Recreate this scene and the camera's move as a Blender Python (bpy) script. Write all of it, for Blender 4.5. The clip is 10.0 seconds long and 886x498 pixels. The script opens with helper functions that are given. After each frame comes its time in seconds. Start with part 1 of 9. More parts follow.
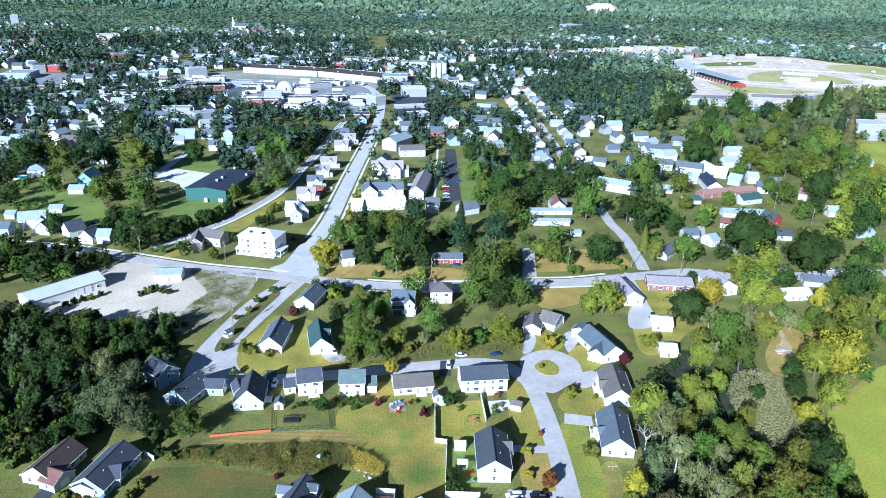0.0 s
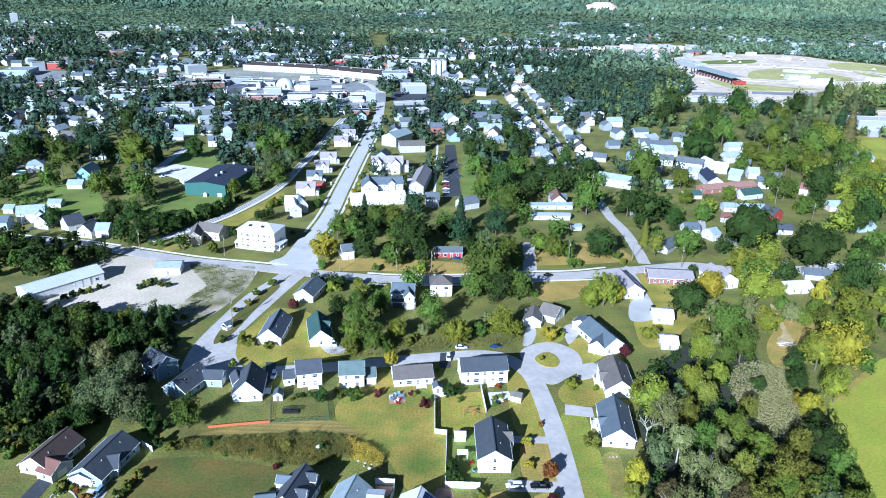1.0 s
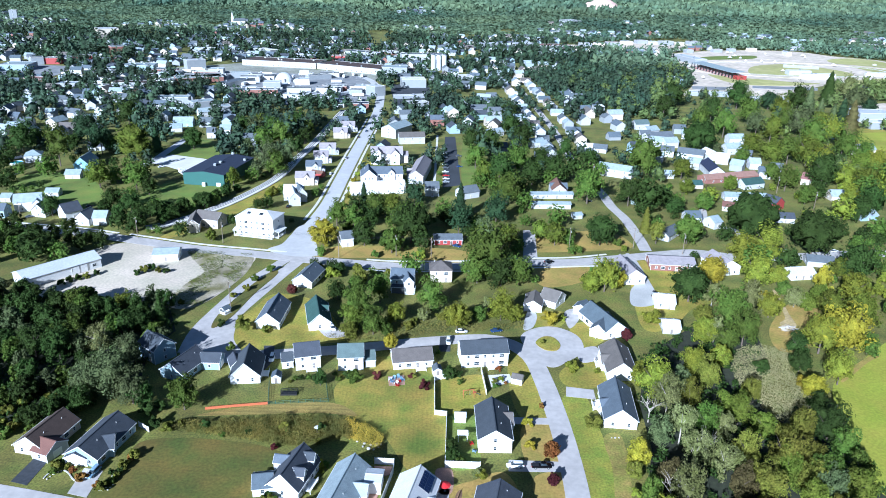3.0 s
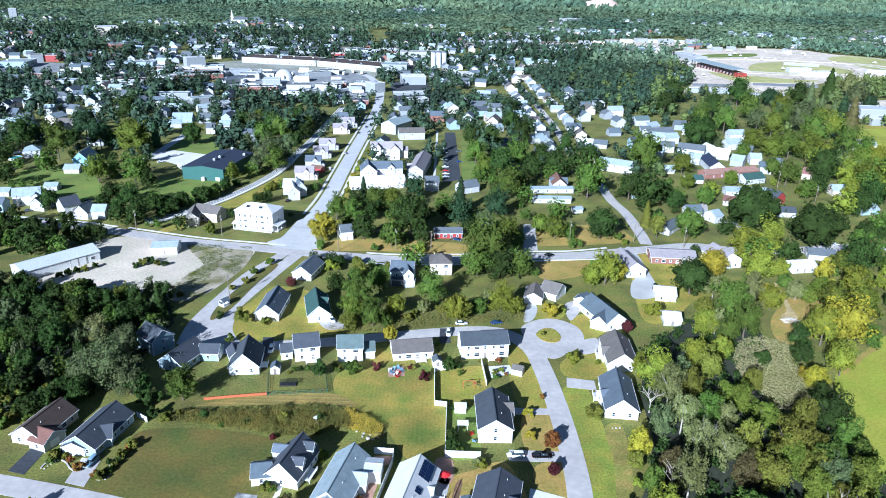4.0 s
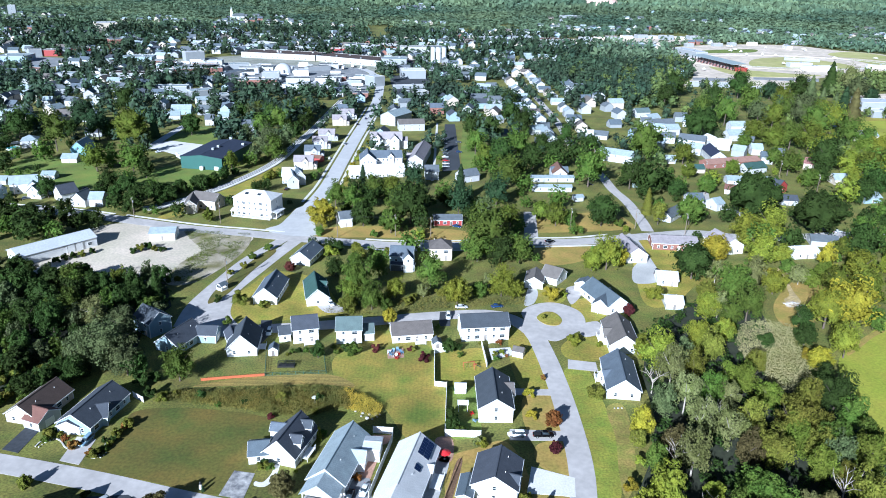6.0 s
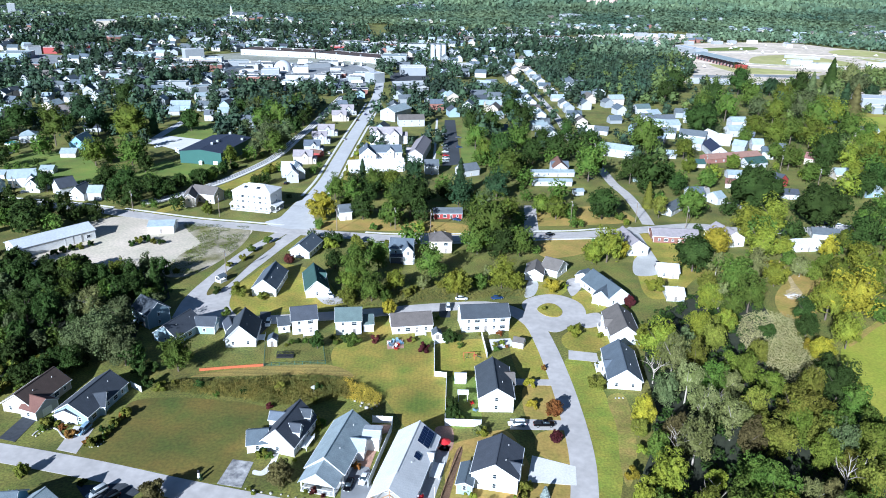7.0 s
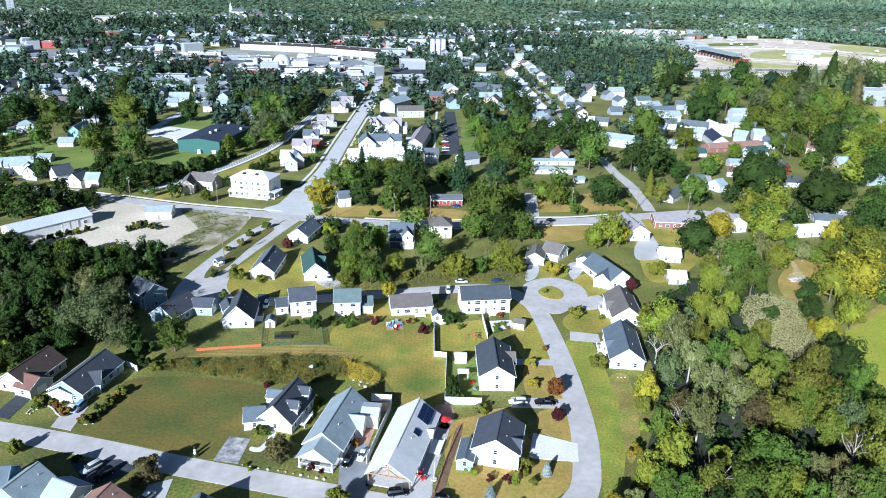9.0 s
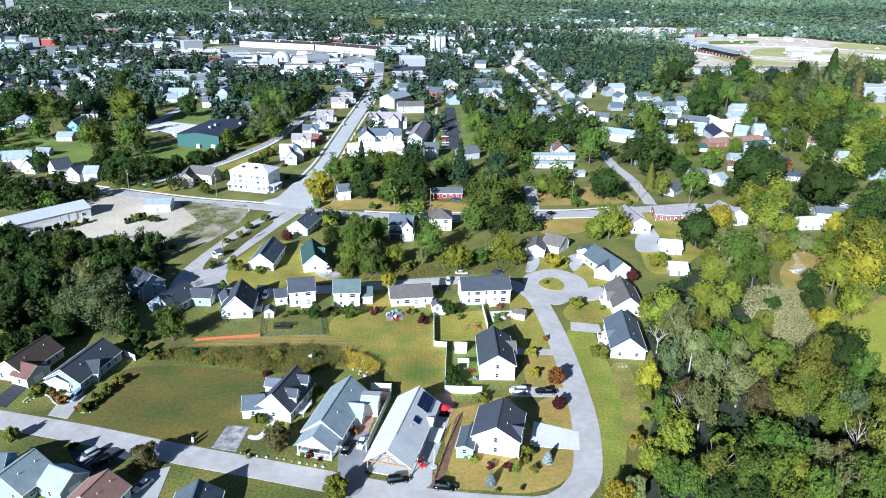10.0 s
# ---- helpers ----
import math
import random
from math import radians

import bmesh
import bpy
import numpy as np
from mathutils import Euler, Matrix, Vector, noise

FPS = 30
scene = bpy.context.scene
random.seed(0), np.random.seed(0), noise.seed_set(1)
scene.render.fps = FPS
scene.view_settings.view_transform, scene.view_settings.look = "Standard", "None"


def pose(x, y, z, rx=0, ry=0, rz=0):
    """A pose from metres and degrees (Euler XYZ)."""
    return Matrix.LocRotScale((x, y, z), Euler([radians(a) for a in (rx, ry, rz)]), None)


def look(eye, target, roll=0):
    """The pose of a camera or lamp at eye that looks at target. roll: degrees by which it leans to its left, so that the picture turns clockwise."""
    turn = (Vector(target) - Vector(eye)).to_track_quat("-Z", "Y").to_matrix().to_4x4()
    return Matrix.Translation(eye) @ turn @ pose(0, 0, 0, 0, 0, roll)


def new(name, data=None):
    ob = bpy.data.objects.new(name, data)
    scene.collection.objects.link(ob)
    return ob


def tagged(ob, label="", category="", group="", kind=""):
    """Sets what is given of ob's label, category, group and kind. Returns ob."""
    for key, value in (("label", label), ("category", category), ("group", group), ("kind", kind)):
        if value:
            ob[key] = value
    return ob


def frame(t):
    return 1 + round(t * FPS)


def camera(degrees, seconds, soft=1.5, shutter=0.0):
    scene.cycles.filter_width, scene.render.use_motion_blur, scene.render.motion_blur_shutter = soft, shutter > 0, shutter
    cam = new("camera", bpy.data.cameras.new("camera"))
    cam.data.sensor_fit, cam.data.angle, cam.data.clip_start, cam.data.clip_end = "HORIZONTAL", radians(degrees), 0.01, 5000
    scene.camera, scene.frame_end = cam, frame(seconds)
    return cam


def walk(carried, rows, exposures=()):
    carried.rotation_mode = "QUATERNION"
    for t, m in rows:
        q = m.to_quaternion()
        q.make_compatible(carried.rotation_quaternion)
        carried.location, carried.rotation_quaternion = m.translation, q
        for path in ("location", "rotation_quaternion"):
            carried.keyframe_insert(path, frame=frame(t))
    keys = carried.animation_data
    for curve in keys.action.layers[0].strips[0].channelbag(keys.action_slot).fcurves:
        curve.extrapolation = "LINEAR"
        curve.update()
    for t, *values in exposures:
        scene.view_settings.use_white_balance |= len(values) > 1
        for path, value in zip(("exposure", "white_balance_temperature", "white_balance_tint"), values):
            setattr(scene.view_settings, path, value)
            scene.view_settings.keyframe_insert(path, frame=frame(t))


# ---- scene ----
# A drone sinks straight down over a small town and looks north over its streets.
cam = camera(64.0, 10.0, soft=0.95)
PATH = [
    (0.0, 0.0, 0.0, 138.0, 68.542, 1.319, 0.0),
    (2.5, 0.2, -0.16, 129.55, 68.534, 1.304, -0.015),
    (5.0, 0.38, -0.22, 121.04, 68.525, 1.29, -0.03),
    (7.5, 0.56, -0.19, 112.46, 68.517, 1.276, -0.045),
    (10.0, 0.73, -0.06, 103.82, 68.508, 1.262, -0.06),
]
EXPOSURE = [(0.0, 1.18, 4460, 11), (10.0, 1.1, 4800, 10)]
walk(cam, [(t, pose(x, y, z, 0, 0, yaw) @ pose(0, 0, 0, tilt, 0, 0) @ pose(0, 0, 0, 0, 0, roll)) for t, x, y, z, tilt, roll, yaw in PATH], EXPOSURE)

# ---- light: low sun from behind the camera, clear sky ----
SUN_ELEVATION, SUN_AZIMUTH = radians(23.5), radians(207)
world = bpy.data.worlds.new("sky")
scene.world = world
world.use_nodes = True
sky = world.node_tree.nodes.new("ShaderNodeTexSky")
sky.sky_type, sky.sun_disc = "NISHITA", False
sky.sun_elevation, sky.sun_rotation = SUN_ELEVATION, SUN_AZIMUTH
sky.air_density, sky.dust_density, sky.ozone_density = 1.2, 0.6, 2.0
back = world.node_tree.nodes["Background"]
back.inputs["Strength"].default_value = 0.024
world.node_tree.links.new(sky.outputs[0], back.inputs["Color"])
sun_lamp = bpy.data.lights.new("sun", "SUN")
sun_lamp.energy, sun_lamp.angle, sun_lamp.color = 5.0, radians(0.5), (1.0, 0.9, 0.74)
sun = new("sun", sun_lamp)
to_sun = Vector((math.sin(SUN_AZIMUTH) * math.cos(SUN_ELEVATION), math.cos(SUN_AZIMUTH) * math.cos(SUN_ELEVATION), math.sin(SUN_ELEVATION)))
sun.matrix_world = look(to_sun * 400, (0, 0, 0))


# ---- materials ----
def shade(name, colour, rough=0.8, vary=0.25, grain=3.0, stain=0.12, bump=0.0, spread=0.0, metal=0.0, bands=None, leaf=0.0, island=0.0, second=None, coat=0.0, spec=0.5, relief=0.05):
    """A surface with grain and stains at two scales; bands=(axis, per metre, depth) adds boards or shingle rows."""
    m = bpy.data.materials.new(name)
    m.use_nodes = True
    nt = m.node_tree
    N, L = nt.nodes, nt.links
    bsdf = N["Principled BSDF"]
    bsdf.inputs["Roughness"].default_value, bsdf.inputs["Metallic"].default_value = rough, metal
    bsdf.inputs["Specular IOR Level"].default_value = spec
    if coat:
        bsdf.inputs["Coat Weight"].default_value = coat
    geo = N.new("ShaderNodeNewGeometry")
    tex = N.new("ShaderNodeTexCoord")
    where = geo.outputs["Position"] if bands is None else tex.outputs["Object"]

    def noise_node(scale, detail=4.0):
        n = N.new("ShaderNodeTexNoise")
        n.inputs["Scale"].default_value, n.inputs["Detail"].default_value = scale, detail
        L.new(where, n.inputs["Vector"])
        return n.outputs["Fac"]

    def span(fac, low, high):
        r = N.new("ShaderNodeMapRange")
        r.inputs["From Min"].default_value, r.inputs["From Max"].default_value = 0.3, 0.7
        r.inputs["To Min"].default_value, r.inputs["To Max"].default_value = low, high
        L.new(fac, r.inputs["Value"])
        return r.outputs["Result"]

    def math_node(op, a, b):
        n = N.new("ShaderNodeMath")
        n.operation = op
        for k, v in enumerate((a, b)):
            if isinstance(v, float):
                n.inputs[k].default_value = v
            else:
                L.new(v, n.inputs[k])
        return n.outputs[0]

    fine, broad = noise_node(grain), noise_node(stain)
    value = math_node("MULTIPLY", span(fine, 1 - vary, 1 + vary), span(broad, 1 - vary * 0.8, 1 + vary * 0.8))
    if spread:
        info = N.new("ShaderNodeObjectInfo")
        value = math_node("MULTIPLY", value, math_node("ADD", math_node("MULTIPLY", info.outputs["Random"], 2 * spread), 1 - spread))
    if island:
        value = math_node("MULTIPLY", value, math_node("ADD", math_node("MULTIPLY", geo.outputs["Random Per Island"], 2 * island), 1 - island))
    height = fine
    if bands:
        axis, per, depth = bands
        split = N.new("ShaderNodeSeparateXYZ")
        L.new(tex.outputs["Object"], split.inputs[0])
        row = math_node("FRACT", math_node("MULTIPLY", split.outputs[axis], float(per)), 0.0)
        value = math_node("MULTIPLY", value, math_node("ADD", math_node("MULTIPLY", row, depth), 1 - depth * 0.5))
        height = row
    base = None
    if second:
        mix = N.new("ShaderNodeMix")
        mix.data_type = "RGBA"
        mix.inputs["A"].default_value, mix.inputs["B"].default_value = (*colour, 1), (*second, 1)
        patch = math_node("ADD", noise_node(stain * 2.3, 6.0), 0.0)
        L.new(span(patch, 0.0, 1.0), mix.inputs["Factor"])
        base = mix.outputs["Result"]
    hsv = N.new("ShaderNodeHueSaturation")
    if base:
        L.new(base, hsv.inputs["Color"])
    else:
        hsv.inputs["Color"].default_value = (*colour, 1)
    L.new(value, hsv.inputs["Value"])
    if spread:
        L.new(math_node("ADD", math_node("MULTIPLY", info.outputs["Random"], 0.026), 0.487), hsv.inputs["Hue"])
    L.new(hsv.outputs[0], bsdf.inputs["Base Color"])
    if bump:
        b = N.new("ShaderNodeBump")
        b.inputs["Strength"].default_value, b.inputs["Distance"].default_value = bump, relief
        L.new(height, b.inputs["Height"])
        L.new(b.outputs[0], bsdf.inputs["Normal"])
    if leaf:
        thin = N.new("ShaderNodeBsdfTranslucent")
        L.new(hsv.outputs[0], thin.inputs["Color"])
        both = N.new("ShaderNodeMixShader")
        both.inputs[0].default_value = leaf
        L.new(bsdf.outputs[0], both.inputs[1])
        L.new(thin.outputs[0], both.inputs[2])
        L.new(both.outputs[0], N["Material Output"].inputs["Surface"])
    return m


def roofing(name, colour, vary=0.16):
    return shade("shingles_" + name, colour, 0.85, vary, 5.0, 0.5, 0.4, spread=0.08, bands=(1, 5.0, 0.22))


def siding(name, colour):
    return shade("siding_" + name, colour, 0.6, 0.05, 2.0, 0.3, 0.35, bands=(2, 5.5, 0.14))


ROOF = {
    "charcoal": roofing("charcoal", (0.058, 0.066, 0.082)), "slate": roofing("slate", (0.1, 0.122, 0.148)),
    "grey": roofing("grey", (0.11, 0.125, 0.14)), "pale": roofing("pale", (0.68, 0.67, 0.66), 0.08),
    "brown": roofing("brown", (0.075, 0.05, 0.042)), "rust": roofing("rust", (0.16, 0.08, 0.06)),
    "taupe": roofing("taupe", (0.13, 0.115, 0.105)), "green": roofing("green", (0.04, 0.085, 0.075)),
    "lilac": roofing("lilac", (0.3, 0.27, 0.28)), "pink": roofing("pink", (0.27, 0.145, 0.12)), "white": shade("roof_white", (0.55, 0.57, 0.6), 0.5, 0.1, 1.5, 0.12, bands=(1, 1.6, 0.1)),
    "navy": roofing("navy", (0.022, 0.03, 0.06)), "sage": roofing("sage", (0.1, 0.135, 0.13)),
    "bluegrey": roofing("bluegrey", (0.3, 0.35, 0.37)),
}
WALL = {
    "white": siding("white", (0.72, 0.72, 0.71)), "cream": siding("cream", (0.68, 0.6, 0.48)), "bluegrey": siding("bluegrey", (0.3, 0.39, 0.44)),
    "grey": siding("grey", (0.42, 0.43, 0.43)), "beige": siding("beige", (0.5, 0.44, 0.36)), "red": siding("red", (0.3, 0.045, 0.04)),
    "brick": shade("brick_wall", (0.23, 0.11, 0.085), 0.85, 0.2, 6.0, 0.4, 0.2, bands=(2, 12.0, 0.2)), "blue": siding("blue", (0.25, 0.45, 0.58)),
    # The two dimmer whites here hold distance haze and cloud shade in their colour.
    "dim_white": siding("dim_white", (0.28, 0.295, 0.31)), "green": siding("green", (0.03, 0.1, 0.085)), "offwhite": siding("offwhite", (0.46, 0.465, 0.47)), "tan": siding("tan", (0.42, 0.34, 0.26)), "dark": siding("dark", (0.09, 0.1, 0.12)),
}
M_TRIM = shade("white_trim", (0.8, 0.8, 0.79), 0.5, 0.06, 3.0, 0.4)
M_GLASS = shade("window_glass", (0.03, 0.04, 0.05), 0.08, 0.1, 1.0, 0.3)
M_DOOR = shade("door_paint", (0.3, 0.27, 0.24), 0.5, 0.15, spread=0.5)
M_GARAGE = shade("garage_door", (0.72, 0.72, 0.7), 0.5, 0.05, bands=(2, 2.0, 0.15))
M_CONCRETE = shade("concrete", (0.46, 0.45, 0.43), 0.85, 0.12, 2.0, 0.1, 0.1)
M_PATCHED = shade("patched_concrete", (0.5, 0.48, 0.46), 0.9, 0.2, 1.2, 0.25, 0.1, second=(0.14, 0.14, 0.15))
M_PALE_CONCRETE = shade("pale_concrete", (0.7, 0.675, 0.64), 0.85, 0.1, 2.0, 0.12, 0.1)
M_ASPHALT = shade("worn_asphalt", (0.43, 0.4, 0.38), 0.9, 0.1, 0.5, 0.06, second=(0.52, 0.485, 0.46))
M_AVENUE = shade("pale_avenue", (0.5, 0.49, 0.49), 0.9, 0.06, 0.4, 0.05, second=(0.56, 0.55, 0.54))
M_DARK_ASPHALT = shade("new_asphalt", (0.045, 0.05, 0.06), 0.85, 0.25, 1.0, 0.05, 0.1)
M_GROUND = shade("rough_grass", (0.115, 0.14, 0.018), 0.95, 0.45, 1.6, 0.06, 0.3, second=(0.18, 0.155, 0.03))
M_LAWN = shade("mown_lawn", (0.225, 0.24, 0.022), 0.95, 0.28, 1.3, 0.07, 0.3, second=(0.35, 0.26, 0.04))
M_DRY = shade("dry_lawn", (0.41, 0.265, 0.065), 0.95, 0.22, 1.2, 0.07, 0.3, second=(0.27, 0.23, 0.04))
M_OLIVE = shade("vacant_lawn", (0.08, 0.1, 0.012), 0.95, 0.24, 1.2, 0.045, 0.2, second=(0.15, 0.112, 0.018))
M_FIELD = shade("bright_field", (0.27, 0.31, 0.018), 0.95, 0.18, 1.1, 0.04, 0.2, second=(0.34, 0.32, 0.03))
M_DIRT = shade("bare_gravel", (0.64, 0.54, 0.43), 0.95, 0.14, 0.9, 0.03, 0.2, second=(0.5, 0.45, 0.33))
# Paler than bare sand, as bright far haze is added to the colour.
M_SAND = shade("fairground_sand", (0.72, 0.6, 0.5), 0.95, 0.2, 0.12, 0.02, second=(0.54, 0.47, 0.35))
M_PINK = shade("pink_gravel", (0.6, 0.42, 0.36), 0.95, 0.15, 0.1, 0.02)
M_GREEN = shade("green_lawn", (0.13, 0.2, 0.024), 0.95, 0.3, 1.6, 0.05, 0.3, second=(0.18, 0.2, 0.03))
M_RAILYARD = shade("rail_yard_ballast", (0.24, 0.25, 0.19), 0.95, 0.25, 0.3, 0.03, second=(0.34, 0.33, 0.28))
M_SANDPATH = shade("sandy_path", (0.5, 0.38, 0.2), 0.95, 0.2, 1.0, 0.2, second=(0.36, 0.28, 0.1))
M_WEEDY = shade("weedy_gravel", (0.14, 0.13, 0.03), 0.95, 0.3, 1.5, 0.05, 0.2, second=(0.5, 0.43, 0.33))
M_VERGE = shade("mown_verge", (0.19, 0.24, 0.022), 0.95, 0.32, 1.6, 0.09, 0.3, second=(0.28, 0.25, 0.03))
M_VERGE_DRY = shade("worn_verge", (0.3, 0.22, 0.055), 0.95, 0.32, 1.6, 0.12, 0.3, second=(0.2, 0.21, 0.03))
M_LOT = shade("works_lot", (0.2, 0.21, 0.225), 0.9, 0.2, 0.2, 0.03, second=(0.3, 0.3, 0.3))
M_MULCH = shade("mulch", (0.17, 0.1, 0.055), 0.95, 0.3, 2.0, 0.3)
# Near-black: the deep shade in the wood's gaps is put into the colour.
M_SHADED_FLOOR = shade("forest_floor", (0.03, 0.035, 0.018), 0.95, 0.35, 0.6, 0.05)
M_BARK = shade("bark", (0.11, 0.085, 0.065), 0.9, 0.3, 4.0, 0.8, 0.4)
M_PALE_BARK = shade("pale_bark", (0.36, 0.32, 0.27), 0.85, 0.25, 4.0, 0.8, 0.3)
M_POLE = shade("pole_wood", (0.2, 0.16, 0.12), 0.9, 0.2)
M_STEEL = shade("galvanised_steel", (0.5, 0.52, 0.54), 0.4, 0.1, metal=0.8)
M_TYRE = shade("tyre_rubber", (0.02, 0.02, 0.02), 0.85, 0.1)
M_LAMP = shade("lamp_glass", (0.7, 0.7, 0.68), 0.15, 0.05)
M_REDLAMP = shade("tail_lamp", (0.4, 0.02, 0.02), 0.2, 0.05)
M_SOLAR = shade("solar_cell", (0.012, 0.02, 0.06), 0.12, 0.2, bands=(0, 1.0, 0.2))
M_WATER = shade("pool_water", (0.1, 0.42, 0.5), 0.05, 0.1)
M_REDCLOTH = shade("red_canvas", (0.55, 0.02, 0.025), 0.7, 0.1)
M_ORANGE = shade("orange_mesh", (0.4, 0.11, 0.04), 0.7, 0.15)
M_GREENMESH = shade("green_wire", (0.04, 0.1, 0.07), 0.6, 0.2)
M_WOOD = shade("cedar_boards", (0.32, 0.2, 0.11), 0.75, 0.2, 3.0, 0.4)
M_DECK = shade("brick_paving", (0.4, 0.24, 0.17), 0.85, 0.2, 4.0, 0.5)
M_STONE = shade("field_stone", (0.5, 0.48, 0.44), 0.85, 0.2, 3.0, 0.5, spread=0.2)
M_VINYL = shade("white_vinyl", (0.8, 0.8, 0.8), 0.45, 0.04, 2.0, 0.3)
M_BLACK = shade("black_plastic", (0.02, 0.02, 0.022), 0.5, 0.2)


def leaves(name, colour, second, leaf=0.16, spread=0.22):
    return shade("leaves_" + name, colour, 0.7, 0.34, 2.6, 0.12, bump=1.0, relief=0.6, leaf=leaf, spread=spread, island=0.17, second=second, spec=0.12)


LEAF = {
    "green": leaves("green", (0.078, 0.128, 0.018), (0.11, 0.148, 0.022)), "dark": leaves("dark", (0.036, 0.064, 0.012), (0.05, 0.08, 0.016), 0.18),
    "light": leaves("light", (0.22, 0.23, 0.02), (0.16, 0.195, 0.022)), "yellow": leaves("yellow", (0.33, 0.27, 0.018), (0.24, 0.225, 0.02)),
    "silver": leaves("silver", (0.2, 0.21, 0.078), (0.15, 0.168, 0.045)), "olive": leaves("olive", (0.142, 0.158, 0.02), (0.17, 0.165, 0.024)),
    "moss": leaves("moss", (0.105, 0.145, 0.015), (0.135, 0.155, 0.02)), "needle": leaves("needle", (0.028, 0.056, 0.024), (0.04, 0.07, 0.026), 0.12), "blue": leaves("blue", (0.24, 0.29, 0.27), (0.3, 0.34, 0.31), 0.1),
    "umber": leaves("umber", (0.1, 0.085, 0.03), (0.13, 0.115, 0.04)), "sage": leaves("sage", (0.085, 0.11, 0.042), (0.115, 0.135, 0.05)),
    "maroon": leaves("maroon", (0.07, 0.018, 0.02), (0.1, 0.026, 0.022)), "rust": leaves("rust", (0.28, 0.11, 0.025), (0.22, 0.13, 0.03)),
}
# Dark blue-green: the cloud shade over the far trees is in the colour.
M_FAR = shade("far_leaves", (0.02, 0.044, 0.024), 0.8, 0.5, 0.5, 0.012, leaf=0.15, island=0.35, second=(0.042, 0.07, 0.027))
M_STRIPED = shade("striped_lawn", (0.14, 0.185, 0.018), 0.95, 0.24, 1.3, 0.05, bands=(0, 0.8, 0.12), second=(0.34, 0.245, 0.04))
M_MOWN = shade("mown_hay_strip", (0.3, 0.21, 0.05), 0.95, 0.25, 1.6, 0.06, bands=(1, 0.5, 0.4), second=(0.2, 0.17, 0.04))
# Distance haze is mixed into these leaves: paler and bluer than M_FAR.
M_HAZY_HILL = shade("hazy_hill_leaves", (0.055, 0.105, 0.068), 0.8, 0.25, 0.05, 0.0018, leaf=0.15, island=0.1, second=(0.15, 0.2, 0.095))
# Sunlit copy of the far leaves, with the sunshine put into the colour.
M_FAR_SUNLIT = shade("far_sunlit_leaves", (0.125, 0.16, 0.03), 0.8, 0.35, 0.5, 0.012, leaf=0.2, island=0.12, second=(0.075, 0.11, 0.026))
M_FAIR_GRASS = shade("pale_infield_grass", (0.36, 0.36, 0.1), 0.95, 0.15, 0.1, 0.01, second=(0.46, 0.42, 0.18))
M_WEED = shade("dry_weeds", (0.25, 0.2, 0.035), 0.85, 0.2, 0.8, 0.1, leaf=0.3, island=0.14, second=(0.13, 0.14, 0.025))
M_GOLD = shade("gold_weeds", (0.52, 0.38, 0.035), 0.85, 0.18, 0.8, 0.1, leaf=0.3, island=0.15, second=(0.38, 0.32, 0.035))
M_REED = shade("reeds", (0.44, 0.385, 0.19), 0.85, 0.2, 1.0, 0.1, leaf=0.35, island=0.26, second=(0.36, 0.345, 0.14))


# ---- mesh helpers ----
class Geo:
    """Collects closed boxes, prisms and slabs into one mesh."""

    def __init__(self):
        self.v, self.f, self.m = [], [], []

    def add(self, verts, faces, mat=0):
        n = len(self.v)
        self.v += [tuple(p) for p in verts]
        self.f += [tuple(n + i for i in face) for face in faces]
        self.m += [mat] * len(faces)
        return self

    def box(self, x, y, z, sx, sy, sz, turn=0.0, mat=0):
        c, s = math.cos(turn), math.sin(turn)
        pts = []
        for dz in (-0.5, 0.5):
            for dx, dy in ((-0.5, -0.5), (0.5, -0.5), (0.5, 0.5), (-0.5, 0.5)):
                a, b = dx * sx, dy * sy
                pts.append((x + a * c - b * s, y + a * s + b * c, z + dz * sz))
        return self.add(pts, [(3, 2, 1, 0), (4, 5, 6, 7), (0, 1, 5, 4), (1, 2, 6, 5), (2, 3, 7, 6), (3, 0, 4, 7)], mat)

    def slab(self, quad, thick, mat=0):
        """A sheet of four corners with thickness downwards."""
        low = [(x, y, z - thick) for x, y, z in quad]
        return self.add(low + list(quad), [(3, 2, 1, 0), (4, 5, 6, 7), (0, 1, 5, 4), (1, 2, 6, 5), (2, 3, 7, 6), (3, 0, 4, 7)], mat)

    def tube(self, a, b, r0, r1, n=7, mat=0):
        a, b = Vector(a), Vector(b)
        q = (b - a).to_track_quat("Z", "Y")
        ring = lambda c, r: [tuple(c + q @ Vector((r * math.cos(2 * math.pi * k / n), r * math.sin(2 * math.pi * k / n), 0))) for k in range(n)]
        faces = [(k, (k + 1) % n, n + (k + 1) % n, n + k) for k in range(n)] + [tuple(range(n - 1, -1, -1)), tuple(range(n, 2 * n))]
        return self.add(ring(a, r0) + ring(b, r1), faces, mat)

    def mesh(self, name, *mats):
        me = bpy.data.meshes.new(name)
        me.from_pydata(self.v, [], self.f)
        for m in mats:
            me.materials.append(m)
        if len(mats) > 1:
            me.polygons.foreach_set("material_index", self.m)
        me.update()
        return me


def part(name, geo, mats, parent=None, label=""):
    ob = new(name, geo.mesh(name, *(mats if isinstance(mats, (list, tuple)) else (mats,))) if isinstance(geo, Geo) else geo)
    if parent is not None:
        ob.parent = parent
    return tagged(ob, label) if label else ob


def thing(name, x, y, z=0.0, turn=0.0, label="", category="", group="", kind=""):
    ob = new(name)
    ob.matrix_basis = pose(x, y, z, 0, 0, turn)
    ob.empty_display_size = 0.5
    return tagged(ob, label, category, group, kind)


RESERVED = {}


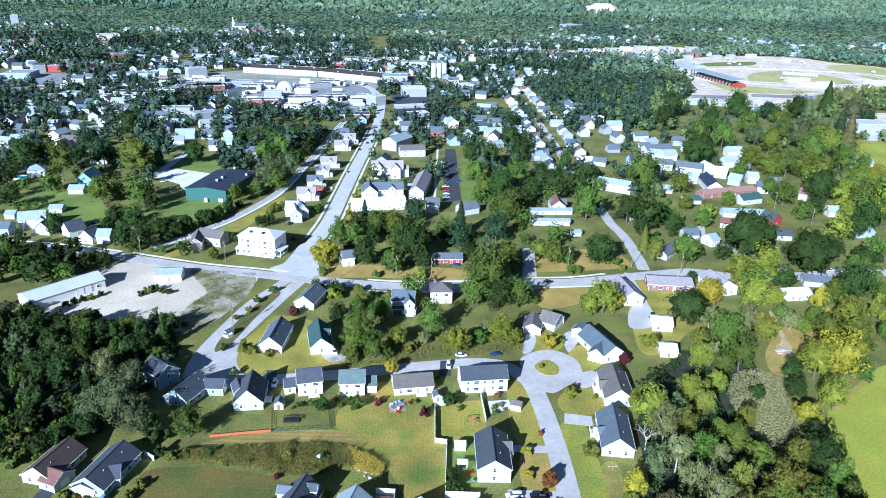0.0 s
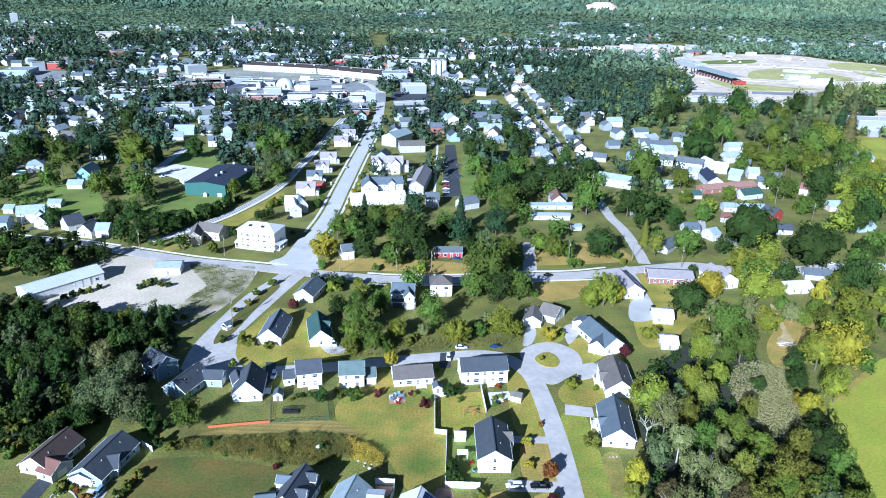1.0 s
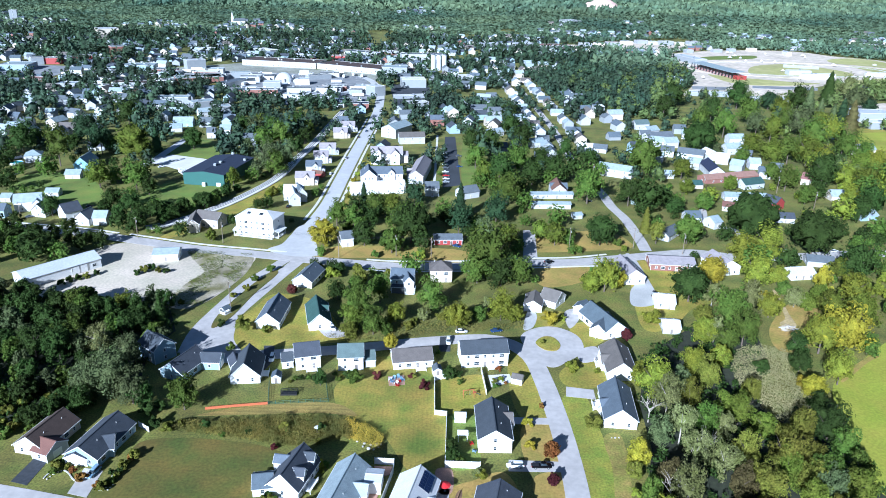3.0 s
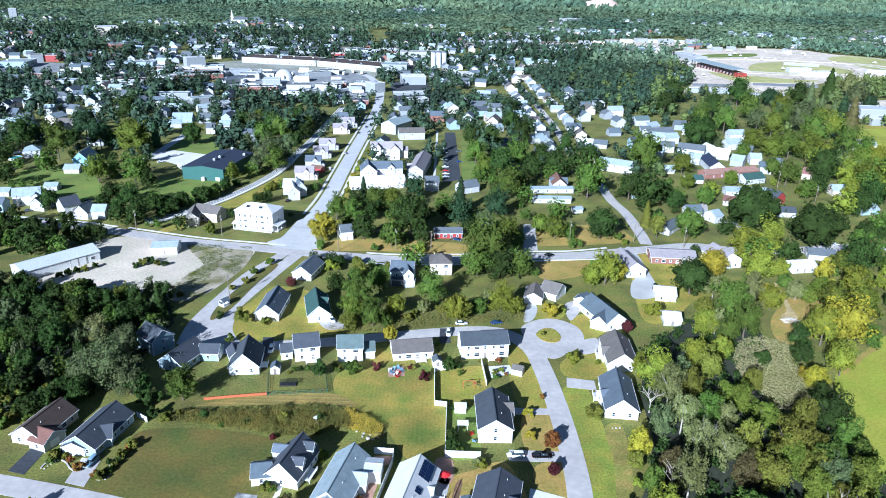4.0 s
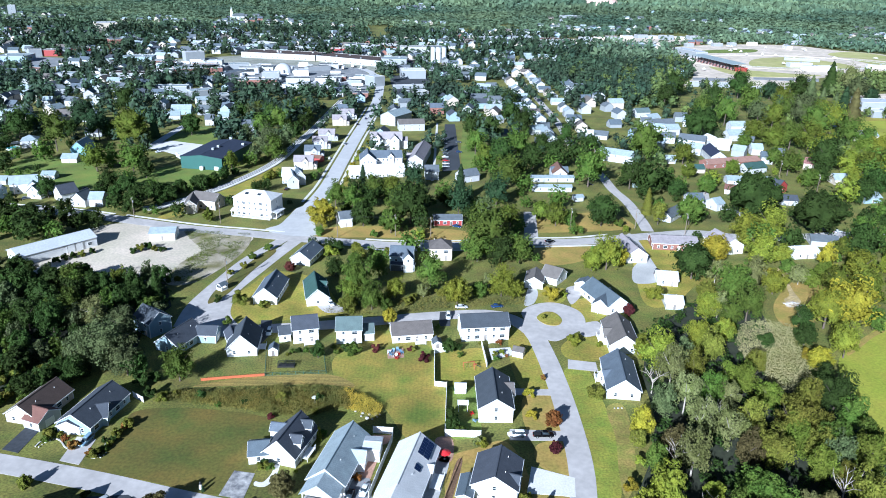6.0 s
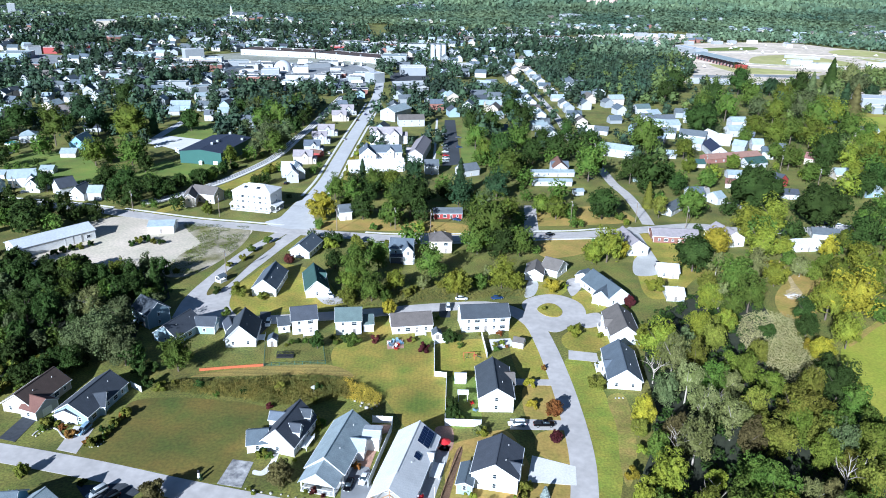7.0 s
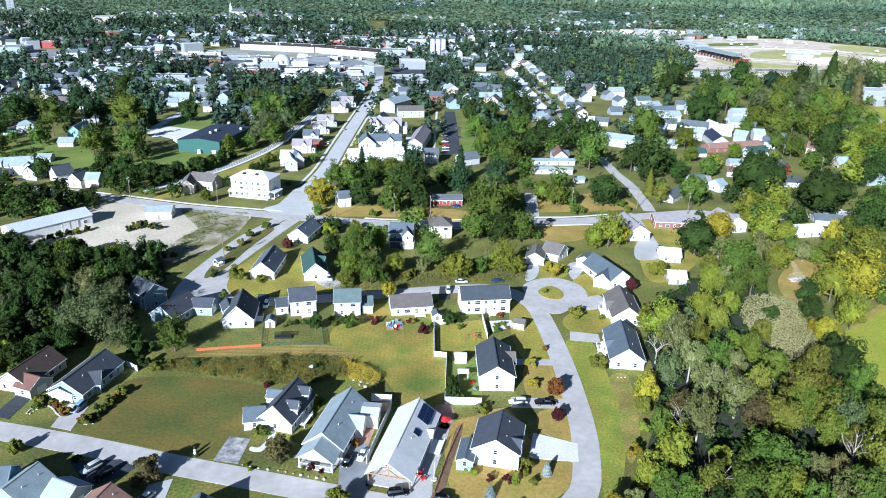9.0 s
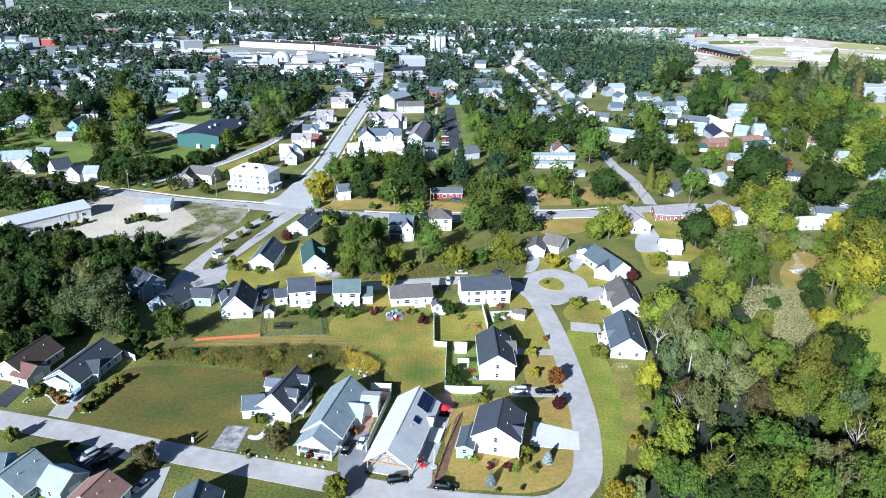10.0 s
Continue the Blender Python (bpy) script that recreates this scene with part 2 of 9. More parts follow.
def reserve(x, y, r):
    """Keeps scattered trees and houses off a round piece of ground."""
    for i in range(int((x - r) // 10), int((x + r) // 10) + 1):
        for j in range(int((y - r) // 10), int((y + r) // 10) + 1):
            RESERVED.setdefault((i, j), []).append((x, y, r))


def free(x, y, r=0.0):
    for i in {int((x - r) // 10), int((x + r) // 10)}:
        for j in {int((y - r) // 10), int((y + r) // 10)}:
            for a, b, c in RESERVED.get((i, j), ()):
                if (x - a) ** 2 + (y - b) ** 2 < (c + r) ** 2:
                    return False
    return True


def inside(x, y, ring):
    hit = False
    for (x0, y0), (x1, y1) in zip(ring, ring[1:] + ring[:1]):
        if (y0 > y) != (y1 > y) and x < (x1 - x0) * (y - y0) / (y1 - y0) + x0:
            hit = not hit
    return hit


def lie(x, y):
    """The height of the land: flat in the valley, wooded hills far off."""
    d = max(0.0, y - 1500.0)
    return min(d / 2000.0, 1.5) ** 1.5 * 70.0 * (0.7 + 0.6 * noise.noise(Vector((x / 900.0, y / 900.0, 0.3))))


def smooth_line(points, step=4.0):
    """A soft curve through a few corner points."""
    P = [Vector(p) for p in points]
    P = [2 * P[0] - P[1]] + P + [2 * P[-1] - P[-2]]
    out = []
    for a, b, c, d in zip(P, P[1:], P[2:], P[3:]):
        n = max(2, int((c - b).length / step))
        for k in range(n):
            t = k / n
            out.append(0.5 * ((2 * b) + (c - a) * t + (2 * a - 5 * b + 4 * c - d) * t * t + (3 * b - a - 3 * c + d) * t ** 3))
    return out + [P[-2]]


def sides(line, off):
    out = []
    for k, p in enumerate(line):
        d = (line[min(k + 1, len(line) - 1)] - line[max(k - 1, 0)]).normalized()
        out.append(p + Vector((-d.y, d.x)) * off)
    return out


def strip(geo, line, o0, o1, top, thick):
    """One long sheet between two offsets from a line, with its sides and ends."""
    if o0 > o1:
        o0, o1 = o1, o0
    a, b = sides(line, o0), sides(line, o1)
    n = len(line)
    pts = [(*p, top) for p in a] + [(*p, top) for p in b] + [(*p, top - thick) for p in a] + [(*p, top - thick) for p in b]
    faces = []
    for k in range(n - 1):
        faces += [(k, k + 1, n + k + 1, n + k), (2 * n + k, 2 * n + k + 1, k + 1, k), (n + k, n + k + 1, 3 * n + k + 1, 3 * n + k)]
    faces += [(0, n, 3 * n, 2 * n), (2 * n - 1, n - 1, 3 * n - 1, 4 * n - 1)]
    geo.add(pts, [f[::-1] for f in faces])


def road(name, points, width, mat=None, label="", top=0.06, kerb=True, paving=0.0, clear=1.0, steps=4.0):
    """A street along a few points, with kerbs a hand's width high and, where asked, a pavement."""
    line = smooth_line(points, steps)
    geo = Geo()
    strip(geo, line, -width / 2, width / 2, top, top + 0.1)
    ob = tagged(part(name, geo, mat or M_ASPHALT), label, "road", "", "structure")
    if kerb:
        for side in (-1, 1):
            g = Geo()
            strip(g, line, side * width / 2, side * (width / 2 + 0.22), top + 0.12, 0.3)
            part("kerb", g, M_CONCRETE, ob)
    if paving:
        for side in (-1, 1):
            g = Geo()
            strip(g, line, side * (width / 2 + 1.4), side * (width / 2 + 1.4 + paving), top + 0.08, 0.25)
            part("sidewalk", g, M_PALE_CONCRETE, ob)
    for p in line:
        reserve(p.x, p.y, width / 2 + clear)
    return ob


def patch(name, points, mat, label, category="", top=0.03, soft=True, clear=False):
    """A flat piece of ground with a softly curved edge round a few corners."""
    P = [Vector(p) for p in points]
    ring = []
    n = len(P)
    for k in range(n):
        a, b, c, d = P[k - 1], P[k], P[(k + 1) % n], P[(k + 2) % n]
        m = 6 if soft else 1
        for j in range(m):
            t = j / m
            ring.append(0.5 * ((2 * b) + (c - a) * t + (2 * a - 5 * b + 4 * c - d) * t * t + (3 * b - a - 3 * c + d) * t ** 3) if soft else b)
    bm = bmesh.new()
    up = [bm.verts.new((p.x, p.y, top)) for p in ring]
    face = bm.faces.new(up)
    face.normal_update()
    if face.normal.z < 0:
        face.normal_flip()
    low = bmesh.ops.extrude_face_region(bm, geom=[face])
    bmesh.ops.translate(bm, verts=[v for v in low["geom"] if isinstance(v, bmesh.types.BMVert)], vec=(0, 0, 0.0))
    for v in up:
        v.co.z -= top + 0.1
    me = bpy.data.meshes.new(name)
    bmesh.ops.triangulate(bm, faces=[f for f in bm.faces if len(f.verts) > 4])
    bmesh.ops.recalc_face_normals(bm, faces=bm.faces)
    bm.to_mesh(me)
    bm.free()
    me.materials.append(mat)
    if clear:
        xs, ys = [p.x for p in P], [p.y for p in P]
        y = min(ys)
        while y < max(ys):
            x = min(xs)
            while x < max(xs):
                if inside(x, y, [tuple(p) for p in P]):
                    reserve(x, y, 3.5)
                x += 5
            y += 5
    return tagged(new(name, me), label, category, "", "structure")


# ---- the land ----
def land():
    xs = [-4200 + 140 * k for k in range(61)]
    ys = [-600, -300, 0, 300, 600, 900, 1200] + [1400 + 100 * k for k in range(34)]
    verts = [(x, y, lie(x, y)) for y in ys for x in xs]
    w = len(xs)
    faces = [(j * w + i, j * w + i + 1, (j + 1) * w + i + 1, (j + 1) * w + i) for j in range(len(ys) - 1) for i in range(w - 1)]
    g = Geo().add(verts, faces)
    tagged(part("ground", g, M_GROUND), "green and brown grassy ground of a wide valley", "ground", "", "structure")


land()


# ---- houses ----
def window_mesh(w, h):
    g = Geo()
    t = 0.11
    g.box(0, 0, h / 2 - t / 2, w, 0.08, t).box(0, 0, -h / 2 + t / 2, w + 0.1, 0.11, t)
    g.box(-w / 2 + t / 2, 0, 0, t, 0.08, h - 2 * t).box(w / 2 - t / 2, 0, 0, t, 0.08, h - 2 * t).box(0, 0, 0, w - 2 * t, 0.06, 0.06)
    return g.mesh("window", M_TRIM), Geo().box(0, 0.0, 0, w - 2 * t, 0.03, h - 2 * t).mesh("pane", M_GLASS)


WINDOWS = {"small": window_mesh(1.0, 1.35), "wide": window_mesh(1.9, 1.45), "low": window_mesh(0.9, 0.8)}
DOOR_MESH = Geo().box(0, 0, 1.03, 1.0, 0.1, 2.06).box(0, 0.0, 2.12, 1.2, 0.13, 0.12, mat=1).box(-0.55, 0, 1.03, 0.1, 0.13, 2.06, mat=1).box(0.55, 0, 1.03, 0.1, 0.13, 2.06, mat=1).mesh("door", M_DOOR, M_TRIM)
GARAGE_MESH = Geo().box(0, 0, 1.05, 2.6, 0.08, 2.1).box(0, 0, 2.16, 2.84, 0.12, 0.12, mat=1).box(-1.36, 0, 1.05, 0.12, 0.12, 2.1, mat=1).box(1.36, 0, 1.05, 0.12, 0.12, 2.1, mat=1).mesh("garage_door", M_GARAGE, M_TRIM)
PIPE_MESH = Geo().tube((0, 0, -0.4), (0, 0, 0.45), 0.07, 0.07, 8).mesh("vent_pipe", M_TRIM)
CHIMNEY_MESH = Geo().box(0, 0, 0, 0.8, 0.6, 2.4).box(0, 0, 1.15, 0.92, 0.72, 0.14, mat=1).tube((0, 0, 1.2), (0, 0, 1.5), 0.16, 0.14, 8, 1).mesh("chimney", WALL["brick"], M_CONCRETE)
BALUSTER_MESH = Geo().box(0, 0, 0.46, 0.05, 0.05, 0.92).mesh("baluster", M_TRIM)
ROOF_UNIT_MESH = Geo().box(0, 0, 0.7, 2.2, 1.6, 1.4).box(0, 0, 1.45, 1.8, 1.2, 0.12).mesh("roof_unit", M_STEEL)


def place(name, mesh, parent, x, y, z, turn=0.0, label=""):
    ob = new(name, mesh)
    ob.parent = parent
    ob.matrix_basis = pose(x, y, z, 0, 0, turn)
    return tagged(ob, label) if label else ob


def add_window(parent, kind, x, y, z, turn):
    w = place("window", WINDOWS[kind][0], parent, x, y, z, turn)
    pane = new("pane", WINDOWS[kind][1])
    pane.parent = w


def block(parent, cu, cv, turn, L, W, eave, ridge, wall, roof, hip=False, trim=True, over=0.4):
    """One roofed block of a house, its ridge along its own x."""
    at = pose(cu, cv, 0, 0, 0, turn)
    a, b = L / 2, W / 2
    g = Geo()
    if hip:
        g.box(0, 0, eave / 2 - 0.2, L, W, eave + 0.4)
    else:
        pts = []
        for x in (-a, a):
            pts += [(x, -b, -0.4), (x, b, -0.4), (x, b, eave), (x, 0, ridge - 0.08), (x, -b, eave)]
        g.add(pts, [(4, 3, 2, 1, 0), (5, 6, 7, 8, 9), (0, 1, 6, 5), (1, 2, 7, 6), (2, 3, 8, 7), (3, 4, 9, 8), (4, 0, 5, 9)])
    w = part("wall", g, WALL[wall], parent)
    w.matrix_basis = at
    slope = (ridge - eave) / b
    ae, be, ez = a + over, b + over, eave - over * slope + 0.12
    g = Geo()
    if hip:
        k = max(0.3, a - b)
        top = ridge + 0.1
        g.add([(-ae, -be, ez), (ae, -be, ez), (ae, be, ez), (-ae, be, ez), (-k, 0, top), (k, 0, top), (-ae, -be, ez - 0.2), (ae, -be, ez - 0.2), (ae, be, ez - 0.2), (-ae, be, ez - 0.2)],
              [(0, 1, 5, 4), (1, 2, 5), (2, 3, 4, 5), (3, 0, 4), (0, 6, 7, 1), (1, 7, 8, 2), (2, 8, 9, 3), (3, 9, 6, 0), (9, 8, 7, 6)])
    else:
        for s in (-1, 1):
            q = [(-ae, s * be, ez), (ae, s * be, ez), (ae, 0, ridge + 0.12), (-ae, 0, ridge + 0.12)]
            g.slab(q if s < 0 else q[::-1], 0.16)
        g.box(0, 0, ridge + 0.13, 2 * ae, 0.35, 0.07)
    r = part("roof", g, ROOF[roof], parent)
    r.matrix_basis = at
    if trim and not hip:
        g = Geo()
        for x in (-ae, ae):
            for s in (-1, 1):
                q = [(x - 0.05, s * be, ez - 0.03), (x + 0.05, s * be, ez - 0.03), (x + 0.05, 0, ridge + 0.09), (x - 0.05, 0, ridge + 0.09)]
                g.slab(q if s < 0 else q[::-1], 0.24)
        for s in (-1, 1):
            g.box(0, s * (be + 0.06), ez - 0.1, 2 * ae, 0.12, 0.16)
            for x in (-a, a):
                g.box(x, s * b, (ez - 0.3) / 2, 0.16, 0.16, ez - 0.3)
        t = part("trim", g, M_TRIM, parent, "white painted roof trim and gutters")
        t.matrix_basis = at
    return at


def local(at, x, y):
    p = at @ Vector((x, y, 0))
    return p.x, p.y


def wall_windows(parent, at, L, W, eave, ridge, turn, detail, ends=(-1, 1), long=(-1, 1), door=0):
    """Windows on the gable ends and the long walls of a block."""
    storeys = [1.5] if eave < 4.4 else [1.5, 4.2] if eave < 7 else [1.5, 4.3, 7.1]
    a, b = L / 2 + 0.03, W / 2 + 0.03
    facing = parent.matrix_basis.to_3x3() @ at.to_3x3()
    ends = [s for s in ends if (facing @ Vector((s, 0, 0))).y < 0.4]
    long = [s for s in long if (facing @ Vector((0, s, 0))).y < 0.4]
    for s in ends:
        n = 2 if W > 9 and detail > 1 and eave < 4.4 else 1
        for z in storeys:
            for k in range(n):
                y = (k - (n - 1) / 2) * W * 0.5
                add_window(parent, "small", *local(at, s * a, y), z, turn + 90)
    for s in long:
        n = max(1, int(L / (3.2 if detail > 1 else 6.0)))
        for z in storeys if eave >= 5.2 else storeys[:1]:
            for k in range(n):
                x = (k - (n - 1) / 2) * L / n * 0.9
                if door and s == door and z == 1.5 and k == n // 2:
                    place("door", DOOR_MESH, parent, *local(at, x, s * b), 0.1, turn)
                    continue
                add_window(parent, "wide" if (k % 3 == 1 and detail > 1) else "small", *local(at, x, s * b), z, turn)


def house(x, y, turn, L, W, eave, ridge, wall="white", roof="charcoal", wings=(), label="", detail=2, hip=False, chimney=0, garage=None, name="house", door=-1):
    """A house: a main block with its ridge along the heading, and wings (u, v, turn, length, width, eave, ridge[, wall, roof])."""
    home = thing(name, x, y, 0, turn, label or f"{wall} sided house with a {roof} shingle roof on its lawn", "house", "houses of the town")
    at = block(home, 0, 0, 0, L, W, eave, ridge, wall, roof, hip, detail > 1)
    if detail:
        wall_windows(home, at, L, W, eave, ridge, 0, detail, door=door)
    for wing in wings:
        u, v, t, wl, ww, we, wr = wing[:7]
        wa, ro = (wing[7], wing[8]) if len(wing) > 7 else (wall, roof)
        at2 = block(home, u, v, t, wl, ww, we, wr, wa, ro, False, detail > 1, 0.3)
        if detail:
            out = (at2 @ Vector((1, 0, 0)) - at2 @ Vector((0, 0, 0))).to_2d()
            s = 1 if out.dot(Vector((u, v))) > 0 else -1
            if ww > 5.2 and we < 3.6 and detail > 1:
                place("garage_door", GARAGE_MESH, home, *local(at2, s * (wl / 2 + 0.05), 0), 0.05, t + 90)
            else:
                add_window(home, "small", *local(at2, s * (wl / 2 + 0.03), 0), max(1.5, we - 0.9), t + 90)
            if wl > 3.5 and we < 3.6:
                for k in (-1, 1):
                    add_window(home, "small", *local(at2, 0, k * (ww / 2 + 0.03)), 1.5, t)
        reserve_local(home, u, v, max(wl, ww) * 0.55)
    if detail > 1:
        for k in (-0.28, 0.22):
            place("vent_pipe", PIPE_MESH, home, L * k, W * 0.2, eave + (ridge - eave) * 0.62)
    if chimney:
        place("chimney", CHIMNEY_MESH, home, chimney * L * 0.3, 0.3, ridge)
    for k in (-0.35, 0, 0.35):
        reserve_local(home, L * k, 0, W * 0.62)
    if y > 300:
        reserve(x, y - W * 0.5 - 5, 8.0)
    return home


def reserve_local(home, u, v, r):
    p = home.matrix_basis @ Vector((u, v, 0))
    reserve(p.x, p.y, r)


def hall(x, y, turn, L, W, height, wall="white", roof="grey", label="", name="building", bands=0, category="building"):
    """A flat-roofed hall or works building with a parapet, roof units and, where asked, rows of windows."""
    home = thing(name, x, y, 0, turn, label, category, "buildings of the town")
    part("wall", Geo().box(0, 0, height / 2 - 0.2, L, W, height + 0.4), WALL[wall], home)
    part("roof", Geo().box(0, 0, height + 0.12, L - 0.5, W - 0.5, 0.2), ROOF[roof], home)
    g = Geo()
    for s in (-1, 1):
        g.box(0, s * W / 2, height + 0.25, L + 0.3, 0.3, 0.5).box(s * L / 2, 0, height + 0.25, 0.3, W - 0.3, 0.5)
    part("parapet", g, M_CONCRETE, home)
    rng = random.Random(int(x * 7 + y))
    for k in range(max(1, int(L / 18))):
        place("roof_unit", ROOF_UNIT_MESH, home, rng.uniform(-0.42, 0.42) * L, rng.uniform(-0.3, 0.3) * W, height + 0.22)
    for row in range(bands):
        for k in range(int(L / 8)):
            add_window(home, "wide", (k + 0.5 - int(L / 8) / 2) * 8, -W / 2 - 0.03, 1.9 + row * 3.1, 0)
    n = max(1, int(L / W))
    for k in range(n):
        reserve_local(home, (k + 0.5 - n / 2) * L / n, 0, max(W * 0.6, L / n * 0.55))
    return home


# ---- trees ----
def card_mesh(name, centres, normals, size, mats, trunk=None):
    """Many small four-cornered leaf sprays, each turned its own way."""
    n = len(centres)
    rng = np.random.default_rng(n)
    up = rng.normal(size=(n, 3))
    a = np.cross(normals, up)
    a /= np.linalg.norm(a, axis=1)[:, None] + 1e-9
    b = np.cross(normals, a)
    s = (size * rng.uniform(0.75, 1.6, n))[:, None]
    k = rng.uniform(0.35, 0.7, n)[:, None]
    bend = normals * s * 0.25
    v = np.stack([centres - a * s, centres - b * s * k + bend, centres + a * s, centres + b * s * k + bend], 1).reshape(-1, 3)
    return quads(name, v, mats, trunk)


PHI = (1 + 5 ** 0.5) / 2
BALL = np.array([(-1, PHI, 0), (1, PHI, 0), (-1, -PHI, 0), (1, -PHI, 0), (0, -1, PHI), (0, 1, PHI), (0, -1, -PHI), (0, 1, -PHI), (PHI, 0, -1), (PHI, 0, 1), (-PHI, 0, -1), (-PHI, 0, 1)]) / 1.902
BALL_FACES = np.array([(0, 11, 5), (0, 5, 1), (0, 1, 7), (0, 7, 10), (0, 10, 11), (1, 5, 9), (5, 11, 4), (11, 10, 2), (10, 7, 6), (7, 1, 8), (3, 9, 4), (3, 4, 2), (3, 2, 6), (3, 6, 8), (3, 8, 9), (4, 9, 5), (2, 4, 11), (6, 2, 10), (8, 6, 7), (9, 8, 1)])


def finer(ball, faces):
    """Each triangle of a ball split in four."""
    edges = np.sort(np.concatenate([faces[:, [0, 1]], faces[:, [1, 2]], faces[:, [2, 0]]]), 1)
    pairs, where = np.unique(edges, axis=0, return_inverse=True)
    mid = ball[pairs].sum(1)
    mid /= np.linalg.norm(mid, axis=1)[:, None]
    m = where.reshape(3, -1).T + len(ball)
    out = np.concatenate([np.stack([faces[:, 0], m[:, 0], m[:, 2]], 1), np.stack([faces[:, 1], m[:, 1], m[:, 0]], 1), np.stack([faces[:, 2], m[:, 2], m[:, 1]], 1), m])
    return np.concatenate([ball, mid]), out


BALL_2 = finer(*finer(BALL, BALL_FACES))


def hearts(places):
    """Small leafy balls at the given centres and radii."""
    c, r = places
    rng = np.random.default_rng(len(c))
    v = (c[:, None, :] + BALL[None] * r[:, None, :] * rng.uniform(0.78, 1.2, (len(c), 12, 1))).reshape(-1, 3)
    return v, (BALL_FACES[None] + (12 * np.arange(len(c)))[:, None, None]).reshape(-1, 3)


def foliage_mass(c, size, ball, share):
    """The dense inner foliage of a crown: one closed surface that follows its clumps, inside the leaf sprays."""
    u, faces = ball
    along = u @ c.T
    inner = size[None] ** 2 - (c ** 2).sum(1)[None] + along ** 2
    reach = np.where(inner > 0, along + np.sqrt(np.maximum(inner, 0)), 0.0).max(1)
    return u * (np.maximum(reach, 0.42) * share)[:, None], faces


def spire(seed):
    """The dense inner foliage of a spruce: a ragged cone in tiers, one metre in radius and two high."""
    rng = np.random.default_rng(seed)
    rings, around = 16, 12
    v = []
    for k in range(rings):
        h = k / rings
        r = (1 - h) ** 0.8 * (0.8 if k % 2 == 0 else 0.58)
        t = np.arange(around) * 2 * np.pi / around + rng.uniform(0, 0.5)
        q = r * rng.uniform(0.82, 1.12, around)
        v.append(np.stack([q * np.cos(t), q * np.sin(t), 2 * h - 0.18 * q], 1))
    v.append(np.array([[0.0, 0.0, 1.97]]))
    faces = []
    for k in range(rings - 1):
        for j in range(around):
            a, b = k * around + j, k * around + (j + 1) % around
            faces += [(a, b, a + around), (b, b + around, a + around)]
    last = (rings - 1) * around
    faces += [(last + j, last + (j + 1) % around, rings * around) for j in range(around)]
    return np.concatenate(v), np.array(faces)


def quads(name, v, mats, core=None):
    """A mesh of loose leaf sprays, with an inner mass of foliage where given as points and triangles."""
    n = len(v) // 4
    index, start = np.arange(4 * n), np.arange(0, 4 * n, 4)
    if core is not None:
        tri = (core[1] + 4 * n).reshape(-1)
        start = np.concatenate([start, 4 * n + np.arange(0, len(tri), 3)])
        index = np.concatenate([index, tri])
        v = np.concatenate([v, core[0]])
    me = bpy.data.meshes.new(name)
    me.vertices.add(len(v))
    me.vertices.foreach_set("co", v.astype(np.float32).ravel())
    me.loops.add(len(index))
    me.loops.foreach_set("vertex_index", index.astype(np.int32))
    me.polygons.add(len(start))
    me.polygons.foreach_set("loop_start", start.astype(np.int32))
    me.polygons.foreach_set("use_smooth", np.arange(len(start)) >= n)
    me.materials.append(mats)
    me.update(calc_edges=True)
    me.validate()
    return me


def crown_clumps(seed, shape):
    """Centres and radii of a crown's leaf clumps, one metre in radius about the crown's middle: boughs, each with a few clumps."""
    rng = np.random.default_rng(seed)
    boughs, each = {"round": (56, 2), "oak": (20, 4), "tall": (20, 3), "open": (13, 4), "bush": (9, 2)}[shape]
    k = np.arange(boughs) + 0.5
    z = 1 - 1.88 * k / boughs
    t = k * 2.39996 + rng.uniform(-0.4, 0.4, boughs)
    w = np.sqrt(np.clip(1 - np.where(z < 0, 0.7 * z, z) ** 2, 0, 1)) if shape != "round" else np.sqrt(np.clip(1 - z * z, 0, 1))
    reach = rng.uniform(0.78, 0.85, boughs) if shape == "round" else rng.uniform(0.52, 0.86, boughs)
    b = np.stack([w * np.cos(t), w * np.sin(t), z], 1) * reach[:, None]
    if shape == "tall":
        b[:, :2] *= np.clip(0.9 - 0.35 * b[:, 2:3], 0.45, 1.1)
    size = rng.uniform(0.17, 0.22, boughs) if shape == "round" else rng.uniform(0.2, 0.31, boughs)
    off = rng.normal(size=(boughs, each, 3)) * (size * 0.55)[:, None, None]
    c = (b[:, None, :] + off).reshape(-1, 3)
    r = np.repeat(size, each) * rng.uniform(0.6, 1.0, boughs * each)
    return c, r * (1.25 if shape == "bush" else 1.0)


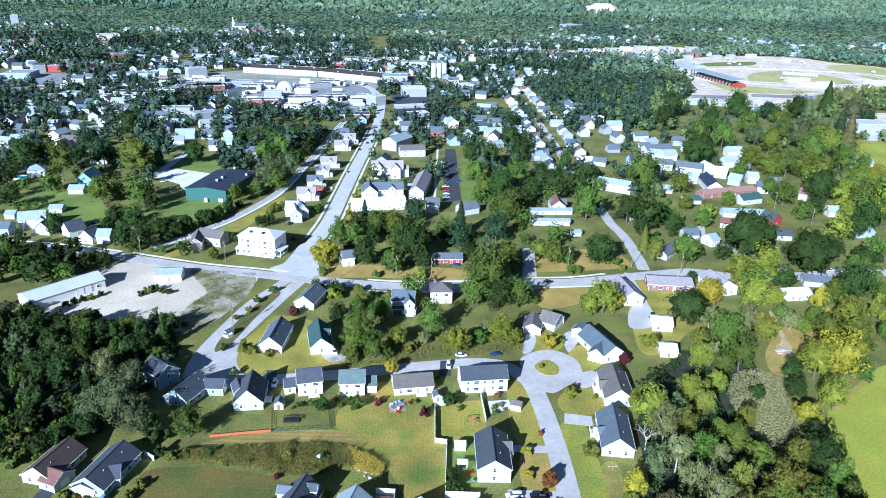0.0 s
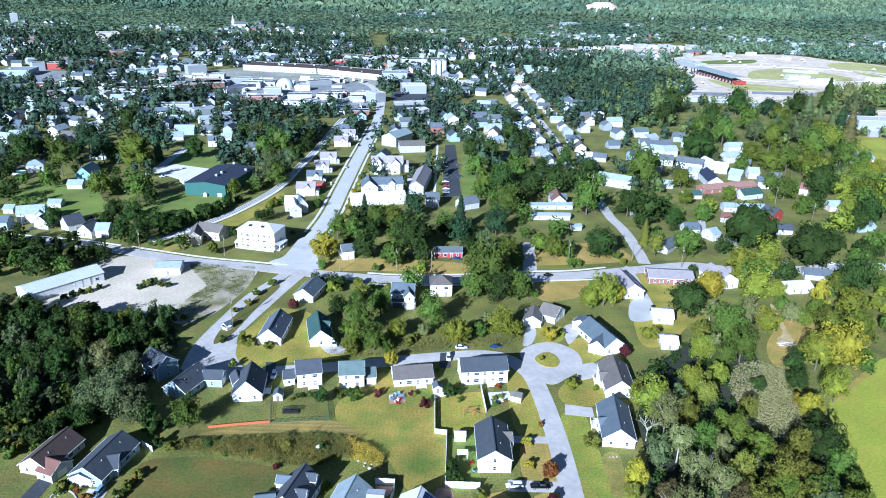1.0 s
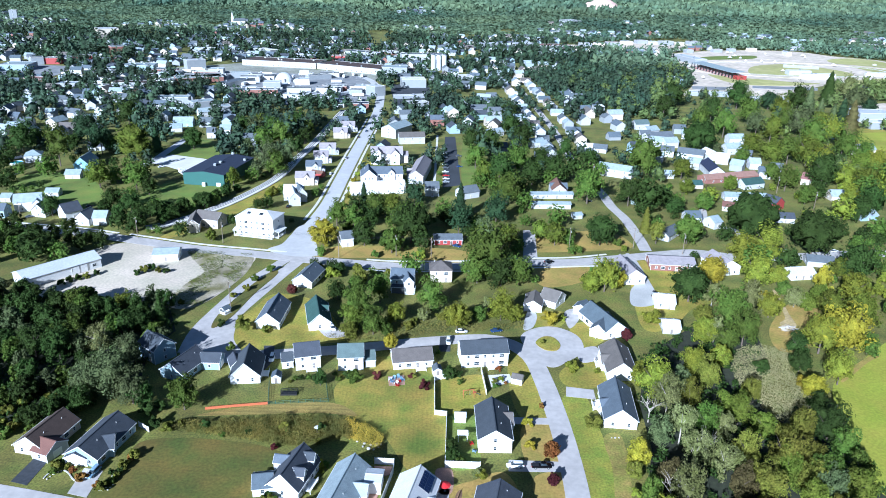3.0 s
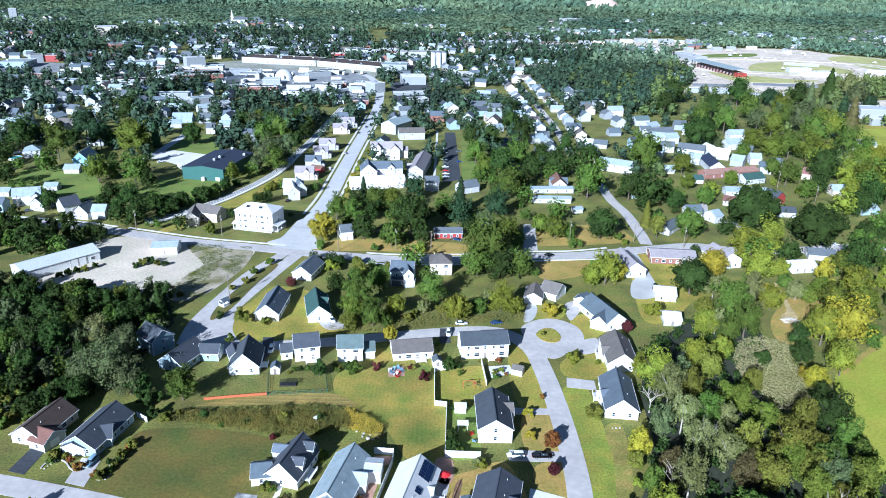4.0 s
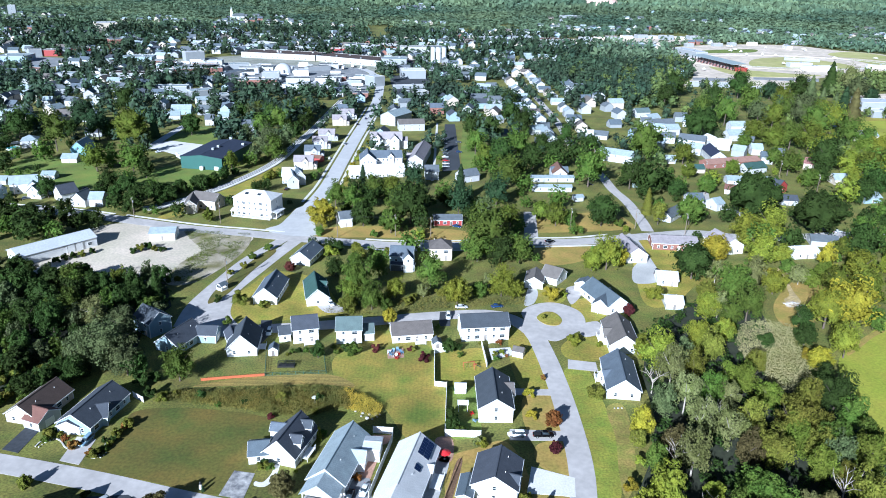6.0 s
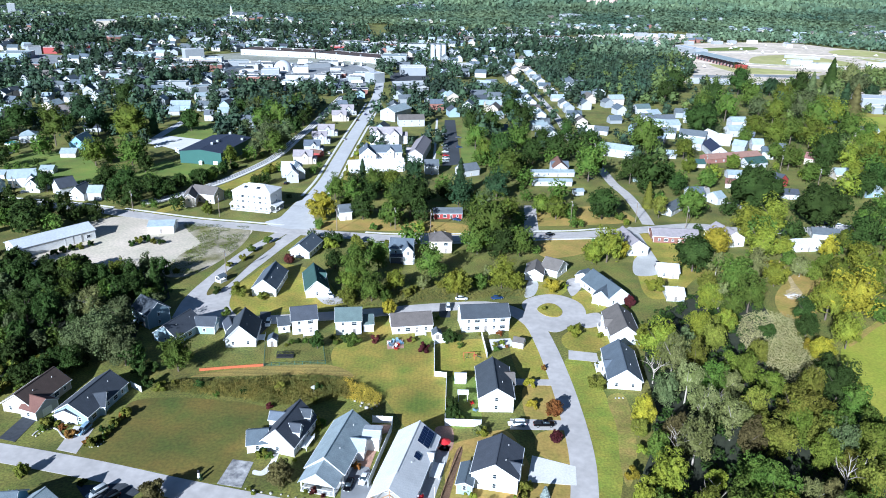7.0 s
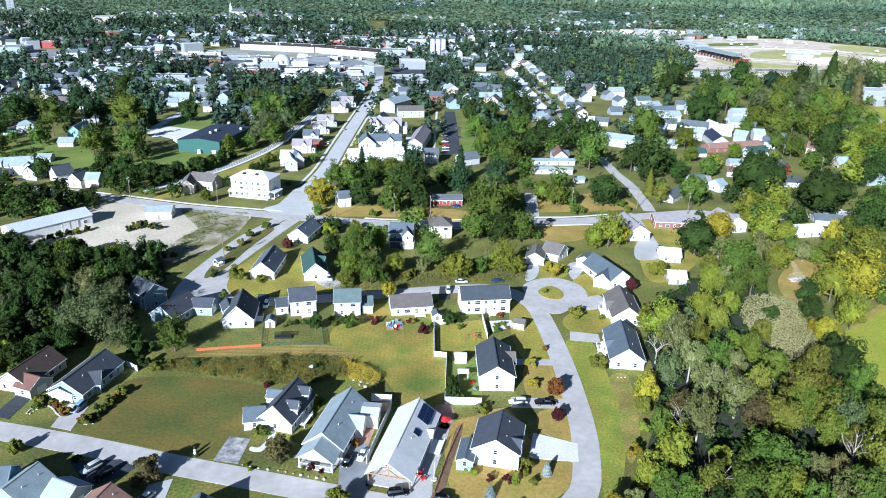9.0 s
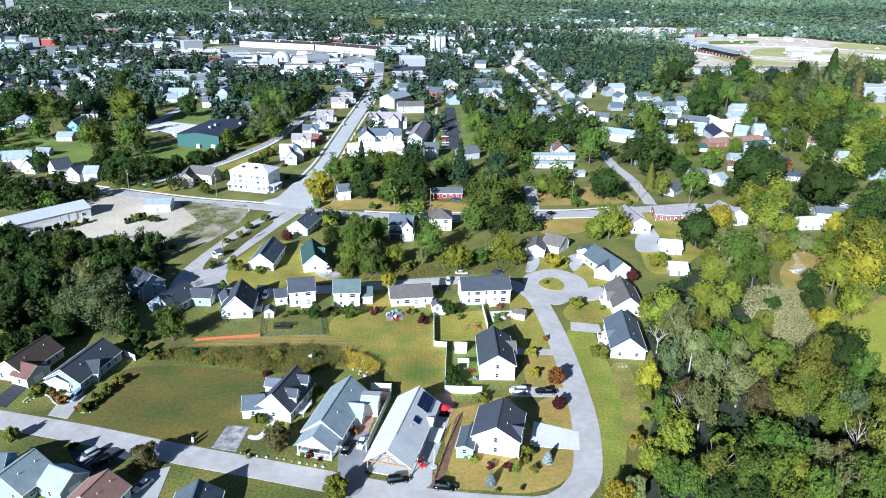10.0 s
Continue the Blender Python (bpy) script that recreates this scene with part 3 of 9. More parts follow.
def crown_points(seed, shape, count, ruffle=0.3):
    """Points and outward turns of a crown one metre in radius and two high, gathered in clumps with gaps."""
    rng = np.random.default_rng(seed)
    if shape == "spruce":
        h = rng.random(count) ** 0.75
        tiers = np.floor(h * 13) / 13 + rng.normal(0, 0.012, count)
        r = np.clip(1 - tiers, 0, 1) ** 0.8 * rng.uniform(0.3, 1.0, count) ** 0.5 * (0.86 + 0.14 * np.sin(tiers * 40 + seed))
        t = rng.random(count) * 2 * np.pi
        p = np.stack([r * np.cos(t), r * np.sin(t), 2 * tiers - (r * 0.22)], 1)
        nrm = np.stack([np.cos(t) * 0.6, np.sin(t) * 0.6, np.full(count, 0.9)], 1) + rng.normal(0, 0.4, (count, 3))
    else:
        c, size = crown_clumps(seed, shape)
        clumps = len(c)
        which = rng.choice(clumps, count, p=size ** 2 / (size ** 2).sum())
        d = rng.normal(size=(count, 3))
        d[:, 2] += 0.4
        d /= np.linalg.norm(d, axis=1)[:, None]
        p = c[which] + d * (size[which] * rng.uniform(0.6, 1.25, count))[:, None] * np.array([1, 1, 0.85])
        nrm = d * 0.9 + p * 0.3 + np.array([0, 0, 0.1]) + rng.normal(0, ruffle, (count, 3))
        p[:, 2] += 1.0
    nrm /= np.linalg.norm(nrm, axis=1)[:, None]
    return p, nrm


TREES = {}
SHAPE = {  # stretch of the height, crown's foot as a share of the height, trunk
    "round": (1.0, 0.05), "oak": (1.08, 0.02), "tall": (1.4, 0.02), "open": (1.2, 0.04), "bush": (0.8, 0.01), "spruce": (1.7, 0.04),
}


def tree_meshes(shape, leaf, radius, fine, variant, full=True):
    """Trunk and crown for one size class; alike trees share them."""
    key = (shape, leaf, round(radius * 2) / 2, fine, variant, full)
    if key in TREES:
        return TREES[key]
    r = key[2]
    stretch, foot = SHAPE[shape]
    h = 2 * r * stretch / (1 - foot)
    z0 = h * foot
    card = {2: 0.26, 1: 0.36, 0: 0.75}[fine] * (0.8 if shape in ("spruce",) else 1.0)
    card *= max(1.0, r / 4.0) ** 0.5 * (1.0 if full else 1.35)
    count = int(min({2: 2100, 1: 1250, 0: 300}[fine] * (1.0 if full else 0.6), max(140, (4.6 if shape != "open" else 2.7) * 4 * math.pi * r * r * stretch / (card * card * 2.2))))
    p, nrm = crown_points(variant * 31 + len(shape), shape, count, 0.16 if shape == "round" else 0.22)
    p = p * np.array([r, r, r * stretch]) + np.array([0, 0, z0])
    core = None
    if full and shape != "spruce":
        c, size = crown_clumps(variant * 31 + len(shape), shape)
        share = {"round": 0.86, "oak": 0.67, "tall": 0.66, "open": 0.42, "bush": 0.7}[shape]
        v, faces = foliage_mass(c, size, BALL_2, share)
        core = ((v + np.array([0, 0, 1.0])) * np.array([r, r, r * stretch]) + np.array([0, 0, z0]), faces)
    elif full:
        v, faces = spire(variant)
        core = (v * np.array([r, r, r * stretch]) + np.array([0, 0, z0]), faces)
    crown = card_mesh("crown", p, nrm, card, LEAF[leaf], core)
    rng = random.Random(variant)
    bark = M_PALE_BARK if leaf == "silver" else M_BARK
    g = Geo().tube((0, 0, -0.3), (0, 0, h * 0.45), 0.035 * r + 0.1, 0.02 * r + 0.07, 8)
    top = h * 0.45
    for k in range(6 if shape != "spruce" else 1):
        t = k * 1.05 + rng.random()
        reach = r * rng.uniform(0.45, 0.75) if shape != "spruce" else 0.02
        start = (0, 0, top * rng.uniform(0.55, 1.0) if shape != "spruce" else top)
        end = (reach * math.cos(t), reach * math.sin(t), h * (rng.uniform(0.6, 0.88) if shape != "spruce" else 0.95))
        g.tube(start, end, 0.018 * r + 0.04, 0.02, 5)
    TREES[key] = (g.mesh("trunk", bark), crown)
    return TREES[key]


TREE_WORDS = {"green": "full green leafy", "dark": "dense dark green", "light": "bright yellow-green leafy", "yellow": "yellowing leafy", "silver": "pale silvery open-crowned",
              "olive": "olive and brown leafy", "moss": "olive green leafy", "needle": "dark green", "blue": "pale blue-grey", "sage": "dusty grey-green leafy", "umber": "brownish thinly leaved", "maroon": "dark maroon-leaved", "rust": "rusty orange-leaved"}
tree_turn = random.Random(5)


GROVE = {}


def tree(x, y, radius, leaf="green", shape="round", fine=2, variant=None, grow=None, grove=False):
    """One tree or bush; trees of a grove are joined by their leaf colour."""
    v = tree_turn.randrange(3) if variant is None else variant
    trunk, crown = tree_meshes(shape, leaf, radius, fine, v, not grove)
    if grove:
        s = tree_turn.uniform(0.94, 1.1)
        GROVE.setdefault(leaf, []).append((crown, pose(x, y, lie(x, y), 0, 0, tree_turn.uniform(0, 360)) @ Matrix.Diagonal((s, s, s, 1))))
        reserve(x, y, radius * 0.7)
        return None
    bush = shape == "bush"
    kind = "bush" if bush else ("spruce_tree" if shape == "spruce" else "tree")
    noun = "bush" if bush else ("spruce" if shape == "spruce" else "tree")
    ob = thing(kind, x, y, lie(x, y), tree_turn.uniform(0, 360), f"{TREE_WORDS[leaf]} {noun} standing in rough grass", noun if not bush else "bush", "bushes" if bush else "trees")
    s = tree_turn.uniform(0.94, 1.07)
    ob.scale = (s, s, s * (grow or tree_turn.uniform(0.92, 1.1) * (1.25 if shape in ("oak", "open") and radius > 2.5 and x > 40 and y < 215 else 1.0)))
    if not bush:
        part("trunk", trunk, None, ob)
    part("crown", crown, None, ob)
    reserve(x, y, radius * 0.7)
    return ob


def grow_groves():
    for leaf, places in GROVE.items():
        parts = []
        for me, m in places:
            v = np.empty(len(me.vertices) * 3, np.float32)
            me.vertices.foreach_get("co", v)
            M = np.array(m)
            parts.append(v.reshape(-1, 3) @ M[:3, :3].T + M[:3, 3])
        tagged(new("grove", quads("grove", np.concatenate(parts), LEAF[leaf])), f"{TREE_WORDS[leaf]} trees growing between the yards", "trees", "", "stuff")


def snag(x, y, height, seed=1):
    """A dead tree with bare pale limbs."""
    rng = random.Random(seed)
    ob = thing("dead_tree", x, y, 0, 0, "dead tree with bare pale grey limbs among live trees", "tree", "trees")
    part("trunk", Geo().tube((0, 0, -0.3), (0, 0, height * 0.55), 0.22, 0.13, 8), M_PALE_BARK, ob)
    for k in range(7):
        t, lean = k * 0.9 + rng.random(), rng.uniform(0.2, 0.42) * height
        a = Vector((0, 0, height * rng.uniform(0.3, 0.54)))
        b = a + Vector((lean * 0.6 * math.cos(t), lean * 0.6 * math.sin(t), height * 0.25))
        g = Geo().tube(a, b, 0.11, 0.06, 6)
        for j in range(3):
            c = b + Vector((rng.uniform(-1, 1) * 1.6 + lean * 0.2 * math.cos(t), rng.uniform(-1, 1) * 1.6 + lean * 0.2 * math.sin(t), rng.uniform(0.8, 2.6)))
            g.tube(b, c, 0.055, 0.02, 5)
        part("limb", g, M_PALE_BARK, ob)
    return ob


def scatter_cards(name, places, template, mat, label, category, seed=0, low=0.75, high=1.3, heart=0.0):
    """Many alike plants joined into one mesh: template points set at each place with its own turn and size."""
    p, nrm, size = template
    rng = np.random.default_rng(seed)
    P = np.array(places)
    n, m = len(P), len(p)
    t = rng.random(n) * 2 * np.pi
    c, s = np.cos(t)[:, None], np.sin(t)[:, None]
    k = rng.uniform(low, high, n)
    r, tall = (P[:, 3] * k)[:, None], (P[:, 4] * k)[:, None]
    q = np.stack([(p[:, 0] * c - p[:, 1] * s) * r + P[:, :1], (p[:, 0] * s + p[:, 1] * c) * r + P[:, 1:2], p[:, 2] * tall + P[:, 2:3]], 2).reshape(-1, 3)
    nn = np.stack([nrm[:, 0] * c - nrm[:, 1] * s, nrm[:, 0] * s + nrm[:, 1] * c, np.broadcast_to(nrm[:, 2], (n, m))], 2).reshape(-1, 3)
    a = np.cross(nn, rng.normal(size=nn.shape))
    a /= np.linalg.norm(a, axis=1)[:, None] + 1e-9
    b = np.cross(nn, a)
    sz = (np.repeat(r[:, 0], m) * size * rng.uniform(0.7, 1.2, n * m))[:, None]
    v = np.stack([q - a * sz * 1.3, q - b * sz * 0.66, q + a * sz * 1.3, q + b * sz * 0.66], 1).reshape(-1, 3)
    core = None
    if heart:
        core = (np.stack([P[:, 0], P[:, 1], P[:, 2] + tall[:, 0]], 1), np.stack([r[:, 0], r[:, 0], tall[:, 0]], 1) * heart)
        core = hearts(core)
    return tagged(new(name, quads(name, v, mat, core)), label, category, "", "stuff")


# ---- vehicles ----
def wheel_meshes():
    t, r = Geo(), Geo()
    t.tube((0, -0.11, 0), (0, 0.11, 0), 0.34, 0.34, 14)
    r.tube((0, -0.12, 0), (0, 0.12, 0), 0.2, 0.2, 10)
    return t.mesh("tyre", M_TYRE), r.mesh("rim", M_STEEL)


WHEEL = wheel_meshes()
PAINTS = {k: shade("car_paint_" + k, c, 0.12, 0.04, spec=0.5 if c[1] > 0.2 else 0.2) for k, c in {"white": (0.75, 0.76, 0.77), "black": (0.005, 0.005, 0.006), "navy": (0.02, 0.05, 0.14), "blue": (0.2, 0.3, 0.4), "red": (0.4, 0.02, 0.02), "silver": (0.45, 0.47, 0.48), "grey": (0.09, 0.1, 0.11)}.items()}


def loft(sections, square=0.55):
    """A closed rounded body through cross sections (x, half width low, half width high, z low, z high)."""
    n, rings = 16, []
    for x, a, b, z0, z1 in sections:
        ring = []
        for k in range(n):
            t = (k + 0.5) * 2 * math.pi / n
            c, s = math.cos(t), math.sin(t)
            u, v = math.copysign(abs(c) ** square, c), math.copysign(abs(s) ** square, s)
            ring.append((x, u * (a + (b - a) * (v + 1) / 2), (z0 + z1) / 2 + v * (z1 - z0) / 2))
        rings.append(ring)
    pts = [p for ring in rings for p in ring]
    faces = [tuple(range(n))[::-1], tuple(n * (len(rings) - 1) + k for k in range(n))]
    for j in range(len(rings) - 1):
        for k in range(n):
            faces.append((n * j + k, n * j + (k + 1) % n, n * j + n + (k + 1) % n, n * j + n + k))
    return Geo().add(pts, faces)


def smooth(ob):
    for f in ob.data.polygons:
        f.use_smooth = True
    return ob


def car(x, y, turn, paint="white", kind="car", where="parked on a drive", z=0.07):
    suv = kind in ("suv", "van")
    ob = thing("pickup_truck" if kind == "pickup" else "car", x, y, z, turn, f"{paint} {'pickup truck' if kind == 'pickup' else kind if kind != 'car' else 'saloon car'} {where}", "car", "parked vehicles")
    h, k = (1.05, 1.75) if suv or kind == "pickup" else (0.88, 1.42)
    L = 5.8 if kind == "pickup" else 5.0 if suv else 4.7
    a = L / 2
    smooth(part("body", loft([(-a, 0.6, 0.55, 0.5, h - 0.2), (-a + 0.08, 0.8, 0.74, 0.4, h - 0.08), (-a + 0.35, 0.9, 0.84, 0.3, h), (-a * 0.3, 0.93, 0.88, 0.26, h + 0.02), (a * 0.35, 0.93, 0.88, 0.26, h), (a - 0.5, 0.9, 0.82, 0.28, h - 0.12), (a - 0.12, 0.8, 0.7, 0.36, h - 0.22), (a, 0.55, 0.5, 0.45, h - 0.34)]), PAINTS[paint], ob))
    if kind == "pickup":
        c0, c1, c2, c3 = -0.35, -0.2, 1.0, 1.6
    elif suv:
        c0, c1, c2, c3 = -a + 0.12, -a + 0.45, a * 0.2, a * 0.48
    else:
        c0, c1, c2, c3 = -a + 0.55, -a + 1.2, a * 0.12, a * 0.45
    smooth(part("glazing", loft([(c0, 0.74, 0.7, h - 0.1, h + 0.03), (c1, 0.84, 0.66, h - 0.1, k - 0.05), ((c1 + c2) / 2, 0.86, 0.68, h - 0.1, k), (c2, 0.84, 0.66, h - 0.1, k - 0.06), (c3, 0.72, 0.68, h - 0.1, h + 0.03)], 0.7), M_GLASS, ob))
    smooth(part("roof_panel", loft([(c1 - 0.08, 0.5, 0.45, k - 0.12, k - 0.02), (c1 + 0.15, 0.64, 0.56, k - 0.1, k + 0.05), ((c1 + c2) / 2, 0.66, 0.58, k - 0.08, k + 0.07), (c2 - 0.15, 0.63, 0.55, k - 0.12, k + 0.03), (c2 + 0.06, 0.5, 0.45, k - 0.14, k - 0.05)]), PAINTS[paint], ob))
    for s in (-1, 1):
        part("wing_mirror", Geo().box(c3 - 0.25, s * 0.98, h + 0.1, 0.12, 0.2, 0.14), PAINTS[paint], ob)
    if kind == "pickup":
        part("truck_bed", Geo().box(-a + 1.15, 0, h + 0.01, 1.9, 1.45, 0.03), M_BLACK, ob)
    for sx in (-1, 1):
        for sy in (-1, 1):
            w = new("wheel", WHEEL[0])
            w.parent = ob
            w.matrix_basis = pose(sx * a * 0.62, sy * 0.82, 0.34)
            r = new("rim", WHEEL[1])
            r.parent = w
    for sy in (-1, 1):
        part("headlight", Geo().box(a - 0.06, sy * 0.5, h - 0.36, 0.16, 0.3, 0.14), M_LAMP, ob)
        part("tail_light", Geo().box(-a + 0.02, sy * 0.62, h - 0.22, 0.1, 0.16, 0.2), M_REDLAMP, ob)
    reserve(x, y, 2.5)
    return ob


# ---- yard things ----
def fence(points, height=1.8, mat=None, label="white vinyl privacy fence", solid=True, gap=2.4, name="fence"):
    ob = thing(name, *points[0], 0, 0, label, "fence", "fences")
    ox, oy = points[0]
    for (x0, y0), (x1, y1) in zip(points, points[1:]):
        d = math.hypot(x1 - x0, y1 - y0)
        n = max(1, round(d / gap))
        t = math.degrees(math.atan2(y1 - y0, x1 - x0))
        panel = Geo()
        if solid:
            panel.box(0, 0, height * 0.52, d / n - 0.12, 0.05, height * 0.9).box(0, 0, height - 0.04, d / n - 0.12, 0.1, 0.08).box(0, 0, 0.12, d / n - 0.12, 0.1, 0.1)
        else:
            panel.box(0, 0, 0, d / n - 0.1, 0.05, 0.07)
        pm = panel.mesh("panel" if solid else "rail", mat or M_VINYL)
        post = Geo().box(0, 0, height / 2 + 0.02, 0.13, 0.13, height + 0.24).mesh("post", mat or M_VINYL)
        for k in range(n + 1):
            f = k / n
            place("post", post, ob, x0 + (x1 - x0) * f - ox, y0 + (y1 - y0) * f - oy, 0, t)
            if k < n:
                f = (k + 0.5) / n
                for z in (0,) if solid else (0.15, height * 0.5, height - 0.06):
                    place("panel" if solid else "rail", pm, ob, x0 + (x1 - x0) * f - ox, y0 + (y1 - y0) * f - oy, z, t)
                reserve(x0 + (x1 - x0) * f, y0 + (y1 - y0) * f, 1.0)
    return ob


def pole(x, y, turn, height=11.0, lamp=False):
    ob = thing("utility_pole", x, y, 0, turn, "brown wooden utility pole with a crossarm beside the street", "pole", "utility poles")
    part("mast", Geo().tube((0, 0, -0.5), (0, 0, height), 0.19, 0.13, 8), M_POLE, ob)
    part("crossarm", Geo().box(0, 0.16, height - 0.7, 2.4, 0.12, 0.12), M_POLE, ob)
    for k in (-1.1, 0, 1.1):
        part("insulator", Geo().tube((k, 0.16, height - 0.64), (k, 0.16, height - 0.42), 0.06, 0.04, 6), M_TRIM, ob)
    part("transformer", Geo().tube((0, -0.38, height - 2.6), (0, -0.38, height - 1.6), 0.24, 0.24, 10), M_STEEL, ob)
    reserve(x, y, 1.0)
    return ob


def wires(points, height=10.4):
    g = Geo()
    for k in (-1.1, 0.0, 1.1):
        for (x0, y0), (x1, y1) in zip(points, points[1:]):
            d = Vector((x1 - x0, y1 - y0)).normalized()
            a, b = Vector((x0 - d.y * k, y0 + d.x * k, height)), Vector((x1 - d.y * k, y1 + d.x * k, height))
            prev = a
            for j in range(1, 7):
                t = j / 6
                p = a.lerp(b, t) - Vector((0, 0, 4 * 0.7 * t * (1 - t)))
                g.tube(prev, p, 0.018, 0.018, 4)
                prev = p
    ob = part("power_line", g, M_BLACK)
    return tagged(ob, "thin black overhead wires strung between utility poles", "cable", "", "")


def shed(x, y, turn, L, W, eave, ridge, wall="white", roof="grey", label="small white garden shed on the grass"):
    ob = thing("shed", x, y, 0, turn, label, "shed", "sheds")
    at = block(ob, 0, 0, 0, L, W, eave, ridge, wall, roof, False, False, 0.15)
    place("door", DOOR_MESH, ob, L / 2 + 0.04, 0, 0.0, 90)
    reserve(x, y, max(L, W) * 0.6)
    return ob


def kiosk(x, y, turn):
    """A small open hut: low walls, corner posts and a gabled roof."""
    ob = thing("kiosk", x, y, 0, turn, "small white open kiosk with a slate roof on the median", "kiosk")
    part("base", Geo().box(0, 0, 0.12, 3.4, 3.2, 0.24), M_CONCRETE, ob)
    for u in (-1.45, 1.45):
        for v in (-1.35, 1.35):
            part("post", Geo().box(u, v, 1.3, 0.16, 0.16, 2.2), M_TRIM, ob)
        part("side_panel", Geo().box(u, 0, 0.72, 0.08, 2.5, 0.95), M_TRIM, ob)
    part("counter", Geo().box(0, -1.35, 0.72, 2.7, 0.08, 0.95).box(0, -1.4, 1.22, 2.74, 0.36, 0.06), M_TRIM, ob)
    part("back_wall", Geo().box(0, 1.35, 1.3, 2.7, 0.08, 2.2), M_TRIM, ob)
    g = Geo()
    for u in (-1.5, 1.5):
        g.add([(u - 0.05, -1.42, 2.42), (u - 0.05, 1.42, 2.42), (u - 0.05, 0, 3.2), (u + 0.05, -1.42, 2.42), (u + 0.05, 1.42, 2.42), (u + 0.05, 0, 3.2)], [(0, 2, 1), (3, 4, 5), (0, 1, 4, 3), (1, 2, 5, 4), (2, 0, 3, 5)])
    part("gable", g, M_TRIM, ob)
    g = Geo()
    for k in (-1, 1):
        q = [(-1.8, k * 1.75, 2.32), (1.8, k * 1.75, 2.32), (1.8, 0, 3.32), (-1.8, 0, 3.32)]
        g.slab(q if k < 0 else q[::-1], 0.1)
    part("roof", g, ROOF["slate"], ob)
    reserve(x, y, 2.4)
    return ob


def umbrella(x, y):
    ob = thing("patio_umbrella", x, y, 0, 0, "open red canvas patio umbrella on a backyard terrace", "umbrella")
    part("pole", Geo().tube((0, 0, 0), (0, 0, 2.6), 0.03, 0.03, 6), M_STEEL, ob)
    g, n = Geo(), 8
    ring = [(1.6 * math.cos(k * math.pi / 4), 1.6 * math.sin(k * math.pi / 4), 2.05) for k in range(n)]
    g.add(ring + [(0, 0, 2.65), (0, 0, 2.58)] + [(a, b, c - 0.06) for a, b, c in ring], [(k, (k + 1) % n, 8) for k in range(n)] + [(10 + (k + 1) % n, 10 + k, 9) for k in range(n)] + [(k, 10 + k, 10 + (k + 1) % n, (k + 1) % n) for k in range(n)])
    part("canopy", g, M_REDCLOTH, ob)
    part("base_plate", Geo().tube((0, 0, 0), (0, 0, 0.1), 0.35, 0.3, 10), M_CONCRETE, ob)


def solar(home, u, v, turn, tilt, z, rows, cols):
    ob = thing("solar_array", 0, 0, 0, 0, "dark blue solar panels lying on a pale house roof", "solar panel", "solar panels")
    ob.matrix_basis = home.matrix_basis @ pose(u, v, z, 0, 0, turn) @ pose(0, 0, 0, tilt, 0, 0)
    pm = Geo().box(0, 0, 0.06, 1.0, 1.66, 0.05).mesh("solar_panel", M_SOLAR)
    fm = Geo().box(0, 0, 0.03, 1.04, 1.7, 0.05).mesh("panel_frame", M_STEEL)
    for r in range(rows):
        for c in range(cols):
            x, y = (c - (cols - 1) / 2) * 1.07, (r - (rows - 1) / 2) * 1.73
            f = place("panel_frame", fm, ob, x, y, 0)
            q = new("solar_panel", pm)
            q.parent = f


def swing_set(x, y, turn):
    ob = thing("swing_set", x, y, 0, turn, "orange wooden swing set with a slide on the lawn", "swing set")
    for s in (-1, 1):
        for k in (-1, 1):
            part("leg", Geo().tube((s * 1.7, k * 1.0, 0), (s * 1.7, 0, 2.3), 0.07, 0.07, 6), M_ORANGE, ob)
    part("beam", Geo().box(0, 0, 2.33, 3.8, 0.14, 0.16), M_ORANGE, ob)
    for k in (-0.7, 0.5):
        g = Geo().tube((k - 0.2, 0, 0.55), (k - 0.2, 0, 2.3), 0.015, 0.015, 4).tube((k + 0.2, 0, 0.55), (k + 0.2, 0, 2.3), 0.015, 0.015, 4)
        part("chain", g, M_STEEL, ob)
        part("swing_seat", Geo().box(k, 0, 0.53, 0.5, 0.2, 0.05), M_GREENMESH, ob)
    part("slide", Geo().slab([(2.0, -0.3, 1.4), (2.0, 0.3, 1.4), (4.0, 0.3, 0.2), (4.0, -0.3, 0.2)][::-1], 0.06), M_GREENMESH, ob)
    part("platform", Geo().box(2.0, 0, 1.35, 1.0, 1.0, 0.1), M_ORANGE, ob)
    reserve(x, y, 3)


def pool(x, y, r, label="round above-ground pool with blue water"):
    ob = thing("pool", x, y, 0, 0, label, "pool")
    n = 20
    g = Geo()
    for k in range(n):
        a, b = 2 * math.pi * k / n, 2 * math.pi * (k + 1) / n
        g.slab([(r * math.cos(a), r * math.sin(a), 1.25), (r * 1.05 * math.cos(a), r * 1.05 * math.sin(a), 1.25), (r * 1.05 * math.cos(b), r * 1.05 * math.sin(b), 1.25), (r * math.cos(b), r * math.sin(b), 1.25)], 1.25)
    part("pool_wall", g, M_TRIM, ob)
    part("water", Geo().tube((0, 0, 0.0), (0, 0, 1.1), r, r, n), M_WATER, ob)
    reserve(x, y, r + 1)


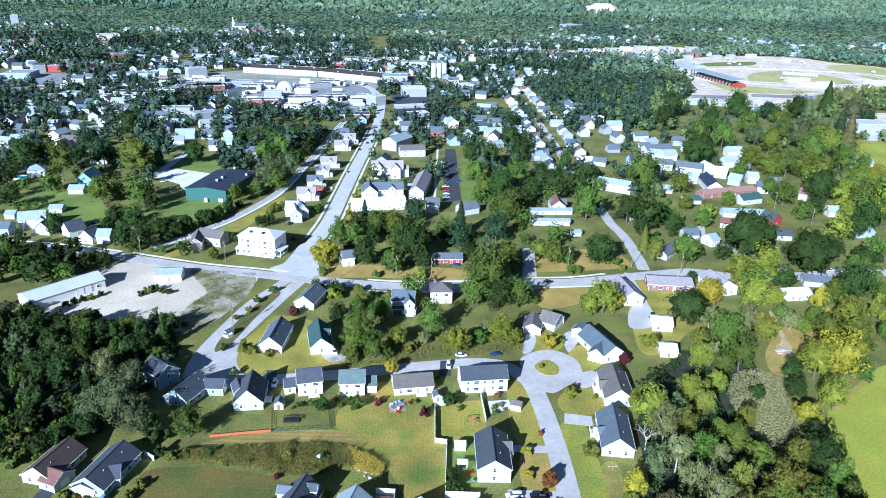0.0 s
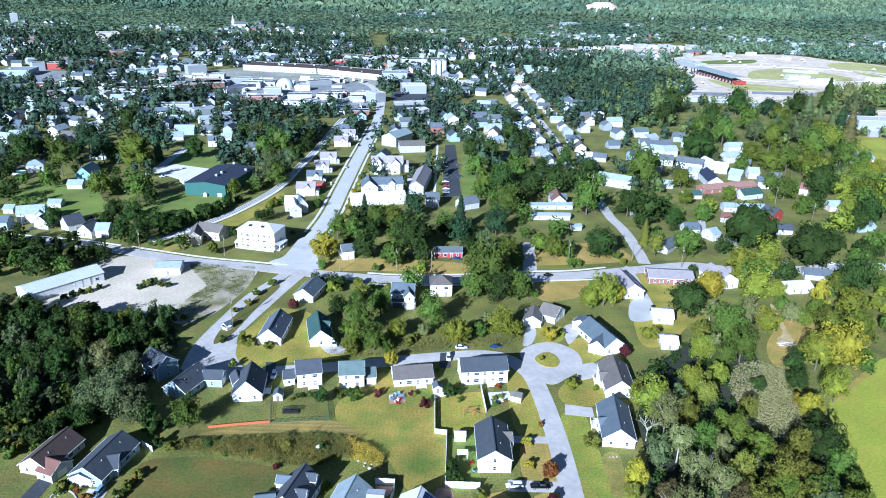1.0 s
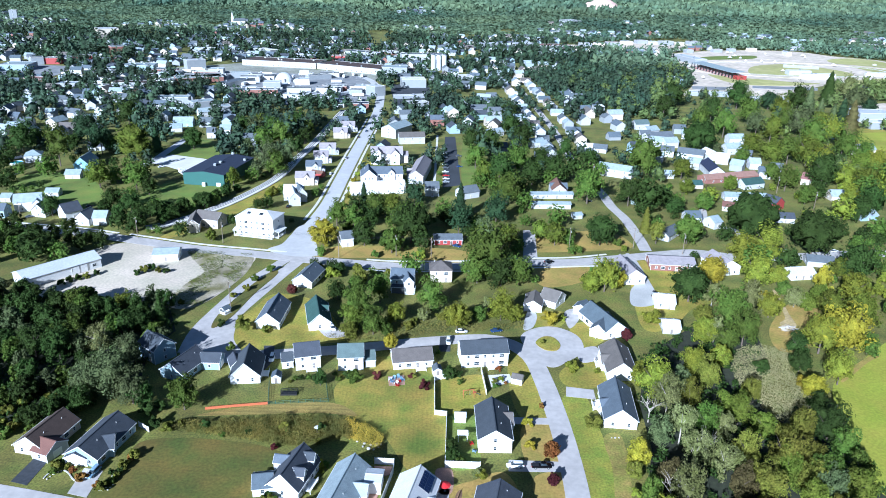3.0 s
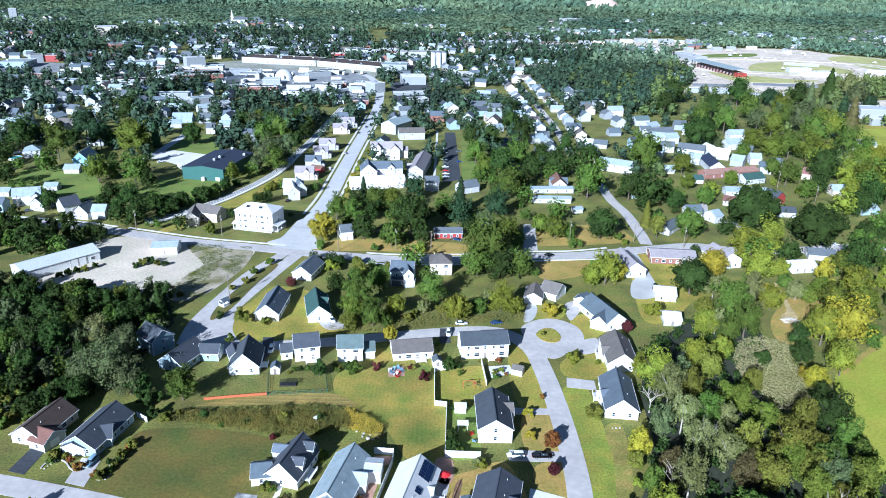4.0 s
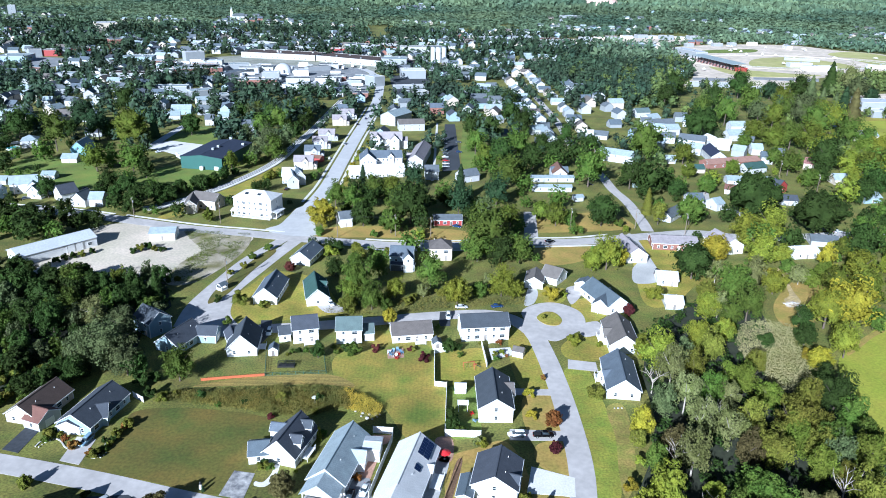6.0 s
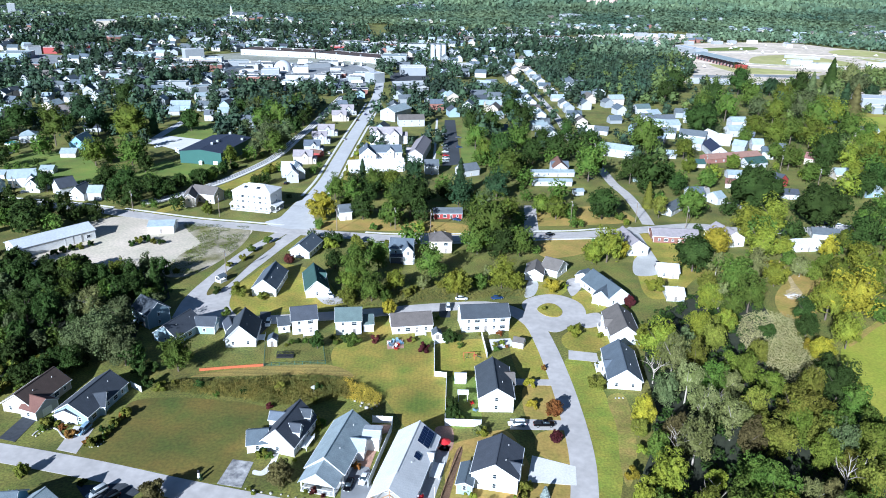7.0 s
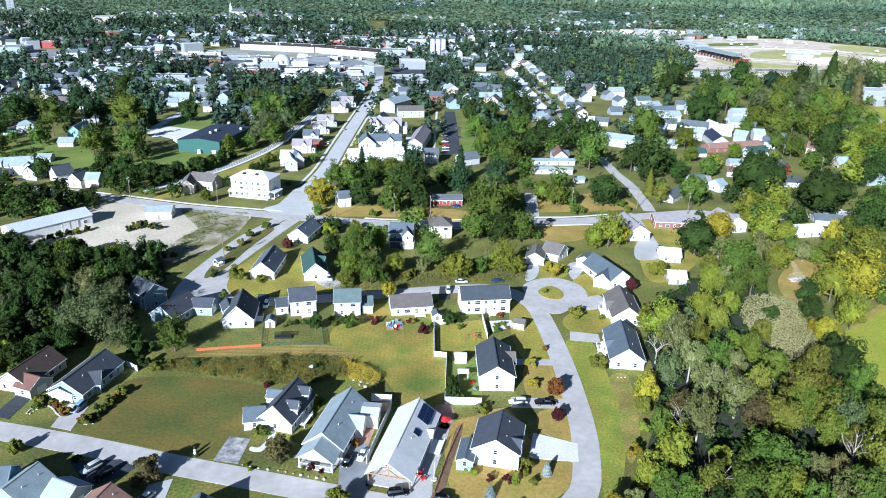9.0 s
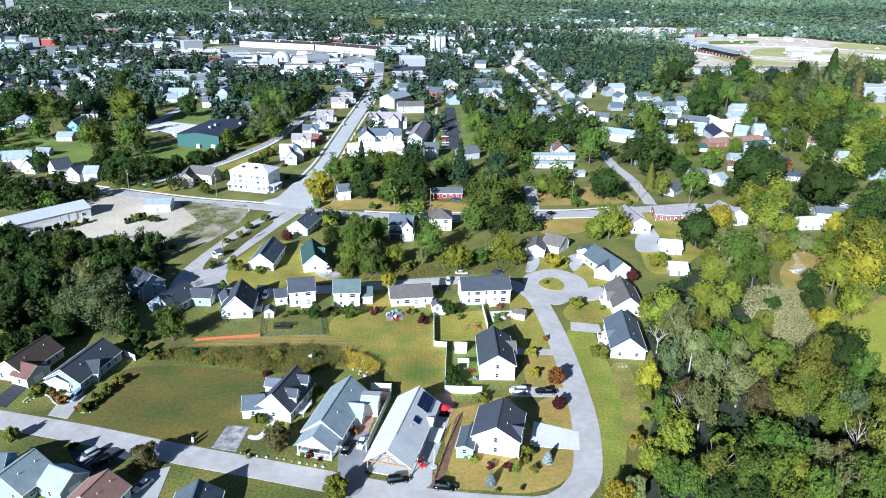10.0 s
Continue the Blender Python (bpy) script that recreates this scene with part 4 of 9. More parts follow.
def stones(points, size=0.35, label="row of pale field stones along a lawn edge"):
    ob = thing("stone_row", *points[0], 0, 0, label, "stones", "garden stones")
    rng = random.Random(len(points))
    line = smooth_line(points, 1.7)
    bm = bmesh.new()
    bmesh.ops.create_icosphere(bm, subdivisions=1, radius=size)
    for v in bm.verts:
        v.co *= rng.uniform(0.8, 1.15)
        v.co.z *= 0.7
    me = bpy.data.meshes.new("stone")
    bm.to_mesh(me)
    bm.free()
    me.materials.append(M_STONE)
    for p in line:
        st = place("stone", me, ob, p.x - points[0][0], p.y - points[0][1], size * 0.4, rng.uniform(0, 360))
        k = rng.uniform(0.6, 1.2)
        st.scale = (k, k, k)


def wheelie_bin(x, y, turn, mat):
    ob = thing("wheeled_bin", x, y, 0.05, turn, "blue plastic wheeled bin standing at the kerb", "bin", "bins")
    part("body", loft([(-0.3, 0.24, 0.3, 0.05, 1.0), (0.3, 0.24, 0.3, 0.05, 1.0)]), mat, ob)
    part("lid", Geo().box(0.02, 0, 1.04, 0.72, 0.66, 0.07), mat, ob)
    for s in (-1, 1):
        part("wheel", Geo().tube((-0.26, s * 0.25, 0.12), (-0.26, s * 0.31, 0.12), 0.12, 0.12, 10), M_TYRE, ob)


def garden_chair(x, y, turn, mat, label):
    ob = thing("garden_chair", x, y, 0.07, turn, label, "chair", "garden chairs")
    part("seat", Geo().slab([(-0.4, -0.45, 0.35), (0.5, -0.45, 0.5), (0.5, 0.45, 0.5), (-0.4, 0.45, 0.35)], 0.06), mat, ob)
    part("backrest", Geo().slab([(-0.8, -0.45, 1.25), (-0.35, -0.45, 0.4), (-0.35, 0.45, 0.4), (-0.8, 0.45, 1.25)], 0.08), mat, ob)
    for s in (-1, 1):
        part("armrest", Geo().box(0.0, s * 0.5, 0.68, 1.0, 0.16, 0.05), mat, ob)
        for k in (-0.35, 0.42):
            part("leg", Geo().box(k, s * 0.5, 0.33, 0.1, 0.08, 0.66), mat, ob)


def open_porch(home, u, L, W, eave, ridge, mat, roof, railing=False):
    """An open gable porch at a house's end: posts, a truss in the gable, a roof and, where asked, a railing."""
    for x in (0.3, L - 0.3):
        for s in (-1, 1):
            part("porch_post", Geo().box(u + x, s * (W / 2 - 0.3), eave / 2, 0.26, 0.26, eave), mat, home)
    g = Geo()
    for s in (-1, 1):
        q = [(u + L - 0.2, s * W / 2, eave), (u + L, s * W / 2, eave), (u + L, 0, ridge), (u + L - 0.2, 0, ridge)]
        g.slab(q if s < 0 else q[::-1], 0.3)
        q = [(u + L - 0.2, s * W * 0.25, eave), (u + L, s * W * 0.25, eave), (u + L, 0, (eave + ridge) / 2), (u + L - 0.2, 0, (eave + ridge) / 2)]
        g.slab(q if s < 0 else q[::-1], 0.2)
    g.box(u + L - 0.1, 0, eave - 0.1, 0.22, W, 0.28).box(u + L - 0.1, 0, (eave + ridge) / 2, 0.2, 0.2, ridge - eave - 0.3)
    part("porch_truss", g, mat, home)
    if railing:
        rail = part("porch_railing", Geo().box(u + L - 0.3, 0, 1.22, 0.1, W - 0.6, 0.08), mat, home)
        for k in range(int(W / 0.3) - 1):
            place("baluster", BALUSTER_MESH, rail, u + L - 0.3, (k + 1) * 0.3 - W / 2 + 0.1, 0.28)
        g = Geo().add([(u + L - 0.05, -W / 2, eave), (u + L - 0.05, W / 2, eave), (u + L - 0.05, 0, ridge), (u + L - 0.25, -W / 2, eave), (u + L - 0.25, W / 2, eave), (u + L - 0.25, 0, ridge)], [(0, 1, 2), (5, 4, 3), (0, 3, 4, 1), (1, 4, 5, 2), (2, 5, 3, 0)])
        part("porch_gable", g, mat, home)
    part("porch_floor", Geo().box(u + L / 2, 0, 0.15, L, W, 0.3), M_CONCRETE, home)
    g = Geo()
    ez = eave - 0.4 * (ridge - eave) / (W / 2)
    for s in (-1, 1):
        q = [(u, s * (W / 2 + 0.4), ez + 0.12), (u + L + 0.4, s * (W / 2 + 0.4), ez + 0.12), (u + L + 0.4, 0, ridge + 0.14), (u, 0, ridge + 0.14)]
        g.slab(q if s < 0 else q[::-1], 0.16)
    part("porch_roof", g, ROOF[roof], home)


def deck(home, u, v, L, W, height=0.6):
    part("deck", Geo().box(u, v, height - 0.06, L, W, 0.12), M_TRIM, home, "white painted deck")
    for s in (-1, 1):
        railing = part("railing", Geo().box(u, v + s * W / 2, height + 0.95, L, 0.08, 0.08), M_TRIM, home, "white painted deck railing")
        n = int(L / 0.45)
        for k in range(n + 1):
            place("baluster", BALUSTER_MESH, railing, u + (k / n - 0.5) * L, v + s * W / 2, height)
    for a in (-1, 1):
        for b in (-1, 1):
            part("deck_post", Geo().box(u + a * (L / 2 - 0.1), v + b * (W / 2 - 0.1), height / 2, 0.14, 0.14, height), M_TRIM, home)


def garden_cage(x, y, turn):
    ob = thing("garden_cage", x, y, 0, turn, "black wire garden cage over raised beds", "cage")
    for a in (-1, 0, 1):
        for b in (-1, 1):
            part("post", Geo().box(a * 2.6, b * 1.0, 0.7, 0.1, 0.1, 1.4), M_BLACK, ob)
    part("raised_bed", Geo().box(0, 0, 0.25, 5.0, 1.8, 0.5), M_BLACK, ob)
    g = Geo()
    for b in (-1, 0, 1):
        g.box(0, b * 1.0, 1.4, 5.3, 0.12, 0.08)
    for k in range(14):
        g.box(-2.6 + k * 0.4, 0, 1.41, 0.08, 2.0, 0.06)
    part("wire_top", g, M_BLACK, ob)


def grandstand(x, y, turn, L):
    ob = thing("grandstand", x, y, 0, turn, "long roofed grandstand with dark columns and red seating at the fairground", "grandstand")
    part("roof", Geo().slab([(-L / 2, -9, 8.2), (L / 2, -9, 8.2), (L / 2, 9, 9.6), (-L / 2, 9, 9.6)], 0.4), ROOF["bluegrey"], ob)
    for k in range(10):
        part("seating_tier", Geo().box(0, 7 - k * 1.4, (5.6 - k * 0.55) / 2, L - 2, 1.4, 5.6 - k * 0.55), WALL["red"] if k % 2 else M_CONCRETE, ob)
    n = 14
    for k in range(n):
        part("column", Geo().box((k / (n - 1) - 0.5) * (L - 2), -8.2, 4.0, 0.9, 0.9, 8.0), M_BLACK, ob)
    part("end_wall", Geo().box(L / 2 + 5, 0, 2.5, 9, 14, 5), WALL["red"], ob)
    reserve_local(ob, 0, 0, L / 2)


def dome(x, y, r):
    ob = thing("storage_dome", x, y, 0, 0, "white domed salt store in the works yard", "dome")
    bm = bmesh.new()
    bmesh.ops.create_uvsphere(bm, u_segments=24, v_segments=12, radius=r)
    bmesh.ops.delete(bm, geom=[v for v in bm.verts if v.co.z < -0.5], context="VERTS")
    me = bpy.data.meshes.new("shell")
    bm.to_mesh(me)
    bm.free()
    me.materials.append(ROOF["white"])
    part("shell", me, None, ob)
    part("entrance", Geo().box(0, -r * 0.9, 2.5, 6, r * 0.5, 5), M_CONCRETE, ob)
    reserve(x, y, r + 3)


def silos(x, y):
    for k in range(3):
        ob = thing("silo", x + (k - 1) * 7.5, y, 0, 0, "tall white cylindrical storage silo beside the mill", "silo", "silos")
        part("shaft", Geo().tube((0, 0, 0), (0, 0, 20), 3.2, 3.2, 18), ROOF["white"], ob)
        part("cap", Geo().tube((0, 0, 20), (0, 0, 22), 3.3, 0.6, 18), M_STEEL, ob)


def church(x, y):
    ob = thing("church", x, y, lie(x, y), 20, "white church with a tall pointed steeple among trees", "church")
    block(ob, 0, 0, 0, 26, 14, 9, 15, "white", "grey", False, False)
    part("tower", Geo().box(-14, 0, 8, 6, 6, 16), WALL["white"], ob)
    part("belfry", Geo().box(-14, 0, 17.5, 4.5, 4.5, 3.5), WALL["white"], ob)
    part("spire", Geo().tube((-14, 0, 19), (-14, 0, 29), 2.6, 0.1, 8), ROOF["white"], ob)


def works_clutter(ring):
    """Small works buildings, trailers and stacks that fill a yard."""
    rng = random.Random(len(ring) + int(ring[0][0]))
    xs, ys = [p[0] for p in ring], [p[1] for p in ring]
    for k in range(95):
        x, y = rng.uniform(min(xs), max(xs)), rng.uniform(min(ys), max(ys))
        if not inside(x, y, ring):
            continue
        if k % 4 == 0 and free(x, y, -2.0) is not None and rng.random() < 0.8:
            # Few whites: the duller walls take in the cloud shade over the works.
            wall, roof = rng.choice((("grey", "bluegrey"), ("grey", "grey"), ("brick", "slate"), ("tan", "taupe"), ("bluegrey", "grey"), ("dim_white", "slate")))
            hall(x, y, rng.choice((0, 8, 95)), rng.uniform(14, 30), rng.uniform(9, 16), rng.uniform(4, 6.5), wall, roof, f"low {wall} works building with a {roof} flat roof")
        else:
            trailer(x, y, rng.choice((0, 10, 90, 100)))


def trailer(x, y, turn):
    ob = thing("truck_trailer", x, y, 0, turn, "white box trailer parked on a yard", "trailer", "trailers")
    part("box", Geo().box(0, 0, 2.5, 12, 2.5, 2.8), M_TRIM, ob)
    part("chassis", Geo().box(0, 0, 0.95, 11.6, 1.6, 0.3), M_BLACK, ob)
    part("axle", Geo().tube((-4.4, -1.2, 0.5), (-4.4, 1.2, 0.5), 0.5, 0.5, 10), M_TYRE, ob)
    reserve(x, y - 8, 7)


def race_track(x, y):
    for r, w, mat, lab in ((1.0, 18, M_SAND, "pale sandy oval race track"), (0.86, 3, M_TRIM, "white rail inside the race track")):
        line = [Vector((x + 170 * r * math.cos(a * math.pi / 24), y + 95 * r * math.sin(a * math.pi / 24))) for a in range(49)]
        g = Geo()
        strip(g, line, -w / 2, w / 2, 0.3 + w * 0.002, 0.3)
        tagged(part("race_track", g, mat), lab, "track", "", "structure")


def fair_clutter(ring):
    rng = random.Random(77)
    xs, ys = [p[0] for p in ring], [p[1] for p in ring]
    for k in range(60):
        x, y = rng.uniform(min(xs), max(xs)), rng.uniform(min(ys), max(ys))
        if not inside(x, y, ring):
            continue
        if k % 5 == 0:
            wall, roof = rng.choice((("white", "white"), ("white", "pale"), ("cream", "white"), ("grey", "pale")))
            hall(x, y, rng.choice((-10, 5, 80)), rng.uniform(20, 45), rng.uniform(8, 14), rng.uniform(3.5, 6), wall, roof, f"low {wall} fairground barn with a {roof} roof")
        else:
            ob = thing("fair_tent", x, y, 0, rng.uniform(0, 90), "small white fairground tent on sandy ground", "tent", "tents")
            w = rng.uniform(5, 9)
            part("canopy", Geo().tube((0, 0, 2.4), (0, 0, 4.6), w / 2, 0.2, 4), M_VINYL, ob)
            for a in (0, 1, 2, 3):
                t = a * math.pi / 2
                part("pole", Geo().tube((w * 0.46 * math.cos(t), w * 0.46 * math.sin(t), 0), (w * 0.46 * math.cos(t), w * 0.46 * math.sin(t), 2.4), 0.06, 0.06, 4), M_STEEL, ob)


def brush_pile(x, y, seed=3):
    """A heap of bleached branches and boards."""
    rng = random.Random(seed)
    ob = thing("brush_pile", x, y, 0, 0, "heap of bleached branches and boards in a dry clearing", "wood pile", "")
    for k in range(46):
        r, t, f = 3.6 * rng.random() ** 0.6, rng.uniform(0, 6.28), rng.uniform(0, 6.28)
        L, z = rng.uniform(1.2, 3.2), rng.uniform(0.15, 1.5) * (1.25 - r / 3.6)
        c = Vector((r * math.cos(t), r * math.sin(t) * 0.6, max(0.12, z)))
        d = Vector((math.cos(f), math.sin(f), rng.uniform(-0.3, 0.5))) * L / 2
        if k % 5:
            part("branch", Geo().tube(c - d, c + d, 0.09, 0.05, 5), M_PALE_BARK, ob)
        else:
            part("board", Geo().box(c.x, c.y, c.z, L, 0.4, 0.06), M_TRIM, ob)
    reserve(x, y, 4)


def pergola(x, y, turn):
    ob = thing("pergola", x, y, 0, turn, "small white garden pergola beside the fence", "pergola", "")
    for a in (-1.3, 1.3):
        for c in (-1.0, 1.0):
            part("post", Geo().box(a, c, 1.15, 0.12, 0.12, 2.3), M_VINYL, ob)
        part("beam", Geo().box(a, 0, 2.36, 0.1, 2.6, 0.14), M_VINYL, ob)
    for k in range(7):
        part("slat", Geo().box(0, (k - 3) * 0.38, 2.5, 3.2, 0.22, 0.1), M_VINYL, ob)
    reserve(x, y, 2)


def gravel_pit(x, y):
    """A terraced pinkish gravel hill on the far slope."""
    z = lie(x, y)
    g = Geo()
    for k, (r0, r1, h0, h1) in enumerate(((75, 62, -6, 9), (56, 46, 9, 17), (40, 26, 17, 25))):
        g.tube((x + 4 * k, y, z + h0), (x + 4 * k, y, z + h1), r0, r1, 18)
    tagged(part("gravel_pit", g, M_PINK), "terraced pinkish gravel pit on the far hillside", "hill", "", "structure")
    reserve(x, y, 80)
    reserve(x, y - 60, 60)



def edging(points):
    """A low border of pale set stones along a bed."""
    road("garden_border", points, 0.34, M_STONE, "low pale stone border round a planting bed", 0.2, False, clear=0.2, steps=0.7)


def bird_bath(x, y):
    ob = thing("bird_bath", x, y, 0, 0, "white stone bird bath standing in tall weeds", "bird bath", "")
    part("pedestal", Geo().tube((0, 0, 0), (0, 0, 1.5), 0.34, 0.2, 12), M_STONE, ob)
    part("basin", Geo().tube((0, 0, 1.5), (0, 0, 1.85), 0.35, 0.85, 16).tube((0, 0, 1.85), (0, 0, 1.9), 0.85, 0.8, 16), M_TRIM, ob)


def flagpole(x, y, height):
    ob = thing("garden_pole", x, y, 0, 0, "thin white pole with a round stone foot beside a drive", "pole", "")
    part("mast", Geo().tube((0, 0, 0), (0, 0, height), 0.07, 0.05, 8), M_TRIM, ob)
    part("foot", Geo().tube((0, 0, 0), (0, 0, 0.3), 0.75, 0.7, 14), M_STONE, ob)
    part("finial", Geo().tube((0, 0, height), (0, 0, height + 0.2), 0.1, 0.04, 8), M_TRIM, ob)


def ornament(x, y):
    ob = thing("garden_ornament", x, y, 0, 20, "small white lighthouse ornament at the edge of a lawn", "ornament", "")
    part("tower", Geo().tube((0, 0, 0), (0, 0, 1.5), 0.45, 0.26, 10), M_TRIM, ob)
    part("gallery", Geo().tube((0, 0, 1.5), (0, 0, 1.6), 0.36, 0.36, 10), M_BLACK, ob)
    part("lantern", Geo().tube((0, 0, 1.6), (0, 0, 1.95), 0.2, 0.2, 8).tube((0, 0, 1.95), (0, 0, 2.2), 0.28, 0.02, 8), M_BLACK, ob)


def hot_tub(x, y, turn):
    ob = thing("hot_tub", x, y, 0.07, turn, "square hot tub with a dark lid beside a house", "hot tub", "")
    part("shell", Geo().box(0, 0, 0.45, 2.2, 2.2, 0.9), M_TRIM, ob)
    part("lid", Geo().box(0, 0, 0.96, 2.3, 2.3, 0.12), M_BLACK, ob)


# ---- streets ----
road("road_lower", [(-124.6, 147.8), (-105.8, 144.2), (-82.8, 139.1), (-60.6, 133.3), (-40, 128.5), (-20.5, 123.9), (-2, 119.7), (15.7, 117.9), (25.8, 118.8), (33.2, 126.7), (36, 138.7), (37.2, 150.1), (37.4, 163), (37.1, 177.7), (36.4, 191), (35.1, 206.1), (32.6, 220.9), (25.6, 230.9), (16.7, 234.4), (-3.6, 231.4), (-19.5, 227.6), (-34.9, 224), (-53.7, 220.2), (-72.4, 217.9), (-85.2, 221.8)], 6.6, None, "worn grey asphalt residential street between lawns", kerb=False)
road("road_boulevard", [(-86.8, 220.8), (-84.9, 233), (-80.6, 253.4), (-76.3, 271), (-72.1, 287.9), (-66.4, 308.4)], 6.5, None, "worn grey asphalt street beside a planted median", 0.054, False)
road("road_boulevard_west", [(-90.1, 219.3), (-91.1, 236.3), (-87.7, 259), (-83.4, 280.1), (-78.3, 293.4), (-72.8, 308)], 5.5, None, "worn grey asphalt street beside a planted median", 0.05, False, clear=0.5)
patch("asphalt_apron", [(-92, 219.2), (-91.7, 232.2), (-86, 246.3), (-79.2, 245), (-75.8, 229.5), (-68, 215.9), (-76.4, 212.4), (-85.9, 212.8)], M_ASPHALT, "wide grey asphalt mouth of the street", "road", 0.058)
road("road_cross", [(-269.2, 348.5), (-222.6, 342.8), (-185.4, 336.6), (-150.5, 326.9), (-120.3, 318.2), (-92.3, 313.3), (-67.7, 308.3), (-46.5, 304.9), (-20.6, 301.9), (9.9, 303.9), (38.6, 309.1), (62.4, 311.5), (87.5, 318.2), (107.8, 323.9), (125.3, 327.7), (145.3, 323), (173.3, 324.9), (203.4, 330.5), (255.5, 334.1)], 8.2, None, "grey asphalt cross street through the neighbourhood", 0.075, False)
road("sidewalk", [(-158.3, 335.8), (-118.8, 324.3), (-91.2, 319.4), (-74.8, 316.3)], 1.3, M_PALE_CONCRETE, "pale concrete sidewalk along the street", 0.11, False, clear=0.3)
road("sidewalk", [(-35.5, 309.2), (-20.7, 307.9), (9.2, 309.9), (37.7, 315), (61.3, 317.4), (80.3, 322.7)], 1.3, M_PALE_CONCRETE, "pale concrete sidewalk along the street", 0.11, False, clear=0.3)
road("sidewalk", [(-36.6, 297.3), (-20.5, 295.9), (10.6, 298), (39.5, 303.1), (74.1, 307.9)], 1.3, M_PALE_CONCRETE, "pale concrete sidewalk along the street", 0.11, False, clear=0.3)
road("sidewalk", [(-268.5, 354.5), (-221.7, 348.7), (-184.2, 342.5), (-164.6, 337.1)], 1.3, M_PALE_CONCRETE, "pale concrete sidewalk along the street", 0.11, False, clear=0.3)
road("road_avenue", [(-72.5, 317.2), (-69, 360.2), (-66.7, 395.2), (-66.6, 443.9), (-66.3, 507.6), (-65.5, 575.7), (-64.9, 647.2), (-67, 715.2), (-73.9, 797.2), (-89.9, 875.1), (-108.7, 918.2)], 9.0, M_AVENUE, "pale sunlit avenue running straight into town", 0.065, False)
patch("avenue_mouth", [(-84.5, 318.5), (-79.6, 326.5), (-77.9, 337.9), (-75.4, 354.2), (-66.0, 354.8), (-64.6, 336.9), (-61.0, 322.4), (-57.6, 314.0), (-70, 311)], M_AVENUE, "wide pale mouth of the avenue at the cross street", "road", 0.085)
road("sidewalk", [(-75.4, 363.3), (-73.3, 395.4), (-73.2, 443.9), (-72.9, 507.6), (-72.1, 575.7), (-71.5, 647.2)], 1.5, M_PALE_CONCRETE, "pale concrete sidewalk along the street", 0.11, False, clear=0.3)
road("sidewalk", [(-62.2, 362.4), (-60.1, 395), (-60, 443.9), (-59.7, 507.5), (-58.9, 575.6), (-58.3, 647.1)], 1.5, M_PALE_CONCRETE, "pale concrete sidewalk along the street", 0.11, False, clear=0.3)
road("road_east", [(101.3, 328.7), (102.2, 346.2), (102.2, 375.8), (99.3, 399.7), (98.8, 424.3), (96.1, 456.6), (94.3, 490.8), (93, 521.6), (94.9, 595.6), (92.8, 677.5), (87.4, 818.7), (83, 923.5)], 6.0, None, "narrow grey asphalt side street", 0.058, False)
road("road_far_right", [(151.7, 326.6), (159.3, 362), (146.4, 369.8), (152.7, 398.3)], 4.0, None, "narrow asphalt lane between back yards", 0.046, False)
patch("cul_de_sac", [(30.1, 235.1), (36.1, 243.3), (44.8, 244.8), (52.1, 237.8), (52.1, 226.6), (44.8, 218.4), (39.5, 214.7), (35.2, 218.8)], M_ASPHALT, "round asphalt turning place", "road", 0.065)
patch("traffic_island", [(35.4, 231.9), (38.7, 236.6), (42.5, 236.3), (44.4, 230.9), (42.5, 226.5), (38.2, 226.8)], M_LAWN, "oval grass island with a kerb in the turning place", "grass", 0.2)
road("sidewalk", [(-6.3, 582.5), (-6.2, 519.7), (-6.2, 454.9), (-6.7, 410.2)], 1.6, M_PALE_CONCRETE, "pale concrete walk beside the car park", 0.11, False, clear=0.3)
road("rail_track", [(-153.6, 344.7), (-145.5, 351), (-133.4, 369.3), (-121.5, 394.4), (-108.7, 440.6), (-105, 496.4), (-101.6, 547.2), (-99.7, 628.8), (-97.9, 682.8)], 6.4, M_PALE_CONCRETE, "pale raised track bed with rails", 0.5, False)
road("rail", [(-154, 345.3), (-146.1, 351.4), (-134.1, 369.7), (-122.2, 394.6), (-109.4, 440.7), (-105.7, 496.4), (-102.4, 547.2), (-100.4, 628.9), (-98.7, 682.8)], 0.35, M_DARK_ASPHALT, "dark steel rail on the track bed", 0.62, False, clear=0.3)
road("rail", [(-153.1, 344.1), (-144.9, 350.5), (-132.8, 369), (-120.8, 394.2), (-108, 440.5), (-104.2, 496.3), (-100.9, 547.2), (-98.9, 628.8), (-97.2, 682.7)], 0.35, M_DARK_ASPHALT, "dark steel rail on the track bed", 0.62, False, clear=0.3)
road("rail", [(-154.8, 346.2), (-147.1, 352.2), (-135.2, 370.3), (-123.4, 395.1), (-110.7, 440.9), (-107, 496.5), (-103.6, 547.3), (-101.7, 628.9), (-99.9, 682.8)], 0.35, M_DARK_ASPHALT, "dark steel rail on the track bed", 0.62, False, clear=0.3)
road("road_school", [(-205.9, 463), (-203, 480.4), (-203.4, 520), (-203.7, 556.2)], 6.0, M_AVENUE, "pale concrete drive", kerb=False)
patch("school_yard", [(-206.5, 478), (-204.5, 487), (-196.4, 498.7), (-164, 486.5), (-162, 455), (-171, 453.5), (-187.9, 466.3)], M_PALE_CONCRETE, "pale concrete yard beside the green hall", "yard", 0.05, False, clear=True)
patch("parking_lot", [(0, 578.1), (8.4, 578.9), (10.9, 437.6), (-0.7, 430.7)], M_DARK_ASPHALT, "new black asphalt car park", "parking lot", 0.06, False, clear=True)
